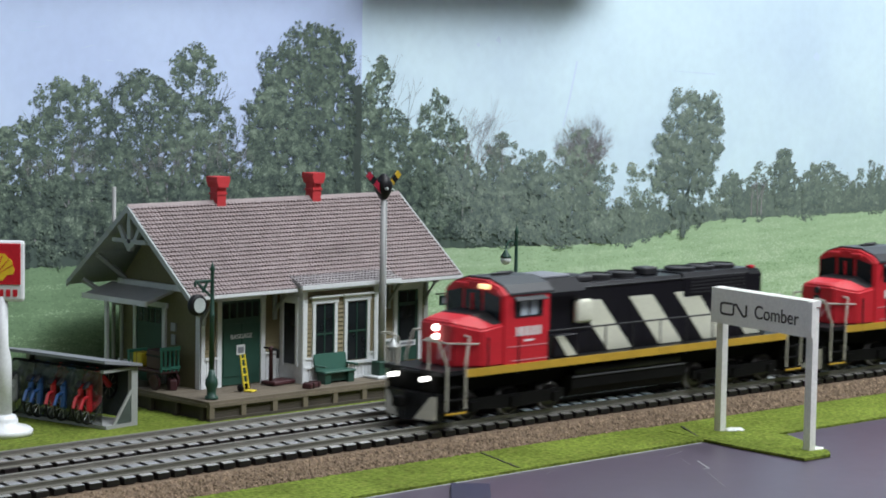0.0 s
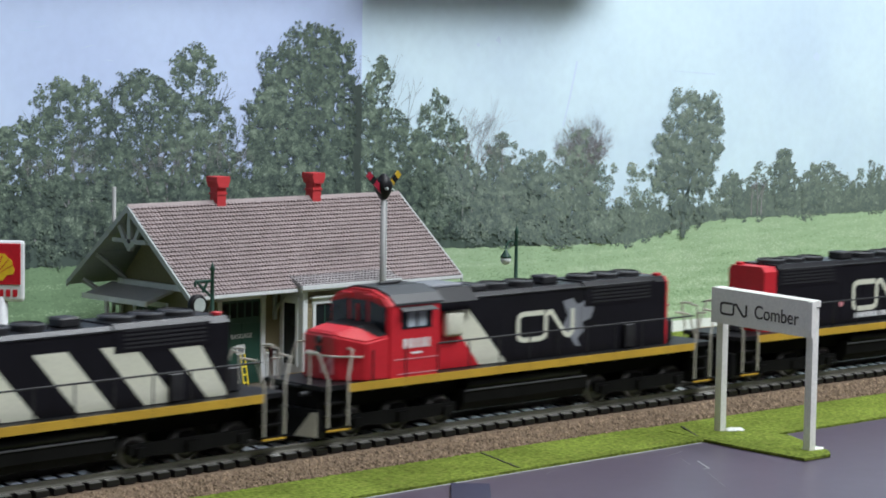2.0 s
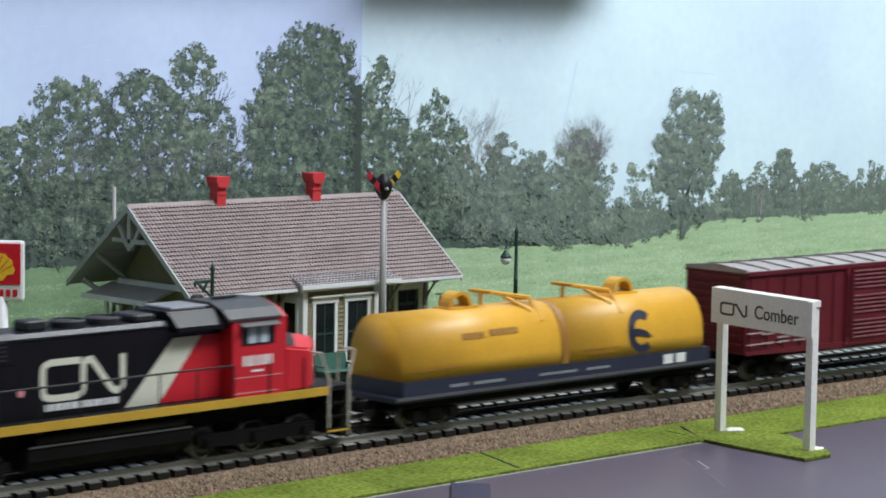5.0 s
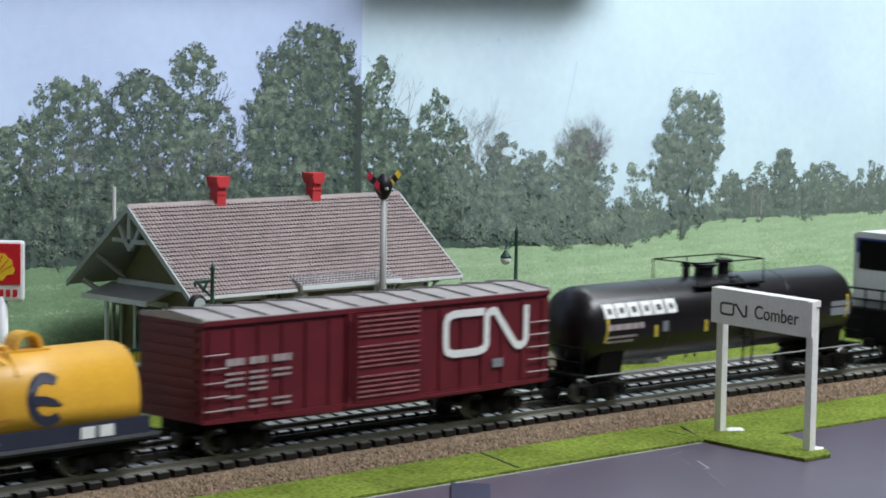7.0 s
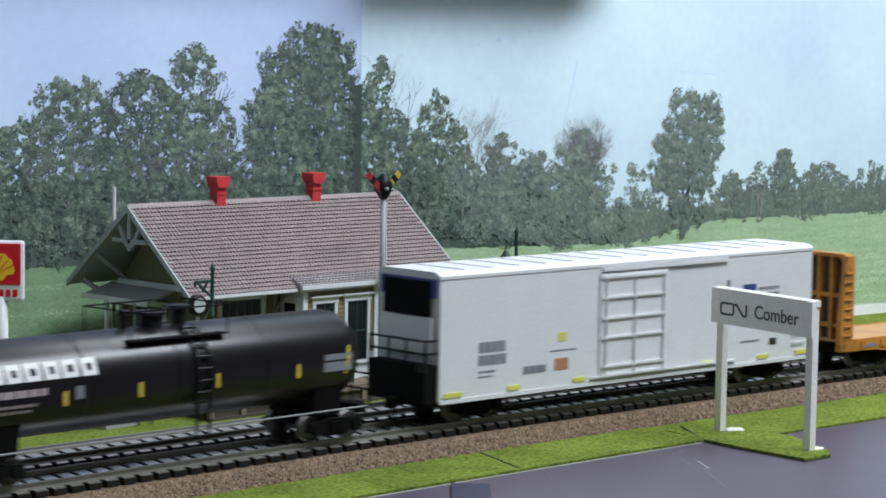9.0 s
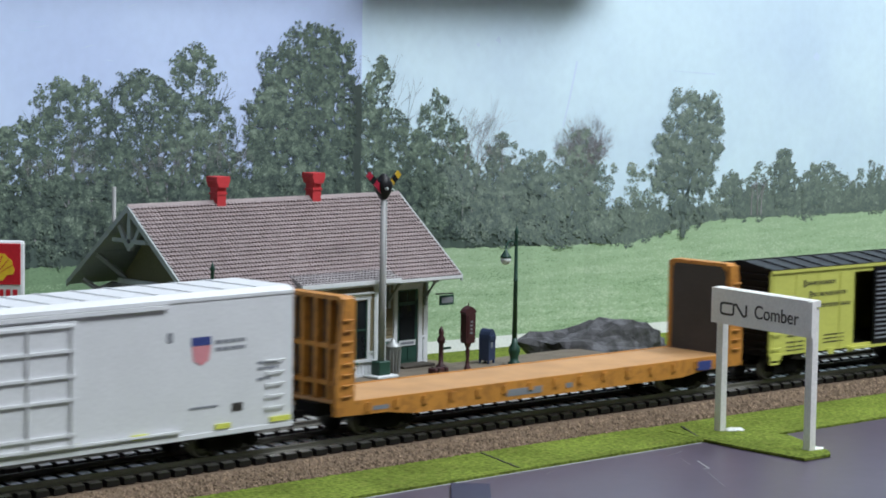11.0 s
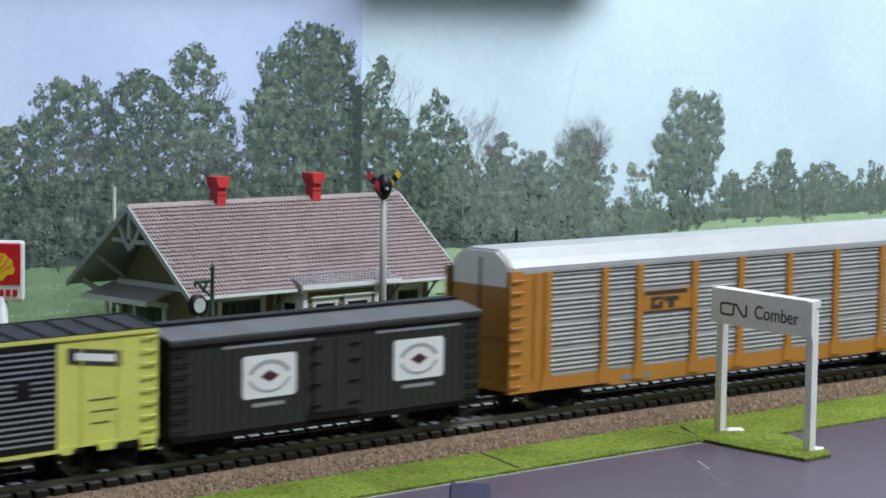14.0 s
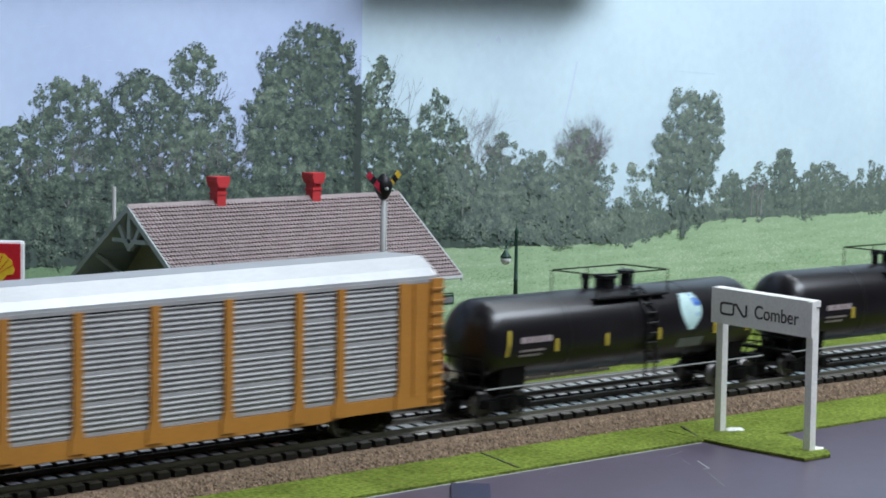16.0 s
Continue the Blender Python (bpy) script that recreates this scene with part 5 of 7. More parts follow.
sheet(SEAM_U - 6, 1600, "sky_right", "printed paper backdrop with pale blue sky")


def bough(pr, u, z, r, tone, lift, inks=0, gaps=0.3, squash=0.8, dens=2.0):
    """One rounded bough of leaves: ragged rim, holes, light from above."""
    g = pr.gen
    n = int(dens * 3.1416 * r * r * 1.5)
    a, q = g.uniform(0, 6.283, n), np.sqrt(g.random(n)) * 1.25
    du, dz = q * np.cos(a), q * np.sin(a)
    pu, pz = u + r * du, z + squash * r * dz
    lump, fine = rough_noise(pu * 0.3 + 40, pz * 0.34), rough_noise(pu * 0.85, pz * 0.95 + 60)
    keep = (q + 2.2 * (lump - 0.5) + 1.5 * (fine - 0.5) < 0.98) & (fine + 0.12 * (1 - q) > gaps)
    k = tone + 0.65 * dz - 0.2 * du + 4.2 * (rough_noise(pu * 0.42 + 90, pz * 0.5) - 0.5) + 2.2 * (fine - 0.5) + g.normal(0, 0.4, n)
    ink = inks + np.clip(np.round(k), 0, 4)
    pr.dabs(pu[keep], pz[keep], g.uniform(0.3, 0.68, n)[keep], ink[keep], lift)


def limb(pr, u, z, ang, length, w, rng, depth, ink=0, lift=0.1):
    u2, z2 = u + length * math.sin(ang), z + length * math.cos(ang)
    n = Vector((math.cos(ang), -math.sin(ang)))
    pr.patch([(u - n.x * w, z - n.y * w), (u + n.x * w, z + n.y * w), (u2 + n.x * w * 0.6, z2 + n.y * w * 0.6), (u2 - n.x * w * 0.6, z2 - n.y * w * 0.6)], ink, lift)
    if depth:
        for k in range(rng.choice((2, 3))):
            limb(pr, u2, z2, ang + rng.uniform(-0.6, 0.6), length * rng.uniform(0.55, 0.85), w * 0.6, rng, depth - 1, ink, lift)


def printed_tree(pr, u, base, top, half, rng, tone=1.5, gaps=0.34, lift=0.1, inks=0, trunk=True, full=1.0):
    """Trunk, limbs and a crown of many boughs inside an oval outline."""
    h = top - base
    if trunk:
        limb(pr, u, base, rng.uniform(-0.04, 0.04), h * 0.3, half * 0.035, rng, 4, inks, lift)
    boughs = []
    for _ in range(int((26 + 15 * h / half) * full)):
        k = rng.uniform(0.1, 0.95)
        w = half * max(0.1, 1 - abs((k - 0.48) / 0.56) ** 2.1) ** 0.5
        r = half * rng.uniform(0.17, 0.34) * (1.1 - 0.35 * k)
        boughs.append((u + rng.uniform(-1, 1) * max(0.5, w - 0.5 * r), min(base + h * k, top - 0.7 * r), r))
    boughs += [(u + rng.uniform(-0.1, 0.1) * half, top - 0.16 * half, 0.2 * half), (u + 0.1 * half, top - 0.38 * half, 0.3 * half)]
    bough(pr, u, base + 0.5 * h, 0.82 * half, tone - 0.7, lift + 0.01, inks, gaps - 0.1, 0.44 * h / half, 1.6)
    boughs.sort(key=lambda b: -b[1])
    for n, (bu, bz, r) in enumerate(boughs):
        bough(pr, bu, bz, max(2.6, r), tone + rng.uniform(-0.4, 0.4) + 0.35 * (bz - base - 0.5 * h) / h, lift + 0.02 + 0.13 * n / len(boughs), inks, gaps)


def bare_tree(pr, u, base, top, rng, lift=0.3):
    limb(pr, u, base, rng.uniform(-0.06, 0.06), (top - base) * 0.36, 0.4, rng, 5, BARK, lift)


def field_line(u):
    """Height at which the printed field meets the wood."""
    if u < 270:
        return 45.5 - 0.008 * u
    if u < 395:
        return 43.3 - 0.02 * (u - 270)
    return 40.8 + 10.6 * min(1, max(0, (u - 395) / 70)) ** 0.7


def printed_field(pr):
    us = list(range(-120, 1100, 12))
    for a, b in zip(us, us[1:]):
        if a < SEAM_U < b:
            c = SEAM_U - 0.15
            pr.patch([(a, -5.2), (c, -5.2), (c, field_line(c)), (a, field_line(a))], FIELD_INK + 1, 0.03)
            a = SEAM_U + 0.15
        pr.patch([(a, -5.2), (b, -5.2), (b, field_line(b)), (a, field_line(a))], FIELD_INK + (1 if a < SEAM_U else 3), 0.03)
    g, n = pr.gen, 60000
    u = g.uniform(-15, 680, n)
    edge = np.array([field_line(x) for x in u])
    z = -5 + (edge + 4.6) * g.random(n)
    near = np.clip((edge - z) / 45, 0, 1)
    streak = rough_noise(u * 0.03, z * 0.42)
    k = 1.0 + 2.1 * np.clip((u - 190) / 60, 0, 1) + 4.6 * (streak - 0.5) + 2.4 * (rough_noise(u * 0.3 + 7, z * 0.9) - 0.5) + g.normal(0, 0.4, n)
    pr.dabs(u, z, g.uniform(0.35, 0.75, n) * (0.7 + 0.7 * near), FIELD_INK + np.clip(np.round(k), 0, 4), 0.06, 0.5)


def backdrop_print():
    rng = random.Random(21)
    pr = Print()
    printed_field(pr)

    def mass(u0, u1, top, ink, lift):
        x = u0
        while x < u1:
            w = rng.uniform(3, 6)
            t = top(x) * rng.uniform(0.92, 1.0)
            pr.patch([(x, field_line(x) - rng.uniform(0, 1.2)), (x + w, field_line(x + w) - rng.uniform(0, 1.2)), (x + w * 0.9, t - rng.uniform(0, 4)), (x + w * 0.5, t), (x + w * 0.1, t - rng.uniform(0, 4))], ink, lift + rng.uniform(0, 0.02))
            x += w * 0.7

    mass(-20, 326, lambda u: 84 if u < 250 else 84 - 20 * (u - 250) / 136, WOOD_INK + 1, 0.08)
    mass(326, 720, lambda u: 62 if u < 470 else 70, FAR_INK + 1, 0.08)
    # far wood, hazy
    for u in np.arange(386, 720, 4.2):
        top = field_line(u) + (24 if u > 465 else 18) + 5 * math.sin(u * 0.13) + rng.uniform(-3, 3)
        for z in np.arange(top - 3, field_line(u), -5.5):
            bough(pr, u + rng.uniform(-3, 3), z, rng.uniform(3, 5.5), 1.2 + rng.uniform(-0.5, 0.5), 0.12 + 0.08 * (top - z) / 30, FAR_INK, 0.2)
    printed_tree(pr, 513, 52, 89, 10, rng, 0.7, 0.25, 0.22, FAR_INK)
    printed_tree(pr, 536, 52, 80, 9, rng, 0.9, 0.25, 0.22, FAR_INK, False)
    printed_tree(pr, 470, 50, 77, 9, rng, 0.9, 0.25, 0.22, FAR_INK, False)
    for u in (486, 491, 494):
        limb(pr, u, 52, 0.02, 9, 0.5, rng, 2, BARK, 0.4)
    # left wood, tree by tree
    for u, top, half, tone in ((4, 116, 17, 1.7), (22, 112, 15, 1.7), (38, 130, 17, 1.8), (52, 131, 12, 2.1), (80, 133, 23, 1.5), (62, 120, 13, 1.5), (96, 128, 14, 1.6), (112, 146, 18, 1.9), (124, 120, 14, 1.9)):
        printed_tree(pr, u, 52, top, half, rng, tone, 0.34, 0.2)
    printed_tree(pr, 176, 52, 157, 34, rng, 1.6, 0.33, 0.36, full=1.5)
    printed_tree(pr, 164, 62, 142, 22, rng, 1.8, 0.37, 0.38, trunk=False)
    printed_tree(pr, 192, 58, 152, 18, rng, 1.5, 0.37, 0.38, trunk=False)
    printed_tree(pr, 150, 58, 122, 17, rng, 1.9, 0.35, 0.38)
    for u, top, half, tone in ((221, 141, 13, 1.9), (215, 118, 15, 1.9), (235, 112, 16, 1.9), (256, 124, 14, 1.9), (268, 108, 15, 1.9), (240, 98, 15, 1.8)):
        printed_tree(pr, u, 46, top, half, rng, tone, 0.31, 0.3)
    for u, top, half, tone in ((300, 101, 14, 1.2), (321, 93, 14, 1.0), (310, 84, 13, 1.0), (285, 86, 13, 1.0)):
        printed_tree(pr, u, 46, top, half, rng, tone, 0.36, 0.3, FAR_INK)
    for u in (275, 281, 303):
        bare_tree(pr, u, 50, 108 - (u - 275) * 0.4, rng, 0.48)
    for _ in range(22):
        bare_tree(pr, 356 + rng.uniform(-9, 9), 58, 98 + rng.uniform(-8, 5), rng, 0.29)
    printed_tree(pr, 356, 46, 104, 17, rng, 1.6, 0.52, 0.3, FAR_INK)
    # bushes at the foot of the wood
    rows = [(u + rng.uniform(-3, 3), field_line(u) + k * 7 + rng.uniform(-2, 3), rng.uniform(5.5, 9.5)) for k in (5, 4, 3, 2, 1) for u in range(-12, 384, 7)]
    for n, (u, z, r) in enumerate(rows):
        far = u > 272 + rng.uniform(-20, 20)
        if u > 372 and z > 62:
            continue
        bough(pr, u, min(z, 84), r, (1.45 if not far else 1.0) + rng.uniform(-0.65, 0.65), 0.54 + 0.2 * n / len(rows), FAR_INK if far else WOOD_INK, 0.08)
    for u in range(326, 384, 5):
        bough(pr, u, 54 + rng.uniform(-6, 16), 7, 1.5 + rng.uniform(-0.5, 0.5), 0.76, FAR_INK, 0.2)
    for u in (9, 27, 44, 58, 86, 97, 103, 131):
        bare_tree(pr, u, 56, 92 + rng.uniform(-8, 10), rng, 0.5)
    # the lone tree in the field
    limb(pr, 432, 42, 0.03, 20, 1.6, rng, 3, FAR_INK, 0.5)
    printed_tree(pr, 436, 62, 124, 22, rng, 1.3, 0.35, 0.5, FAR_INK, full=1.3)
    printed_tree(pr, 452, 80, 122, 11, rng, 1.5, 0.38, 0.66, FAR_INK, False)
    printed_tree(pr, 418, 66, 100, 13, rng, 1.4, 0.38, 0.66, FAR_INK, False)
    for _ in range(26):
        bough(pr, rng.gauss(433, 6), rng.uniform(43, 80), rng.uniform(2.5, 5), 0.5, 0.82, FAR_INK, 0.3)
    for _ in range(18):
        bough(pr, rng.gauss(395, 9), rng.uniform(56, 86), rng.uniform(3, 5), 2.2, 0.3, FAR_INK, 0.4)
    # darker strip along the sheet's lapped edge, and faint marks on the sky
    for k in range(19):
        z, d = 46 + 4.2 * k, 1.4 + 1.2 * math.sin(k * 0.8)
        pr.patch([(SEAM_U - 3.2 - d, z), (SEAM_U - 0.2, z), (SEAM_U - 0.2, z + 4.25), (SEAM_U - 3.2 - d, z + 4.25)], SEAM_INK, 0.8)
        bough(pr, SEAM_U - 5 - d, z + 2, 2.6, 1.2, 0.85, WOOD_INK, 0.35)
    for a, b, w in (((352, 138), (347, 118), 0.7), ((347, 118), (343, 104), 0.6), ((418, 133.4), (455, 131.6), 0.5)):
        pr.patch([(a[0] - w, a[1]), (a[0] + w, a[1]), (b[0] + w, b[1]), (b[0] - w, b[1] - w)], SKY_PALE, 0.05)
    for u, z, r in ((537, 141, 3.0), (298, 149, 2.2), (284, 146, 1.4)):
        pr.leaf(u, z, r, SKY_PALE, 0.05, rng)
    # ink slivers paint in the tone of small wrinkles in the paper
    for _ in range(16):
        u, z, l = rng.uniform(6, 198), rng.uniform(118, 166), rng.uniform(3, 12)
        d = rng.uniform(-0.35, 0.35) * l
        pr.patch([(u, z), (u + l / 2, z + d * 0.6 + 0.25), (u + l, z + d + 0.05), (u + l / 2, z + d * 0.6 - 0.1)], rng.choice((SKY_MARK, SKY_PALE, SKY_PALE)), 0.05)
    pr.build("backdrop_picture", "printed picture of a green field and leafy wood")
    for a, b in ((-900, SEAM_U - 0.2), (SEAM_U + 0.2, 1600)):
        pts = [poster_point(u, 0, 0.16) for u in (a, b)] + [poster_point(u, 0, 0.08) for u in (b, a)]
        solid("backdrop_border", prism([(p[0] / MM, p[1] / MM) for p in pts], GROUND - 0.5, -4.4, "z"), "paper", "plain white paper border of the backdrop", "backdrop", "structure")


backdrop_print()
# ledges added out of view to shade the backdrop's top, and the room that closes the place
for u0, u1, deep, low in ((-500, SEAM_U - 0.5, 24, 200), (SEAM_U, 370, 33, 198.5)):
    shade_board_line = [Vector((0, 223, 0)) + BACK * u + FRONT * o for u, o in ((u0, 1.6), (u1, 1.6), (u1, deep), (u0, deep))]
    solid("ledge", prism([(p.x, p.y) for p in shade_board_line], low, 206, "z"), "board", "unseen dark board added to shade the backdrop's top", "ledge", "structure")
M["room_wall"] = mat("pale_room_wall", (0.4, 0.4, 0.39), 0.8, vary=0.05, scale=3)
solid("wall_north", box(-3000, 3200, 480, 520, -900, 1500), "room_wall", "plain pale room wall behind the layout", "wall", "structure")
solid("wall_south", box(-3000, 3200, -2600, -2560, -900, 1500), "room_wall", "plain pale room wall", "wall", "structure")
solid("wall_west", box(-3040, -3000, -2600, 520, -900, 1500), "room_wall", "plain pale room wall", "wall", "structure")
solid("wall_east", box(3200, 3240, -2600, 520, -900, 1500), "room_wall", "plain pale room wall", "wall", "structure")
solid("floor", box(-3040, 3240, -2600, 520, -940, -900), "plank_side", "dark room floor", "floor", "structure")
solid("ceiling", box(-3040, 3240, -2600, 520, 1500, 1540), "room_wall", "plain white ceiling", "ceiling", "structure")


# ---- station platform ----
def platform():
    t = thing("station_platform", "low brown plank platform with panelled timber sides", "platform")
    x0, x1, y0, y1 = 30.6, 196, 100.2, 200
    part("core", box(x0 + 2, x1 - 2, y0 + 2, y1, GROUND - 0.5, DECK_Z - 1.2), "plank_side", t)
    n = 26
    for k in range(n):
        a = y0 + (y1 - y0) * k / n
        part("plank", box(x0, x1, a + 0.06, a + (y1 - y0) / n - 0.06, DECK_Z - 1.2, DECK_Z - (0.0 if k % 3 else 0.06)), "plank", t)
    part("edge_beam", box(x0, x1, y0 - 0.5, y0 + 1.5, DECK_Z - 2.6, DECK_Z - 1.2), "plank", t)
    part("edge_beam", box(x0 - 0.5, x0 + 1.5, y0 + 1.5, y1, DECK_Z - 2.6, DECK_Z - 1.2), "plank", t)
    part("ground_beam", box(x0, x1, y0 - 0.5, y0 + 1.5, GROUND - 0.4, GROUND + 1.2), "plank_side", t)
    xe, ye = 282, 123
    part("core", box(x1 - 2, xe - 2, y0 + 2, ye - 1, GROUND - 0.5, DECK_Z - 1.2), "plank_side", t)
    for k in range(6):
        a = y0 + (ye - y0) * k / 6
        part("plank", box(x1 + 0.1, xe, a + 0.06, a + (ye - y0) / 6 - 0.06, DECK_Z - 1.2, DECK_Z - (0.0 if k % 3 else 0.06)), "plank", t)
    part("edge_beam", box(x1, xe, y0 - 0.5, y0 + 1.5, DECK_Z - 2.6, DECK_Z - 1.2), "plank", t)
    part("ground_beam", box(x1, xe, y0 - 0.5, y0 + 1.5, GROUND - 0.4, GROUND + 1.2), "plank_side", t)
    x1 = xe
    x = x0
    while x < x1:
        part("post", box(x, x + 2.6, y0 - 0.3, y0 + 1.6, GROUND + 1.2, DECK_Z - 2.6), "plank", t)
        for k in range(3):
            part("side_board", box(x + 2.6, x + 17.4, y0 + 0.9, y0 + 1.7, GROUND + 1.25 + 1.55 * k, GROUND + 2.65 + 1.55 * k), "plank_side", t)
        x += 17.4
    y = y0 + 4
    while y < y1 - 6:
        part("post", box(x0 - 0.3, x0 + 1.6, y, y + 2.6, GROUND - 0.3, DECK_Z - 2.6), "plank_side", t)
        y += 17.4


def window(t, x0, x1, z0, z1, y, head=True, name="window"):
    """A tall sash window in a wall that faces the track."""
    w = part(name, box(x0, x1, y - 0.25, y + 0.1, z0, z1), "glass", t, "tall dark sash window")
    for a, b in ((x0 - 1.7, x0), (x1, x1 + 1.7)):
        part("frame", box(a, b, y - 0.9, y + 0.1, z0 - 0.5, z1 + 0.6), "trim", w, "white frame")
    part("sill", box(x0 - 2.4, x1 + 2.4, y - 1.6, y + 0.1, z0 - 1.7, z0 - 0.5), "trim", w)
    part("lintel", box(x0 - 2.2, x1 + 2.2, y - 1.1, y + 0.1, z1 + 0.6, z1 + 3.0), "trim", w)
    if head:
        part("cornice", prism([(y - 2.4, z1 + 4.0), (y - 2.4, z1 + 3.4), (y - 1.1, z1 + 2.8), (y, z1 + 2.8), (y, z1 + 4.0)], x0 - 3.4, x1 + 3.4), "trim", w)
    part("meeting_rail", box(x0, x1, y - 0.55, y - 0.2, (z0 + z1) / 2 - 0.5, (z0 + z1) / 2 + 0.2), "green", w, "dark green sash rail")
    part("glazing_bar", box((x0 + x1) / 2 - 0.25, (x0 + x1) / 2 + 0.25, y - 0.5, y - 0.2, z0, z1), "green", w)
    for a in (x0, x1 - 0.6):
        part("sash_stile", box(a, a + 0.6, y - 0.5, y - 0.2, z0, z1), "green", w)
    return w


def siding(t, x0, x1, y, z0, z1, pitch=1.95):
    z = z0
    while z < z1 - 0.2:
        h = min(pitch, z1 - z)
        part("clapboard", prism([(y, z), (y - 0.75, z + 0.02), (y - 0.62, z + 0.3), (y - 0.15, z + h), (y, z + h)], x0, x1), "clapboard", t)
        z += pitch


def wainscot(t, x0, x1, y, z0=DECK_Z, z1=10.2):
    part("wainscot", box(x0, x1, y - 0.4, y, z0, z1), "trim", t, "white vertical wainscot")
    part("wainscot_rail", box(x0, x1, y - 1.3, y, z1, z1 + 1.0), "trim", t)
    part("wainscot_base", box(x0, x1, y - 0.9, y, z0, z0 + 1.4), "trim", t)
    x = x0 + 1.2
    while x < x1 - 0.4:
        part("batten", box(x, x + 0.5, y - 0.75, y - 0.35, z0 + 1.4, z1), "trim", t)
        x += 2.1


def bracket(t, x, y, z, run=9, drop=13):
    """Timber eaves bracket on a wall that faces the track."""
    part("bracket", join(box(x - 0.8, x + 0.8, y - 1.6, y, z - drop, z), box(x - 0.8, x + 0.8, y - run, y, z - 1.6, z), prism([(y - 1.2, z - drop * 0.8), (y - 1.2, z - drop * 0.62), (y - run * 0.9, z - 1.4), (y - run * 0.75, z - 1.4)], x - 0.7, x + 0.7)), "grey_trim", t, "grey timber eaves bracket")


def shingles(x0, x1, ya, za, yb, zb, rows, pitch, material, t, label):
    """Overlapping shingles on one slope, eaves first."""
    v, f = [], []
    rng = random.Random(3)
    d = Vector((0, yb - ya, zb - za))
    n = Vector((0, -d.z, d.y)).normalized()
    for r in range(rows):
        p, q = d * (r / rows), d * ((r + 1.05) / rows)
        x = x0
        while x < x1:
            a, b = max(x, x0) + 0.24, min(x + pitch, x1) - 0.24
            x += pitch
            if b - a < 0.3:
                continue
            lift = 0.75 + rng.uniform(-0.1, 0.12)
            i = len(v)
            base = Vector((0, ya, za))
            for xx in (a, b):
                for s, o in ((p, lift), (q, 0.1), (q, -0.3), (p, -0.3)):
                    w = base + s + n * o
                    v.append((xx * MM, w.y * MM, w.z * MM))
            f += [(i, i + 4, i + 5, i + 1), (i, i + 3, i + 7, i + 4), (i, i + 1, i + 2, i + 3), (i + 4, i + 7, i + 6, i + 5)]
    me = bpy.data.meshes.new("shingles")
    me.from_pydata(v, [], f)
    me.materials.append(M[material])
    ob = new("shingles", me)
    ob.parent = t
    return tagged(ob, label, kind="stuff")


def island_vary(m, amount):
    """Lets each joined piece of a material differ a little in tone."""
    n, l = m.node_tree.nodes, m.node_tree.links
    b = n["Principled BSDF"]
    src = b.inputs["Base Color"].links[0].from_socket
    g, r, h = n.new("ShaderNodeNewGeometry"), n.new("ShaderNodeMapRange"), n.new("ShaderNodeHueSaturation")
    r.inputs[3].default_value, r.inputs[4].default_value = 1 - amount, 1 + amount
    l.new(g.outputs["Random Per Island"], r.inputs[0])
    l.new(r.outputs[0], h.inputs["Value"])
    l.new(src, h.inputs["Color"])
    l.new(h.outputs["Color"], b.inputs["Base Color"])


island_vary(M["shingle"], 0.09)


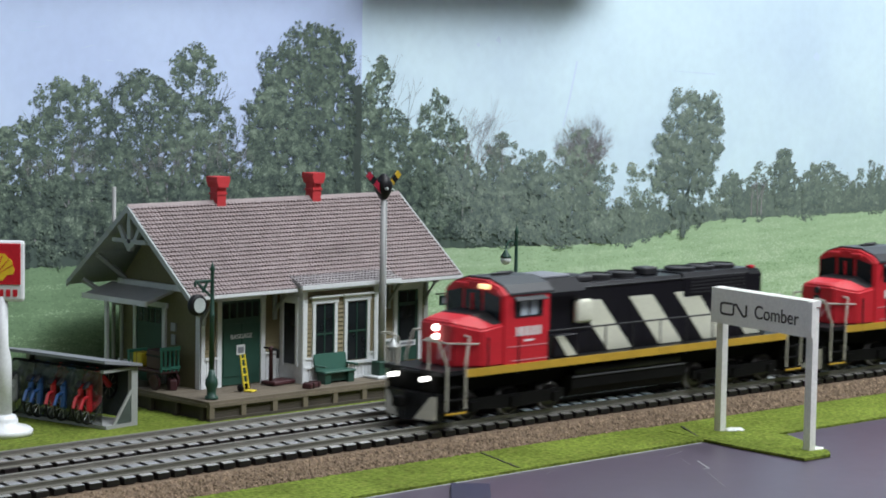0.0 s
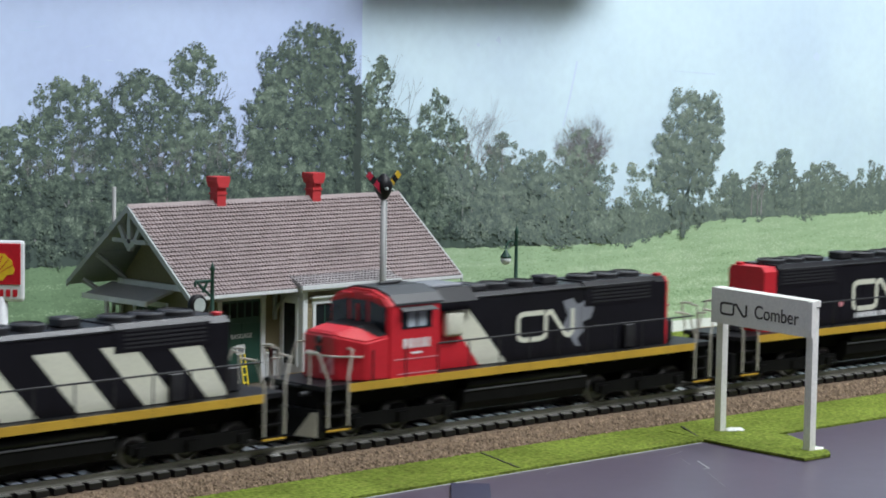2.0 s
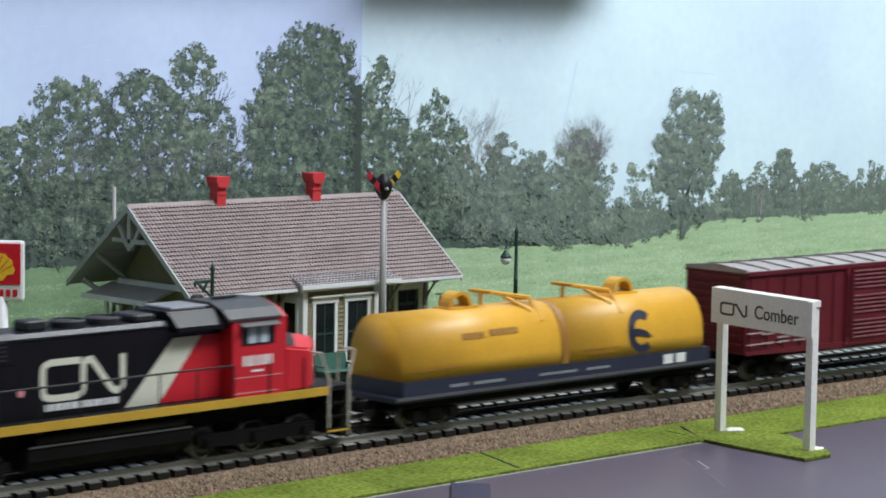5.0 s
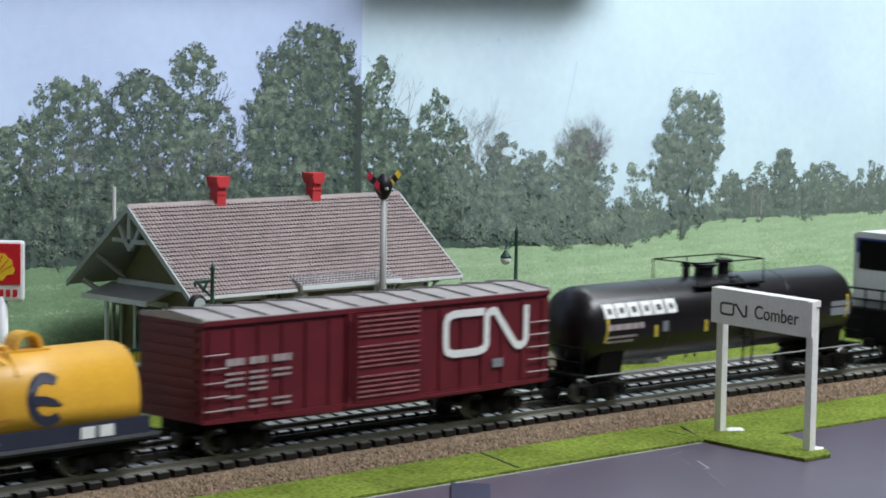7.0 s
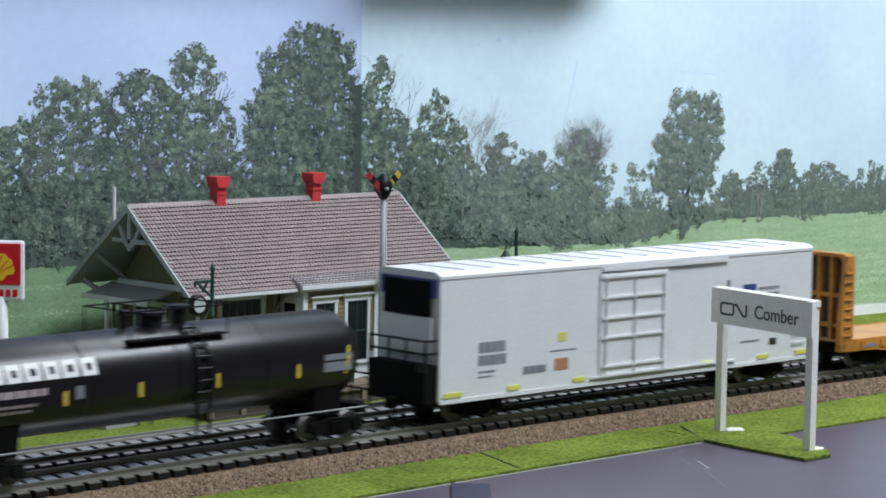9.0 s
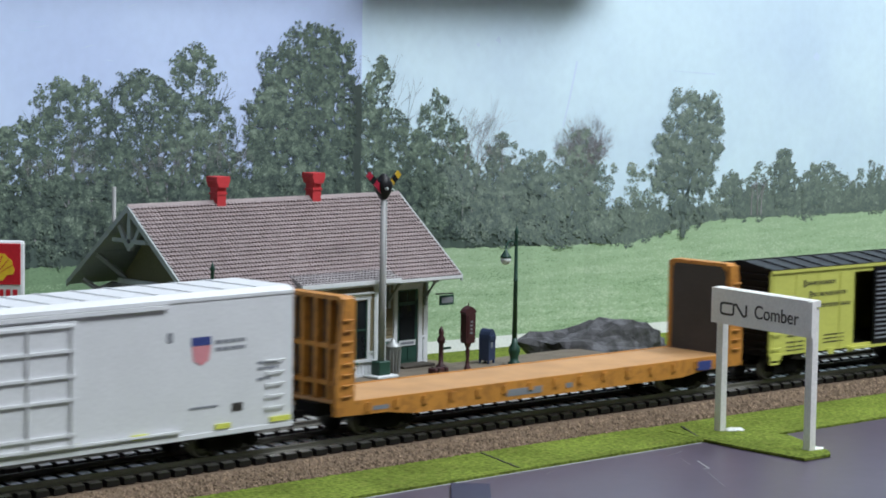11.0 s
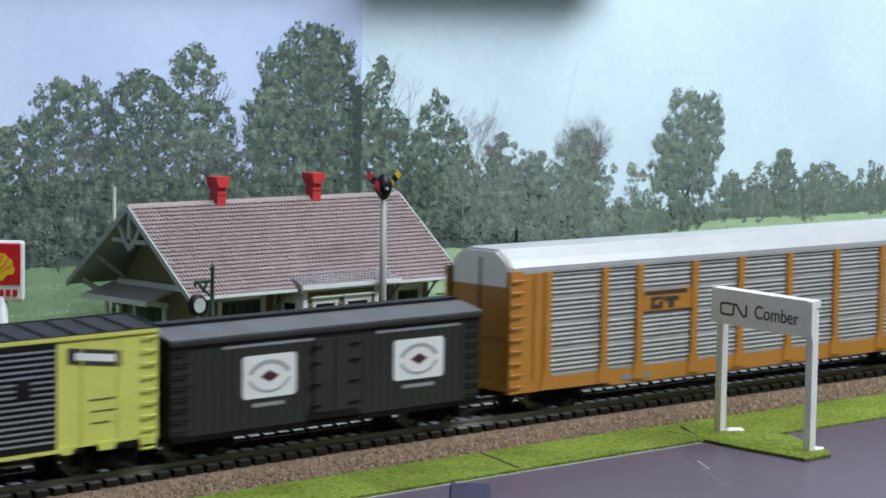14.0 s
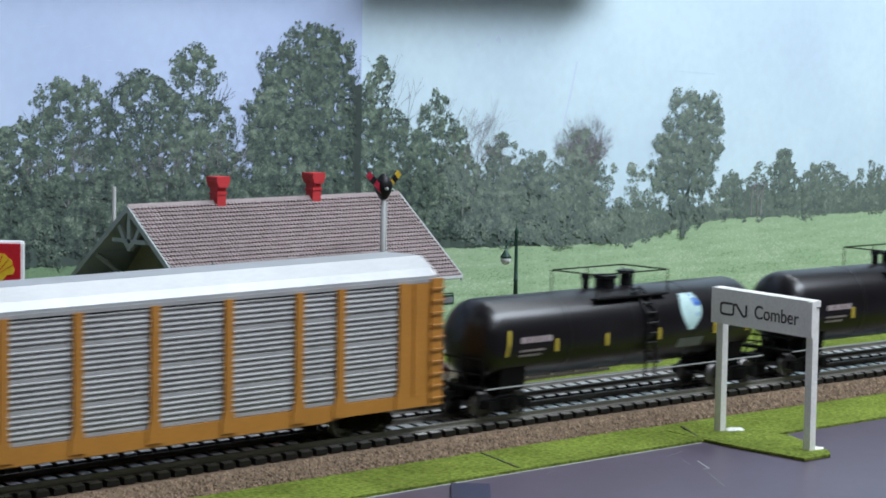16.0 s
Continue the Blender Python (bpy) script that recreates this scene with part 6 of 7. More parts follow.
def depot():
    t = thing("station_depot", "small gabled wooden depot with olive walls and white trim", "station building")
    xl, xr, yf, yb, ze = 49.5, 186.0, 130.0, 186.5, 40.0
    wall = part("wall", join(box(xl, xr, yf + 0.3, yf + 2, DECK_Z, ze), box(xl, xr, yb - 2, yb, DECK_Z, ze), box(xl + 0.3, xl + 2, yf + 2, yb - 2, DECK_Z, ze), box(xr - 2, xr, yf + 2, yb - 2, DECK_Z, ze)), "olive", t, "olive wooden walls")
    for a in (xl + 0.3, xr - 2):
        part("gable", prism([(yf, ze), (yb, ze), (158.2, 71)], a, a + 1.7), "olive", t, "olive gable boards")
    # front wall, baggage end
    for a, b in ((52, 58.6), (85.6, 95)):
        siding(t, a, b, yf + 0.3, 11.4, 38.6)
        wainscot(t, a, b, yf + 0.3)
    for a, b in ((140, 164), (182.2, 184.5)):
        siding(t, a, b, yf + 0.3, 11.4, 38.6)
        wainscot(t, a, b, yf + 0.3)
    part("frieze", box(xl, xr, yf - 0.8, yf + 0.3, 38.6, 40.4), "trim", t)
    for x in (xl, xr - 2.2):
        part("corner_board", box(x - 0.3, x + 2.4, yf - 0.7, yf + 0.4, DECK_Z, 39), "trim", t, "white corner board")
    part("corner_board", box(xl - 0.5, xl + 0.3, yf - 0.7, yf + 2.2, DECK_Z, 39), "trim", t, "white corner board")
    door = part("baggage_door", box(61, 83.4, yf - 0.2, yf + 0.4, DECK_Z + 0.4, 35.2), "green", t, "dark green baggage door")
    for k in range(5):
        part("pane", box(62.2 + 4.25 * k, 65.4 + 4.25 * k, yf - 0.35, yf - 0.2, 27.5, 34), "glass", door, "small dark pane")
    part("panel", box(62.5, 71.6, yf - 0.5, yf - 0.2, 2, 25), "green", door)
    part("panel", box(72.8, 82, yf - 0.5, yf - 0.2, 2, 25), "green", door)
    part("notice", box(69.6, 74.4, yf - 0.75, yf - 0.5, 11.2, 15.6), "trim", door, "small white notice")
    part("notice_print", box(70.4, 73.6, yf - 0.85, yf - 0.75, 12, 14.6), "map_grey", door)
    cu = bpy.data.curves.new("door_lettering", "FONT")
    cu.body, cu.size, cu.align_x, cu.extrude = "BAGGAGE", 2.7 * MM, "CENTER", 0.05 * MM
    cu.materials.append(M["lettering"])
    tx = new("door_lettering", cu)
    tx.parent = door
    tx.matrix_basis = pose(72.4 * MM, (yf - 0.62) * MM, 18.4 * MM, 90, 0, 0)
    for a, b in ((58.6, 61), (83.4, 85.8)):
        part("door_frame", box(a, b, yf - 1.0, yf + 0.4, DECK_Z, 36), "trim", t, "white door frame")
    part("door_lintel", box(58.2, 86.2, yf - 1.0, yf + 0.4, 35.2, 37.8), "trim", t)
    part("door_cornice", prism([(yf - 2.6, 39.2), (yf - 2.6, 38.5), (yf - 1, 37.7), (yf, 37.7), (yf, 39.2)], 56.6, 87.8), "trim", t)
    # waiting room door
    d2 = part("passenger_door", box(166.2, 179.8, yf - 0.2, yf + 0.4, DECK_Z + 0.6, 33.4), "green", t, "dark green passenger door")
    part("pane", box(168, 178, yf - 0.5, yf - 0.2, 10, 26), "glass", d2, "dark door glass")
    part("pane", box(168, 172.6, yf - 0.5, yf - 0.2, 27.6, 32.6), "glass", d2)
    part("pane", box(173.4, 178, yf - 0.5, yf - 0.2, 27.6, 32.6), "glass", d2)
    part("panel", box(168, 172.5, yf - 0.55, yf - 0.2, 0.5, 6.5), "green", d2)
    part("panel", box(173.5, 178, yf - 0.55, yf - 0.2, 0.5, 6.5), "green", d2)
    part("door_sign", box(167.6, 178.2, yf - 0.8, yf - 0.5, 7.2, 9.6), "trim", d2, "small white door sign")
    part("door_sign_print", box(168.6, 177.2, yf - 0.9, yf - 0.8, 7.8, 9.0), "map_grey", d2)
    for a, b in ((164, 166.2), (179.8, 182.2)):
        part("door_frame", box(a, b, yf - 1.0, yf + 0.4, DECK_Z, 34.2), "trim", t, "white door frame")
    part("door_lintel", box(163.6, 182.6, yf - 1.0, yf + 0.4, 33.4, 36), "trim", t)
    part("door_cornice", prism([(yf - 2.4, 37.2), (yf - 2.4, 36.6), (yf - 1, 36), (yf, 36), (yf, 37.2)], 162.4, 183.8), "trim", t)
    part("door_step", rbox(163, 183.5, yf - 9, yf + 0.1, DECK_Z, DECK_Z + 1.2, 0.3, 1), "plank_side", t, "low dark door step")
    # bay
    yb0 = 115.0
    part("bay_wall", join(box(95.3, 139.6, yb0 + 0.3, yb0 + 1.5, DECK_Z, ze), box(95.3, 96.5, yb0 + 1.5, yf, DECK_Z, ze), box(138.4, 139.6, yb0 + 1.5, yf, DECK_Z, ze)), "clapboard", t)
    for a, b in ((97.4, 100.4), (115.8, 119.2), (135.4, 138)):
        siding(t, a, b, yb0 + 0.3, 8.6, 37.6)
    wainscot(t, 95.6, 139.4, yb0 + 0.3, DECK_Z, 4.2)
    for a, b in ((96, 100.3), (115.4, 119.4), (135.2, 139)):
        part("wainscot", box(a, b, yb0 - 0.35, yb0 + 0.3, 5.2, 8.4), "trim", t)
        part("wainscot_rail", box(a, b, yb0 - 0.9, yb0 + 0.3, 8.4, 9.2), "trim", t)
    for a in (94.9, 137.6):
        part("corner_board", box(a, a + 2.4, yb0 - 0.7, yb0 + 0.3, DECK_Z, 39.4), "trim", t, "white corner board")
    window(t, 102.3, 113.6, 6.2, 32.2, yb0 + 0.2)
    window(t, 121.3, 133.4, 6.2, 32.2, yb0 + 0.2)
    part("bay_side", box(94.7, 95.3, yb0 - 0.3, yf, DECK_Z, 39.4), "trim", t, "white bay side")
    part("bay_side_window", box(94.3, 94.75, 118.6, 126.4, 6.2, 33), "glass", t, "narrow dark bay window")
    for a, b in ((117.4, 118.6), (126.4, 127.6)):
        part("bay_side_frame", box(93.9, 94.8, a, b, 5.4, 34.4), "trim", t)
    part("bay_side_head", box(93.7, 94.8, 116.8, 128.2, 33.2, 36), "trim", t)
    part("bay_cornice", box(92.6, 150, 112.6, 115.4, 38.6, 40.6), "trim", t, "white bay cornice")
    part("bay_roof", prism([(111.8, 40.4), (111.8, 41.2), (128, 47.2), (128, 40.6)], 91.6, 151), "awning", t, "grey bay roof")
    shingles(91.6, 151, 111.6, 41.3, 127.6, 47.4, 8, 1.95, "bay_shingle", t, "grey shingles of the bay roof")
    part("bay_gutter", box(91.4, 151.2, 110.8, 111.9, 39.8, 41.6), "trim", t, "white gutter")
    # main roof
    part("roof_deck", prism([(115.4, 39.9), (158.2, 75.2), (201, 39.9), (201, 38.4), (158.2, 73.4), (115.4, 38.4)], 32.6, 193.2), "grey_trim", t, "grey roof boards")
    shingles(32.2, 193.6, 115.0, 40.2, 158.2, 75.8, 23, 1.95, "shingle", t, "brown-mauve roof shingles")
    part("rear_slope", prism([(158.2, 75.3), (158.2, 76.2), (201.4, 40.6), (201.4, 39.6)], 32.2, 193.6), "shingle", t)
    part("ridge_cap", prism([(156.8, 75.0), (158.2, 76.8), (159.6, 75.0)], 32.0, 193.8), "shingle", t)
    part("gutter", box(32.2, 91.4, 114.2, 115.4, 38.9, 40.2), "trim", t, "white eaves gutter")
    part("gutter", box(151.2, 193.6, 114.2, 115.4, 38.9, 40.2), "trim", t, "white eaves gutter")
    for s in (-1, 1):
        ye = 158.2 + s * 43.4
        part("bargeboard", prism([(158.2, 76.2), (ye, 40.2), (ye, 37.6), (158.2, 73.2)], 31.4, 32.6), "grey_trim", t, "grey bargeboard")
        part("bargeboard", prism([(158.2, 76.2), (ye, 40.2), (ye, 37.6), (158.2, 73.2)], 193.2, 194.4), "grey_trim", t, "grey bargeboard")
        part("purlin_brace", rods([((49.5, 158.2 + s * 24, 42), (33.5, 158.2 + s * 24, 53.5)), ((33, 158.2 + s * 24, 54.6), (49.5, 158.2 + s * 24, 54.6))], 1.2, 4), "grey_trim", t)
        part("eave_brace", rods([((49.5, 158.2 + s * 28, 30), (35, 158.2 + s * 36, 41))], 1.2, 4), "grey_trim", t)
    part("gable_truss", join(box(32.7, 34.6, 157.0, 159.4, 56.5, 73.5), box(32.7, 34.4, 146.5, 170, 59.8, 61.6), prism([(157.6, 58.5), (150.6, 69), (149, 67.8), (156, 57.6)], 32.8, 34.3), prism([(158.8, 58.5), (165.8, 69), (167.4, 67.8), (160.4, 57.6)], 32.8, 34.3)), "grey_trim", t, "grey decorative gable truss")
    part("gable_beam", box(48.4, 49.8, yf, yb, 39.2, 41.6), "trim", t, "pale gable beam")
    # end wall towards the lawn
    part("end_door", box(49.0, 49.7, 155, 173.5, DECK_Z, 31), "green", t, "dark green end door")
    for k in range(4):
        part("end_pane", box(48.8, 49.05, 156.4 + 4.2 * k, 159.4 + 4.2 * k, 24, 30), "glass", t)
    for a, b in ((153, 155), (173.5, 175.5)):
        part("end_frame", box(48.6, 49.8, a, b, DECK_Z, 32.4), "trim", t, "white door frame")
    part("end_lintel", box(48.6, 49.8, 152, 176.5, 31, 33.2), "trim", t)
    part("end_base", box(48.7, 49.8, 175.5, yb, DECK_Z, 5.5), "trim", t)
    part("end_post", box(35, 36.4, 176.6, 178.2, DECK_Z, 34.2), "trim", t)
    part("awning", prism([(49.6, 39.6), (49.6, 38.4), (34, 33.6), (34, 35.2)], 147.5, 192, "y"), "awning", t, "sloping grey awning over the end door")
    part("awning_edge", box(33.2, 34.2, 147, 192.4, 33.2, 35.4), "trim", t)
    part("downpipe", rods([((48.2, 183, DECK_Z), (48.2, 183, 30)), ((48.2, 189, DECK_Z), (48.2, 189, 26))], 0.8), "zinc", t)
    part("wall_notice", join(box(49.0, 49.5, 146, 149.4, 21.5, 25), box(49.0, 49.5, 146.4, 149, 15.5, 20)), "grey_trim", t, "small pale notices")
    for x in (91.2, 160.5, 184.2):
        bracket(t, x, yf, 38.4)
    bracket(t, 51, yf, 38.4)
    for x in (82.4, 139.2):
        ch = part("chimney", join(box(x - 2.5, x + 2.5, 155.7, 160.7, 70, 82.6), box(x - 2.9, x + 2.9, 155.3, 161.1, 79.2, 80.0)), "brick_red", t, "painted red chimney")
        part("chimney_cap", prism([(x - 2.6, 82.4), (x - 3.8, 85.2), (x - 3.8, 87.2), (x + 3.8, 87.2), (x + 3.8, 85.2), (x + 2.6, 82.4)], 154.4, 162.0, "y"), "brick_red", ch)
    sign = part("hanging_sign", box(187.2, 196, 122.2, 123, 25.6, 30.2), "green", t, "small dark hanging sign")
    part("sign_face", box(188, 195.2, 122.0, 122.2, 26.6, 29.2), "map_grey", sign)
    part("sign_arm", rods([((186, 124, 30.8), (196, 122.6, 30.8))], 0.35), "black", sign)


M["bay_shingle"] = mat("grey_shingle", (0.36, 0.33, 0.33), 0.6, vary=0.1)
island_vary(M["bay_shingle"], 0.16)


# ---- things round the depot ----
def shrink(t, k):
    """Rebuilds a thing's parts at a smaller size."""
    for o in t.children:
        o.data.transform(Matrix.Diagonal((k, k, 1, 1)))


def lamp_post(x, y, h, clock, label):
    t = thing("street_lamp", label, "street lamp", x, y, DECK_Z)
    part("base", lathe([(2.9, 0), (2.9, 1.2), (2.0, 1.8), (2.0, 4), (2.8, 6.4), (2.6, 8.4), (1.5, 10), (1.2, 13)], 14), "green", t, "", True)
    part("shaft", lathe([(1.25, 12), (0.95, h * 0.6), (1.3, h * 0.6 + 0.6), (0.9, h * 0.6 + 1.2), (0.8, h - 4), (1.3, h - 3.2), (0.5, h - 1.5), (0.15, h)], 12), "green", t, "", True)
    if clock:
        part("arm", rods([((0, 0, h * 0.86), (-7.5, 2, h * 0.86)), ((-7.5, 2, h * 0.86), (-7.5, 2, h * 0.82)), ((0, 0, h * 0.74), (-5, 1.3, h * 0.82)), ((-5, 1.3, h * 0.82), (-7, 1.9, h * 0.86)), ((-2, 0.5, h * 0.86), (-4.4, 1.1, h * 0.78))], 0.6), "green", t)
        part("clock_case", lathe([(0.1, -1.4), (4.2, -1.4), (4.6, -0.8), (4.6, 0.8), (4.2, 1.4), (0.1, 1.4)], 20, "y", (-6.6, 1.7, h * 0.69)), "black", t, "round black clock case", True)
        part("clock_face", lathe([(0.1, -1.75), (3.1, -1.75), (3.1, -1.5), (0.1, -1.5)], 20, "y", (-6.6, 1.7, h * 0.69)), "clock", t, "pale clock face")
    else:
        pts = [(-0.4 - 6.6 * (1 - math.cos(a)) / 2, 0.0, h * 0.84 + 3.6 * math.sin(a)) for a in [math.pi * k / 8 for k in range(9)]]
        part("arm", rods(list(zip(pts, pts[1:])), 0.5), "green", t, "curved lamp arm")
        part("shade", lathe([(0.4, h * 0.84), (1.0, h * 0.84 - 1.4), (2.4, h * 0.84 - 3.4), (2.6, h * 0.84 - 4.2), (0.1, h * 0.84 - 4.2)], 14, "z", (-7.0, 0, 0)), "green", t, "", True)
        part("globe", lathe([(2.3, h * 0.84 - 4.2), (2.5, h * 0.84 - 5.4), (1.8, h * 0.84 - 7), (0.1, h * 0.84 - 7.6)], 14, "z", (-7.0, 0, 0)), "globe", t, "pale lamp globe", True)
    return t


def bench(x, y, rz, label):
    t = thing("bench", label, "bench", x, y, DECK_Z, rz)
    part("seat", rbox(-9.5, 9.5, -3.2, 3.2, 4.6, 5.6, 0.3, 1), "bench_green", t)
    part("backrest", prism([(2.6, 5.4), (4.4, 12.6), (5.2, 12.6), (3.6, 5.4)], -9.5, 9.5), "bench_green", t)
    for s in (-1, 1):
        part("leg", box(s * 8.6, s * 5.2, -2.6, 2.8, 0, 4.6), "green", t)
        part("armrest", rbox(s * 8.6, s * 10.2, -3.8, 3.6, 7.4, 8.2, 0.2, 1), "bench_green", t)
    part("stretcher", box(-5.2, 5.2, -1, 1, 1, 4), "green", t)


def hand_truck(x, y):
    t = thing("hand_truck", "small yellow hand truck standing on the platform", "hand truck", x, y, DECK_Z, 20)
    for s in (-1, 1):
        part("rail", rods([((s * 1.7, 1.8, 16), (s * 2.0, -0.4, 1.2))], 0.45), "hand_yellow", t)
        part("wheel", lathe([(0.1, -0.6), (1.5, -0.6), (1.7, 0), (1.5, 0.6), (0.1, 0.6)], 14, "x", (s * 2.6, 1.0, 1.7)), "black", t, "small dark wheel", True)
    for k in range(4):
        part("slat", box(-1.9, 1.9, -0.2 + 0.45 * k, 0.3 + 0.45 * k, 3.4 + 3.4 * k, 4.1 + 3.4 * k), "hand_yellow", t)
    part("toe_plate", rbox(-2.2, 2.2, -4.4, -0.2, 0.2, 0.8, 0.15, 1), "hand_yellow", t)


def platform_scale(x, y):
    t = thing("platform_scale", "burgundy platform scale with an upright post", "scale", x, y, DECK_Z, 8)
    part("plate", rbox(-4.5, 9.5, -4.2, 4.2, 0.3, 2.0, 0.4, 1), "burgundy", t)
    part("column", lathe([(1.0, 1.5), (0.8, 15), (1.2, 16), (0.6, 17), (0.1, 17.4)], 10, "z", (-2.5, 0, 0)), "burgundy", t, "", True)
    part("beam", join(rods([((-2.5, -4.5, 16), (-2.5, 4.0, 16.4))], 0.5), rods([((-2.5, -4, 16), (-2.5, -4, 12.4))], 0.7)), "black", t)


def suitcase(x, y, rz, label):
    t = thing("suitcase", label, "suitcase", x, y, DECK_Z, rz)
    part("body", rbox(-5, 5, -2.2, 2.2, 0, 2.4, 0.6, 2), "burgundy", t)
    part("strap", box(-2.6, -2.0, -2.4, 2.4, 0.05, 2.55), "black", t)
    part("strap", box(2.0, 2.6, -2.4, 2.4, 0.05, 2.55), "black", t)


def trash_can(x, y):
    t = thing("trash_can", "grey ribbed zinc can with a conical lid", "trash can", x, y, DECK_Z)
    part("can", lathe([(3.0, 0), (3.6, 11), (3.8, 11.2), (3.8, 12)], 18), "zinc", t, "", True)
    part("lid", lathe([(4.2, 12), (4.0, 12.6), (1.2, 14.6), (0.8, 15.6), (0.1, 15.8)], 18), "zinc", t, "", True)
    for k in range(14):
        a = 2 * math.pi * k / 14
        part("rib", rods([((3.15 * math.cos(a), 3.15 * math.sin(a), 0.6), (3.7 * math.cos(a), 3.7 * math.sin(a), 11))], 0.25, 4), "zinc", t)


def semaphore(x, y):
    t = thing("semaphore_signal", "tall grey order signal with red and yellow blades", "signal", x, y, DECK_Z)
    part("plinth", rbox(-6.5, 6.5, -5, 5, 0, 1.3, 0.3, 1), "trim", t, "white painted plinth")
    part("relay_box", rbox(-3.4, 3.4, -2.8, 2.8, 1.3, 7.5, 0.3, 1), "green", t, "dark green base box")
    part("mast", lathe([(1.4, 7), (1.15, 82)], 14), "grey_pole", t, "grey tubular mast", True)
    part("ladder_rod", rods([((1.6, -0.8, 6), (1.4, -0.6, 80))], 0.3), "trim", t)
    part("lamp_head", lathe([(0.1, 80), (1.6, 80.4), (3.8, 84), (4.2, 87), (2.6, 90), (1.2, 91.4), (0.1, 91.8)], 16), "black", t, "rounded black lamp head", True)
    for s in (-1, 1):
        c = Matrix.Rotation(radians(s * 48), 4, "Y")
        b = box(-1.35, 1.35, -0.5, 0.5, 1, 12.5)
        bmesh.ops.transform(b, matrix=Matrix.Translation((s * 1.2 * MM, 1.0 * MM * s, 83.4 * MM)) @ c, verts=b.verts[:])
        blade = part("blade", b, "gold" if s > 0 else "blade_red", t, "yellow signal blade" if s > 0 else "dark red signal blade")
        b = box(-1.45, 1.45, -0.6, 0.6, 7.2, 9.8)
        bmesh.ops.transform(b, matrix=Matrix.Translation((s * 1.2 * MM, 1.0 * MM * s, 83.4 * MM)) @ c, verts=b.verts[:])
        part("blade_band", b, "black", blade)
    for a, b2 in ((-1.6, 85.2), (2.2, 84.4)):
        part("lens", lathe([(0.1, -4.6), (0.5, -4.6), (0.65, -4.2), (0.65, -2.5), (0.1, -2.5)], 10, "y", (a, 0, b2)), "clock", t, "pale signal lens")


def post_box(x, y):
    t = thing("mailbox", "dark blue mailbox with a rounded top", "mailbox", x, y, DECK_Z, 10)
    prof = [(-4, 1.6), (-4, 12)] + [(-4 * math.cos(a), 12 + 4.4 * math.sin(a)) for a in [math.pi * k / 8 for k in range(1, 8)]] + [(4, 12), (4, 1.6)]
    part("body", prism(prof, -4.2, 4.2, "y"), "mail_blue", t)
    part("chute", box(-3.4, 3.4, -5.0, -4.1, 11.2, 13.4), "mail_blue", t)
    part("plate", box(-2.0, 0.6, -4.5, -4.15, 7.6, 10), "map_grey", t, "pale worn plate")
    for a in (-3.2, 3.2):
        for b in (-3.4, 3.4):
            part("foot", box(a - 0.6, a + 0.6, b - 0.6, b + 0.6, 0, 1.6), "mail_blue", t)
    shrink(t, 0.68)


def call_box(x, y):
    t = thing("call_box", "burgundy cast-iron call box on a turned pedestal", "call box", x, y, DECK_Z)
    part("pedestal", lathe([(2.6, 0), (2.6, 1), (1.6, 2), (1.1, 5), (1.6, 9), (1.2, 10), (2.4, 12), (2.8, 12.8)], 14), "burgundy", t, "", True)
    part("case", join(prism([(-4, 12.6), (-4.6, 14), (-4.6, 26), (-5.6, 27), (-3.6, 28.4), (0, 29.6), (3.6, 28.4), (5.6, 27), (4.6, 26), (4.6, 14), (4, 12.6)], -2.8, 2.8, "y"), box(-0.3, 0.3, -0.3, 0.3, 29.4, 31)), "burgundy", t)
    part("door", prism([(-3.2, 15), (-3.2, 25.4), (0, 27), (3.2, 25.4), (3.2, 15)], -3.3, -2.8, "y"), "burgundy", t)
    part("door_mark", join(*[box(-1.2 + 0.4 * (k % 2), 1.2, -3.5, -3.3, 17 + 1.7 * k, 17.8 + 1.7 * k) for k in range(4)]), "map_grey", t)
    shrink(t, 0.66)


def hydrant(x, y):
    t = thing("bollard", "slim burgundy cast-iron bollard on the platform", "bollard", x, y, DECK_Z)
    part("post", lathe([(2.4, 0), (2.4, 0.8), (1.2, 1.6), (1.1, 11), (1.9, 12), (1.9, 13.5), (1.0, 15), (1.4, 16.2), (0.9, 18), (0.1, 19.2)], 14), "burgundy", t, "", True)
    part("bracket", box(0.8, 6, -0.6, 0.6, 8.2, 9.2), "green", t)


def rock(x, y):
    bm = bmesh.new()
    bmesh.ops.create_icosphere(bm, subdivisions=4, radius=1)
    for v in bm.verts:
        d = v.co.normalized()
        r = 1 + 0.34 * noise.noise(d * 1.7 + Vector((3, 1, 0))) + 0.14 * noise.noise(d * 5)
        v.co = Vector((d.x * 34 * r * (1.0 if d.x > 0 else 1.35), d.y * 13 * r, max(0, d.z + 0.15) * 17.5 * r)) * MM
    o = solid("rock", bm, "rock", "dark grey rough plaster rock on the lawn", "rock")
    o.matrix_world = pose(x * MM, y * MM, (GROUND - 0.3) * MM, 0, 0, -20)


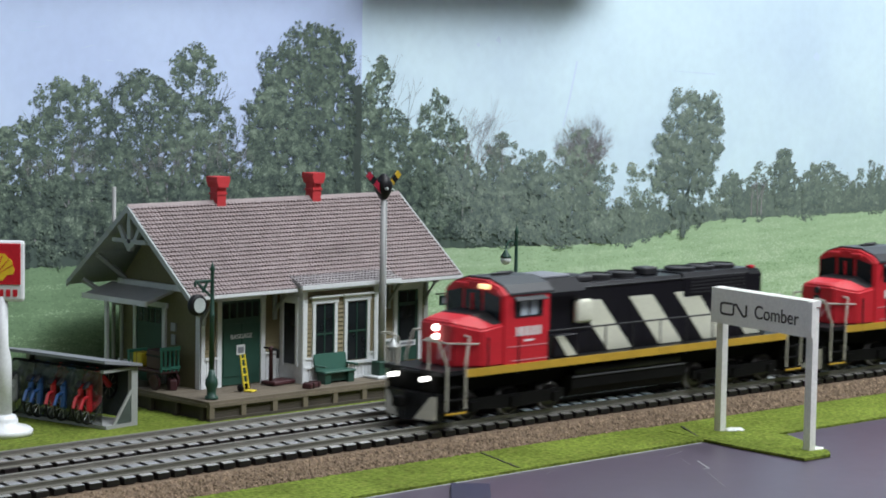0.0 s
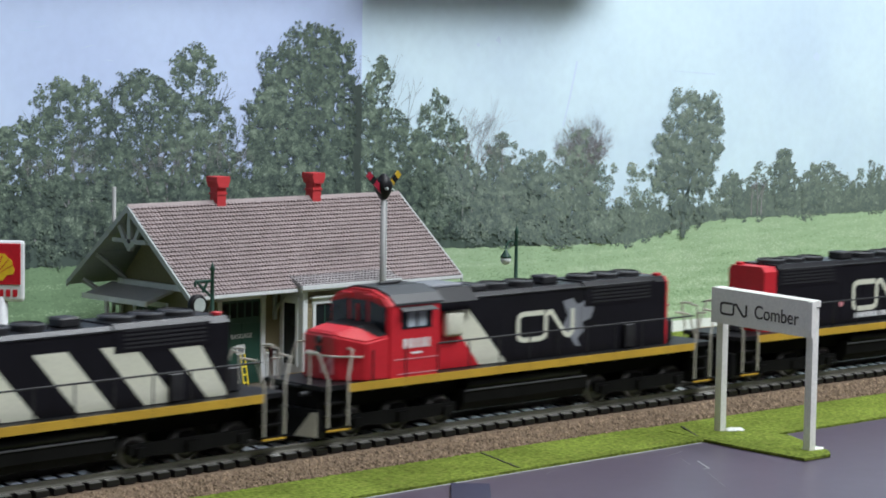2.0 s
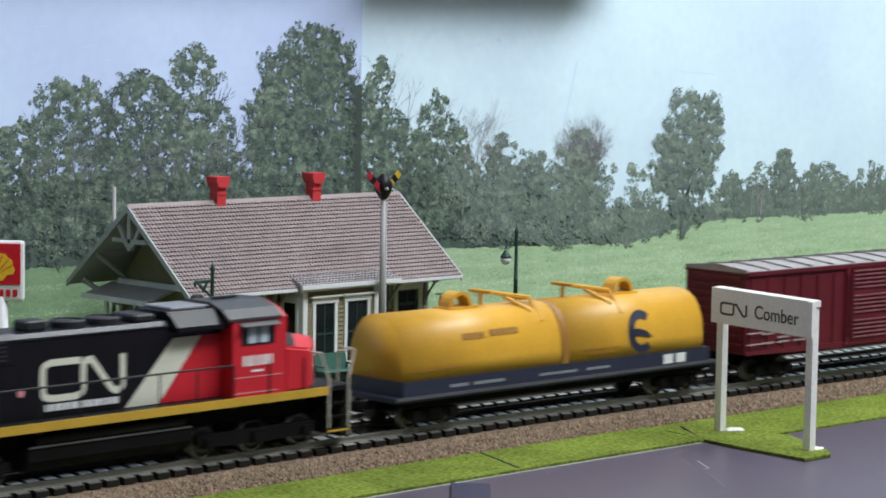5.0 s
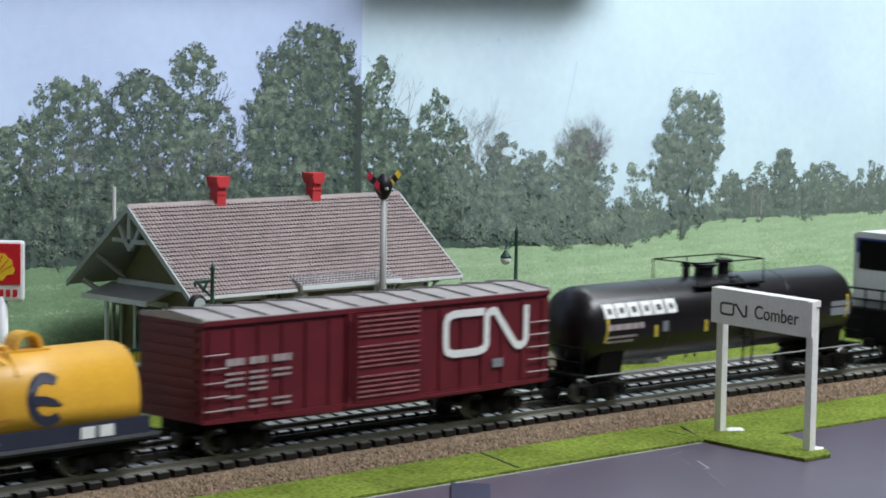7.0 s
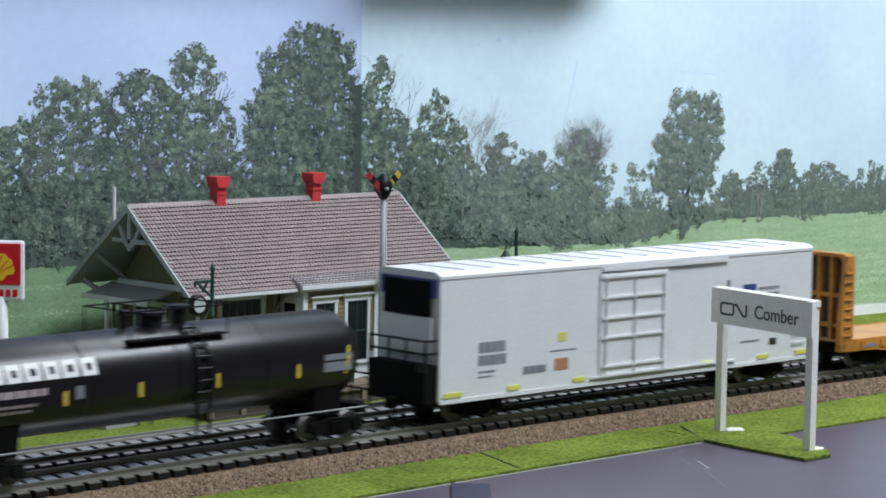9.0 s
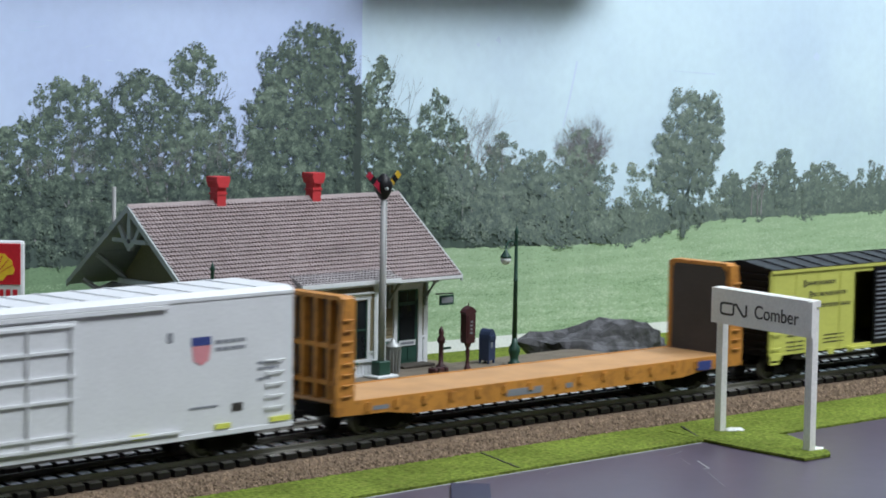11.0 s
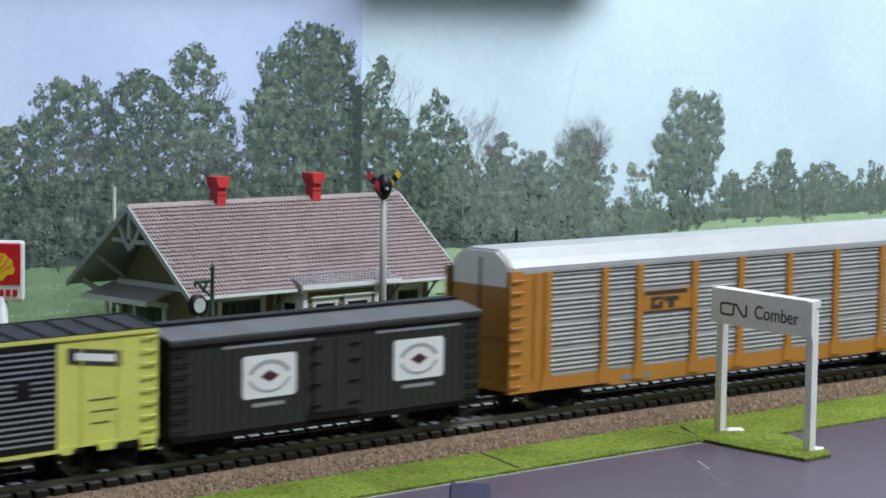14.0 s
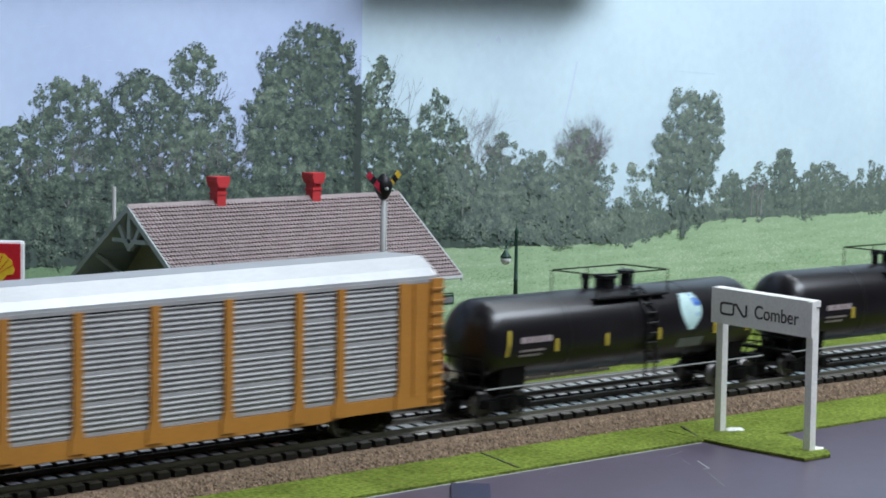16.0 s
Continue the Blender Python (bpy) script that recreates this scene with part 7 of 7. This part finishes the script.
def oil_sign(x, y):
    t = thing("oil_station_sign", "white pole sign with red panel and yellow scallop", "pole sign", x, y, GROUND, 45 - 88)
    part("foot", lathe([(12.5, 0), (12.5, 2), (11.5, 2.8), (6.5, 4.2), (6.5, 6), (5.6, 7.6), (4.2, 8.2)], 28), "plastic_white", t, "glossy white round foot", True)
    part("pole", lathe([(4.2, 8), (3.9, 30), (2.7, 36), (2.4, 56)], 20), "plastic_white", t, "white tapered pole", True)
    part("panel", rbox(-13.5, 9, -2.2, 2.2, 53.6, 78, 1.2, 2), "plastic_white", t, "white rounded panel")
    part("red_field", rbox(-12.3, 7.8, -2.6, -2.1, 60.5, 77, 0.2, 1), "sign_red", t, "red field")
    fan = [(-2.2 - 3.0, 62.2), (-2.2 + 3.0, 62.2)]
    lob = []
    for k in range(29):
        a = radians(-12 + 204 * k / 28)
        r = 7.2 + 0.55 * math.sin(k * math.pi * 7 / 28) ** 2
        lob.append((-2.2 + r * math.cos(a), 66.2 + r * 0.98 * math.sin(a)))
    part("scallop", outline(fan + [(2.4, 64.4)] + lob + [(-6.8, 64.4)], -2.6, -1, 0.3), "sign_yellow", t, "yellow scallop emblem")
    for k in range(7):
        a = radians(24 + 132 * k / 6)
        part("scallop_rib", prism([(-2.2 + 1.6 * math.cos(a) - 0.22, 64.4 + 1.6 * math.sin(a)), (-2.2 + 1.6 * math.cos(a) + 0.22, 64.4 + 1.6 * math.sin(a)), (-2.2 + 7.4 * math.cos(a) + 0.22, 65.6 + 7.0 * math.sin(a)), (-2.2 + 7.4 * math.cos(a) - 0.22, 65.6 + 7.0 * math.sin(a))], -3.05, -2.88, "y"), "sign_red", t)
    for k in range(7):
        part("letter_bar", outline(rect(-11.8 + 2.75 * k, -10.0 + 2.75 * k, 55.8, 58.6), -2.2, -1, 0.2), "sign_red", t, "red lettering bar")


M["smoke_pane"] = mat("smoked_clear_plastic", (0.05, 0.06, 0.06), 0.2, vary=0.2, spec=0.5)
M["smoke_pane"].node_tree.nodes["Principled BSDF"].inputs["Alpha"].default_value = 0.5


def tyre(x, z, big, small):
    """A ring round the y axis."""
    bm = bmesh.new()
    rings = []
    for i in range(20):
        a = 2 * math.pi * i / 20
        rings.append([bm.verts.new(Vector((x + (big + small * math.cos(b)) * math.cos(a), small * math.sin(b), z + (big + small * math.cos(b)) * math.sin(a))) * MM) for b in [math.pi * k / 3 for k in range(6)]])
    for i in range(20):
        p, q = rings[i], rings[(i + 1) % 20]
        for k in range(6):
            bm.faces.new([p[k], p[(k + 1) % 6], q[(k + 1) % 6], q[k]])
    bmesh.ops.recalc_face_normals(bm, faces=bm.faces[:])
    return bm


def bicycle(parent_label, x, y, z, rz, material, rx=0):
    t = thing("bicycle", parent_label, "bicycle", x, y, z, rz, "bicycles in the rack")
    for s in (-1, 1):
        w = part("wheel", tyre(s * 6.4, 4.3, 4.2, 0.42), "black", t, "thin dark wheel", True)
        part("spokes", rods([((s * 6.4 + 4 * math.cos(a), 0, 4.3 + 4 * math.sin(a)), (s * 6.4 - 4 * math.cos(a), 0, 4.3 - 4 * math.sin(a))) for a in (0.3, 1.1, 1.9, 2.7)], 0.1, 4), "zinc", w)
    part("frame", rods([((-6.4, 0, 4.3), (-2, 0, 10)), ((-2, 0, 10), (4.4, 0, 10.6)), ((4.4, 0, 10.6), (6.4, 0, 4.3)), ((-0.6, 0, 3.8), (4.4, 0, 10.2)), ((-0.6, 0, 3.8), (-2.4, 0, 11.4)), ((-6.4, 0, 4.3), (-0.6, 0, 3.8)), ((4.4, 0, 10.6), (3.8, 0, 12.8))], 1.1, 6), material, t, "coloured tube frame")
    part("handlebar", rods([((3.8, -3, 13), (3.8, 3, 13)), ((3.8, -3, 13), (2.4, -3.4, 12.4)), ((3.8, 3, 13), (2.4, 3.4, 12.4))], 0.45), "black", t)
    part("saddle", rbox(-4.6, -1.0, -1.0, 1.0, 11.2, 12.2, 0.4, 1), "black", t)
    part("fender", rods([((-9.6, 0, 7.5), (-6.4, 0, 9.2)), ((-6.4, 0, 9.2), (-3, 0, 7.6))], 0.6), material, t)
    return t


def bike_shelter():
    t = thing("bicycle_shelter", "small grey open bicycle shelter with a smoked side", "bicycle shelter", 3, 113, GROUND, 8)
    # local: near corner at the origin, runs back along y and away along -x
    part("floor_slab", box(-18, 0, 0, 62, 0, 1.4), "rack_grey", t)
    part("roof", prism([(-20.5, 27.4), (1.2, 24.4), (1.2, 25.6), (-20.5, 28.6)], -1.5, 66, "y"), "map_grey", t, "sloping grey roof")
    part("back_panel", box(-0.9, -0.2, 2.2, 60.6, 2.6, 24.3), "smoke_glass", t, "smoked back panel")
    for y in (0.2, 60.6):
        part("corner_post", box(-3.4, 0.2, y, y + 2.0, 1.4, 24.3), "rack_grey", t)
    part("end_frame", prism([(-14, 1.4), (-12.4, 1.4), (-3.4, 13.4), (-3.4, 15.2)], 0.2, 1.0, "y"), "rack_grey", t)
    part("roof_beam", box(-19.5, -3.4, 0.2, 2.0, 23.2, 24.3), "rack_grey", t)
    part("end_panel", prism([(-12.2, 1.6), (-3.5, 1.6), (-3.5, 13)], 0.4, 0.8, "y"), "smoke_glass", t)
    part("front_pane", box(-18.6, -18.3, 2, 61, 1.6, 23.6), "smoke_pane", t, "smoked clear front pane")
    for k, (m, yy) in enumerate((("bike_red", 10), ("bike_red", 16), ("bike_blue", 25), ("bike_red", 32), ("bike_blue", 39), ("bike_blue", 45), ("rack_grey", 54))):
        names = {"bike_red": "red", "bike_blue": "blue", "rack_grey": "grey"}
        o = bicycle("small " + names[m] + " model bicycle parked in the rack", 0, 0, 0, 0, m)
        for q in o.children_recursive:
            q.data.transform(Matrix.Scale(1.28, 4))
        o.matrix_world = pose(0.003, 0.113, GROUND * MM, 0, 0, 8) @ pose(-0.0098, yy * MM, 7.0 * MM, 0, -33, 8 + 6 * (k % 2))


def baggage_cart():
    t = thing("baggage_cart", "teal baggage cart with dark red wheels", "baggage cart", 39.5, 149, DECK_Z, 88)
    part("bed", rbox(-12, 12, -5, 5, 7, 8.4, 0.3, 1), "burgundy", t)
    for s in (-1, 1):
        for q in (-1, 1):
            part("wheel", lathe([(0.1, -0.6), (1, -0.6), (1, -0.3), (2.9, -0.3), (3.4, -0.6), (3.4, 0.6), (2.9, 0.3), (0.1, 0.5)], 16, "y", (s * 8, q * 5.2, 3.4)), "burgundy", t, "spoked dark red wheel", True)
    for k in range(5):
        part("rack_slat", box(-12.4, -11.6, -4.6 + 2.2 * k, -3.8 + 2.2 * k, 8, 17), "teal", t)
        part("rack_slat", box(11.6, 12.4, -4.6 + 2.2 * k, -3.8 + 2.2 * k, 8, 14), "teal", t)
    part("rack_rail", box(-12.6, -11.4, -5, 5, 17, 18.6), "teal", t, "teal rack rail")
    part("rack_rail", box(-12.6, -11.4, -5, 5, 9, 10.2), "teal", t, "teal rack rail")
    part("rack_rail", box(11.4, 12.6, -5, 5, 14, 15.4), "teal", t, "teal rack rail")
    c = thing("trunk", "dark red travelling trunk on the cart", "trunk", 39.5, 147, DECK_Z + 8.4, 88)
    part("body", rbox(-8, 2, -4, 4, 0, 8.4, 0.5, 2), "burgundy", c)
    part("lid_band", box(-8.2, 2.2, -4.2, 4.2, 5.6, 6.4), "black", c)
    c = thing("parcel", "small yellow parcel on the baggage cart", "parcel", 39.5, 156, DECK_Z + 8.4, 88)
    part("body", rbox(-2, 4, -3, 3, 0, 6, 0.4, 1), "hand_yellow", c)
    part("string", box(0.8, 1.2, -3.1, 3.1, -0.0, 6.1), "coil_dark", c)
    c = thing("suitcase", "dark suitcase standing beside the baggage cart", "suitcase", 41, 138, DECK_Z, 60)
    part("body", rbox(-4, 4, -1.6, 1.6, 0, 4.6, 0.5, 2), "burgundy", c)
    part("handle", rods([((-1, 0, 4.5), (-1, 0, 5.6)), ((-1, 0, 5.6), (1, 0, 5.6)), ((1, 0, 5.6), (1, 0, 4.5))], 0.3), "black", c)


def name_board():
    a, b = Vector((181.6, -49.9)), Vector((171.5, -103.4))
    d = (b - a)
    L = d.length
    rz = math.degrees(math.atan2(d.y, d.x))
    t = thing("station_name_board", "white wooden station name board on two square posts", "name board", a.x, a.y, GROUND, rz)
    for x in (0, L):
        part("post", box(x - 1.9, x + 1.9, -1.5, 1.5, 0, 57), "sign_white", t, "square white post")
    part("board", box(-3.6, L + 3.4, -3.4, -1.5, 45.4, 60.0), "sign_white", t, "white name board")
    part("cap", box(-3.2, L + 2.6, -1.5, 1.6, 57.6, 60.2), "sign_white", t)
    part("end_strip", box(L + 0.6, L + 3.6, -3.9, -3.4, 45.6, 59.6), "sign_white", t)
    part("emblem", emblem(2.6, 18.4, 49.6, 54.2, -3.4, -1), "ink", t, "dark bent-line railway mark")
    cu = bpy.data.curves.new("board_lettering", "FONT")
    cu.body, cu.size, cu.extrude = "Comber", 7.85 * MM, 0.08 * MM
    cu.materials.append(M["ink"])
    tx = new("board_lettering", cu)
    tx.parent = t
    tx.matrix_basis = pose(23.2 * MM, -3.5 * MM, 49.7 * MM, 90, 0, 0)
    for x, y in ((a.x + 6, a.y - 3), (b.x + 4, b.y + 1)):
        bm = bmesh.new()
        bmesh.ops.create_icosphere(bm, subdivisions=3, radius=1)
        for v in bm.verts:
            q = v.co.normalized()
            r = 1 + 0.5 * noise.noise(q * 2.2 + Vector((x, y, 0)))
            v.co = Vector((q.x * 4.6 * r, q.y * 4.0 * r, max(0, q.z) * 0.7)) * MM
        o = solid("glue_blob", bm, "glue", "dried white glue at the foot of a post", "glue", smooth=True)
        o.matrix_world = pose(x * MM, y * MM, (GROUND + 0.1) * MM)


def scuffs():
    rng = random.Random(12)
    for k, (x, y, l, a, w) in enumerate(((118, -93, 16, 56, 0.5), (97.5, -116, 30, 52, 0.22), (128, -70, 14, 15, 0.2), (118, -84, 14, 55, 0.25), (112, -99, 2.6, 0, 1.6), (60, -66, 8, 20, 0.3), (175, -61, 9, 10, 0.4))):
        o = solid("scuff", box(-l / 2, l / 2, -w / 4, w / 4, 0, 0.06), "rack_grey" if k != 0 else "glue", "thin white scratch on the painted board", "scratch")
        o.matrix_world = pose(x * MM, y * MM, (GROUND - 1.2) * MM, 0, 0, a)


platform()
depot()
lamp_post(36.3, 105.8, 58.1, True, "dark green lamp post with a round clock")
lamp_post(214.7, 97.2 + 3, 65.5, False, "dark green lamp post with one hanging globe")
bench(110.5, 109.8, 0, "dark green bench under the bay windows")
bench(151.5, 125.0, 0, "dark green bench beside the passenger door")
hand_truck(62, 114)
platform_scale(84.4, 121)
suitcase(91.5, 104.5, 20, "burgundy suitcase lying on the platform")
suitcase(168, 103.5, 5, "burgundy suitcase lying near the platform edge")
trash_can(150.5, 115.5)
semaphore(136.6, 108.5)
post_box(208.5, 112)
call_box(184.8, 101.5)
hydrant(181, 115)
rock(306, 122)
oil_sign(-53, 129)
bike_shelter()
baggage_cart()
name_board()
scuffs()
pipe = solid("vent_pipe", rods([((0, 0, 0), (0, 0, 91))], 0.95, 10), "grey_pole", "thin grey standing pipe behind the depot", "pipe", smooth=True)
pipe.matrix_world = pose(0.0615, 0.2065, GROUND * MM)
block = solid("blue_block", rbox(-7.2, 7.2, -60, 0, 0, 1.2, 0.4, 2), "navy_post", "dark blue block lying on the painted board", "block")
block.matrix_world = pose(0.0165, -0.0665, (GROUND - 1.2) * MM, 0, 0, -45)


# ---- the train's run: arc length of the train's reference against time ----
S_KNOTS = [(0, 2246.3), (0.5, 2170.3), (1, 2094.1), (1.5, 2017.3), (2, 1942.1), (2.5, 1866.4), (3, 1791.3), (3.5, 1716.4), (4, 1641.2), (4.5, 1565.4), (5, 1489.4), (5.5, 1413.4), (6, 1337.5), (6.5, 1261.3), (7, 1185.1), (7.5, 1109.1), (8, 1032.3), (8.5, 956.1), (9, 879.7), (9.5, 803.8), (10, 727.2), (10.5, 650.3), (11, 573.0), (11.5, 495.1), (12, 416.3), (12.5, 336.3), (13, 256.4), (13.5, 173.5), (14, 87.8), (14.5, 0), (15, -88.0), (15.5, -176.2), (16, -266.7)]


def motions():
    for rolling, c, turn in CARS:
        rows = []
        for t, s in S_KNOTS:
            p = on_arc(c + s)
            rows.append((t, pose(p.x * MM, p.y * MM, 0, 0, 0, turn - math.degrees((c + s) / RADIUS))))
        walk(rolling, rows)
    ts = [t for t, s in S_KNOTS]
    ss = [s for t, s in S_KNOTS]
    turned = [rolling for rolling, c, turn in CARS if turn]
    for wheel, r in WHEELS:
        sign = -1 if wheel.parent.parent in turned else 1
        at = wheel.location.copy()
        rows = []
        for k in range(16 * FPS + 1):
            s = float(np.interp(k / FPS, ts, ss))
            rows.append((k / FPS, Matrix.Translation(at) @ Matrix.Rotation(sign * (s - ss[0]) / r, 4, "Y")))
        walk(wheel, rows)


motions()
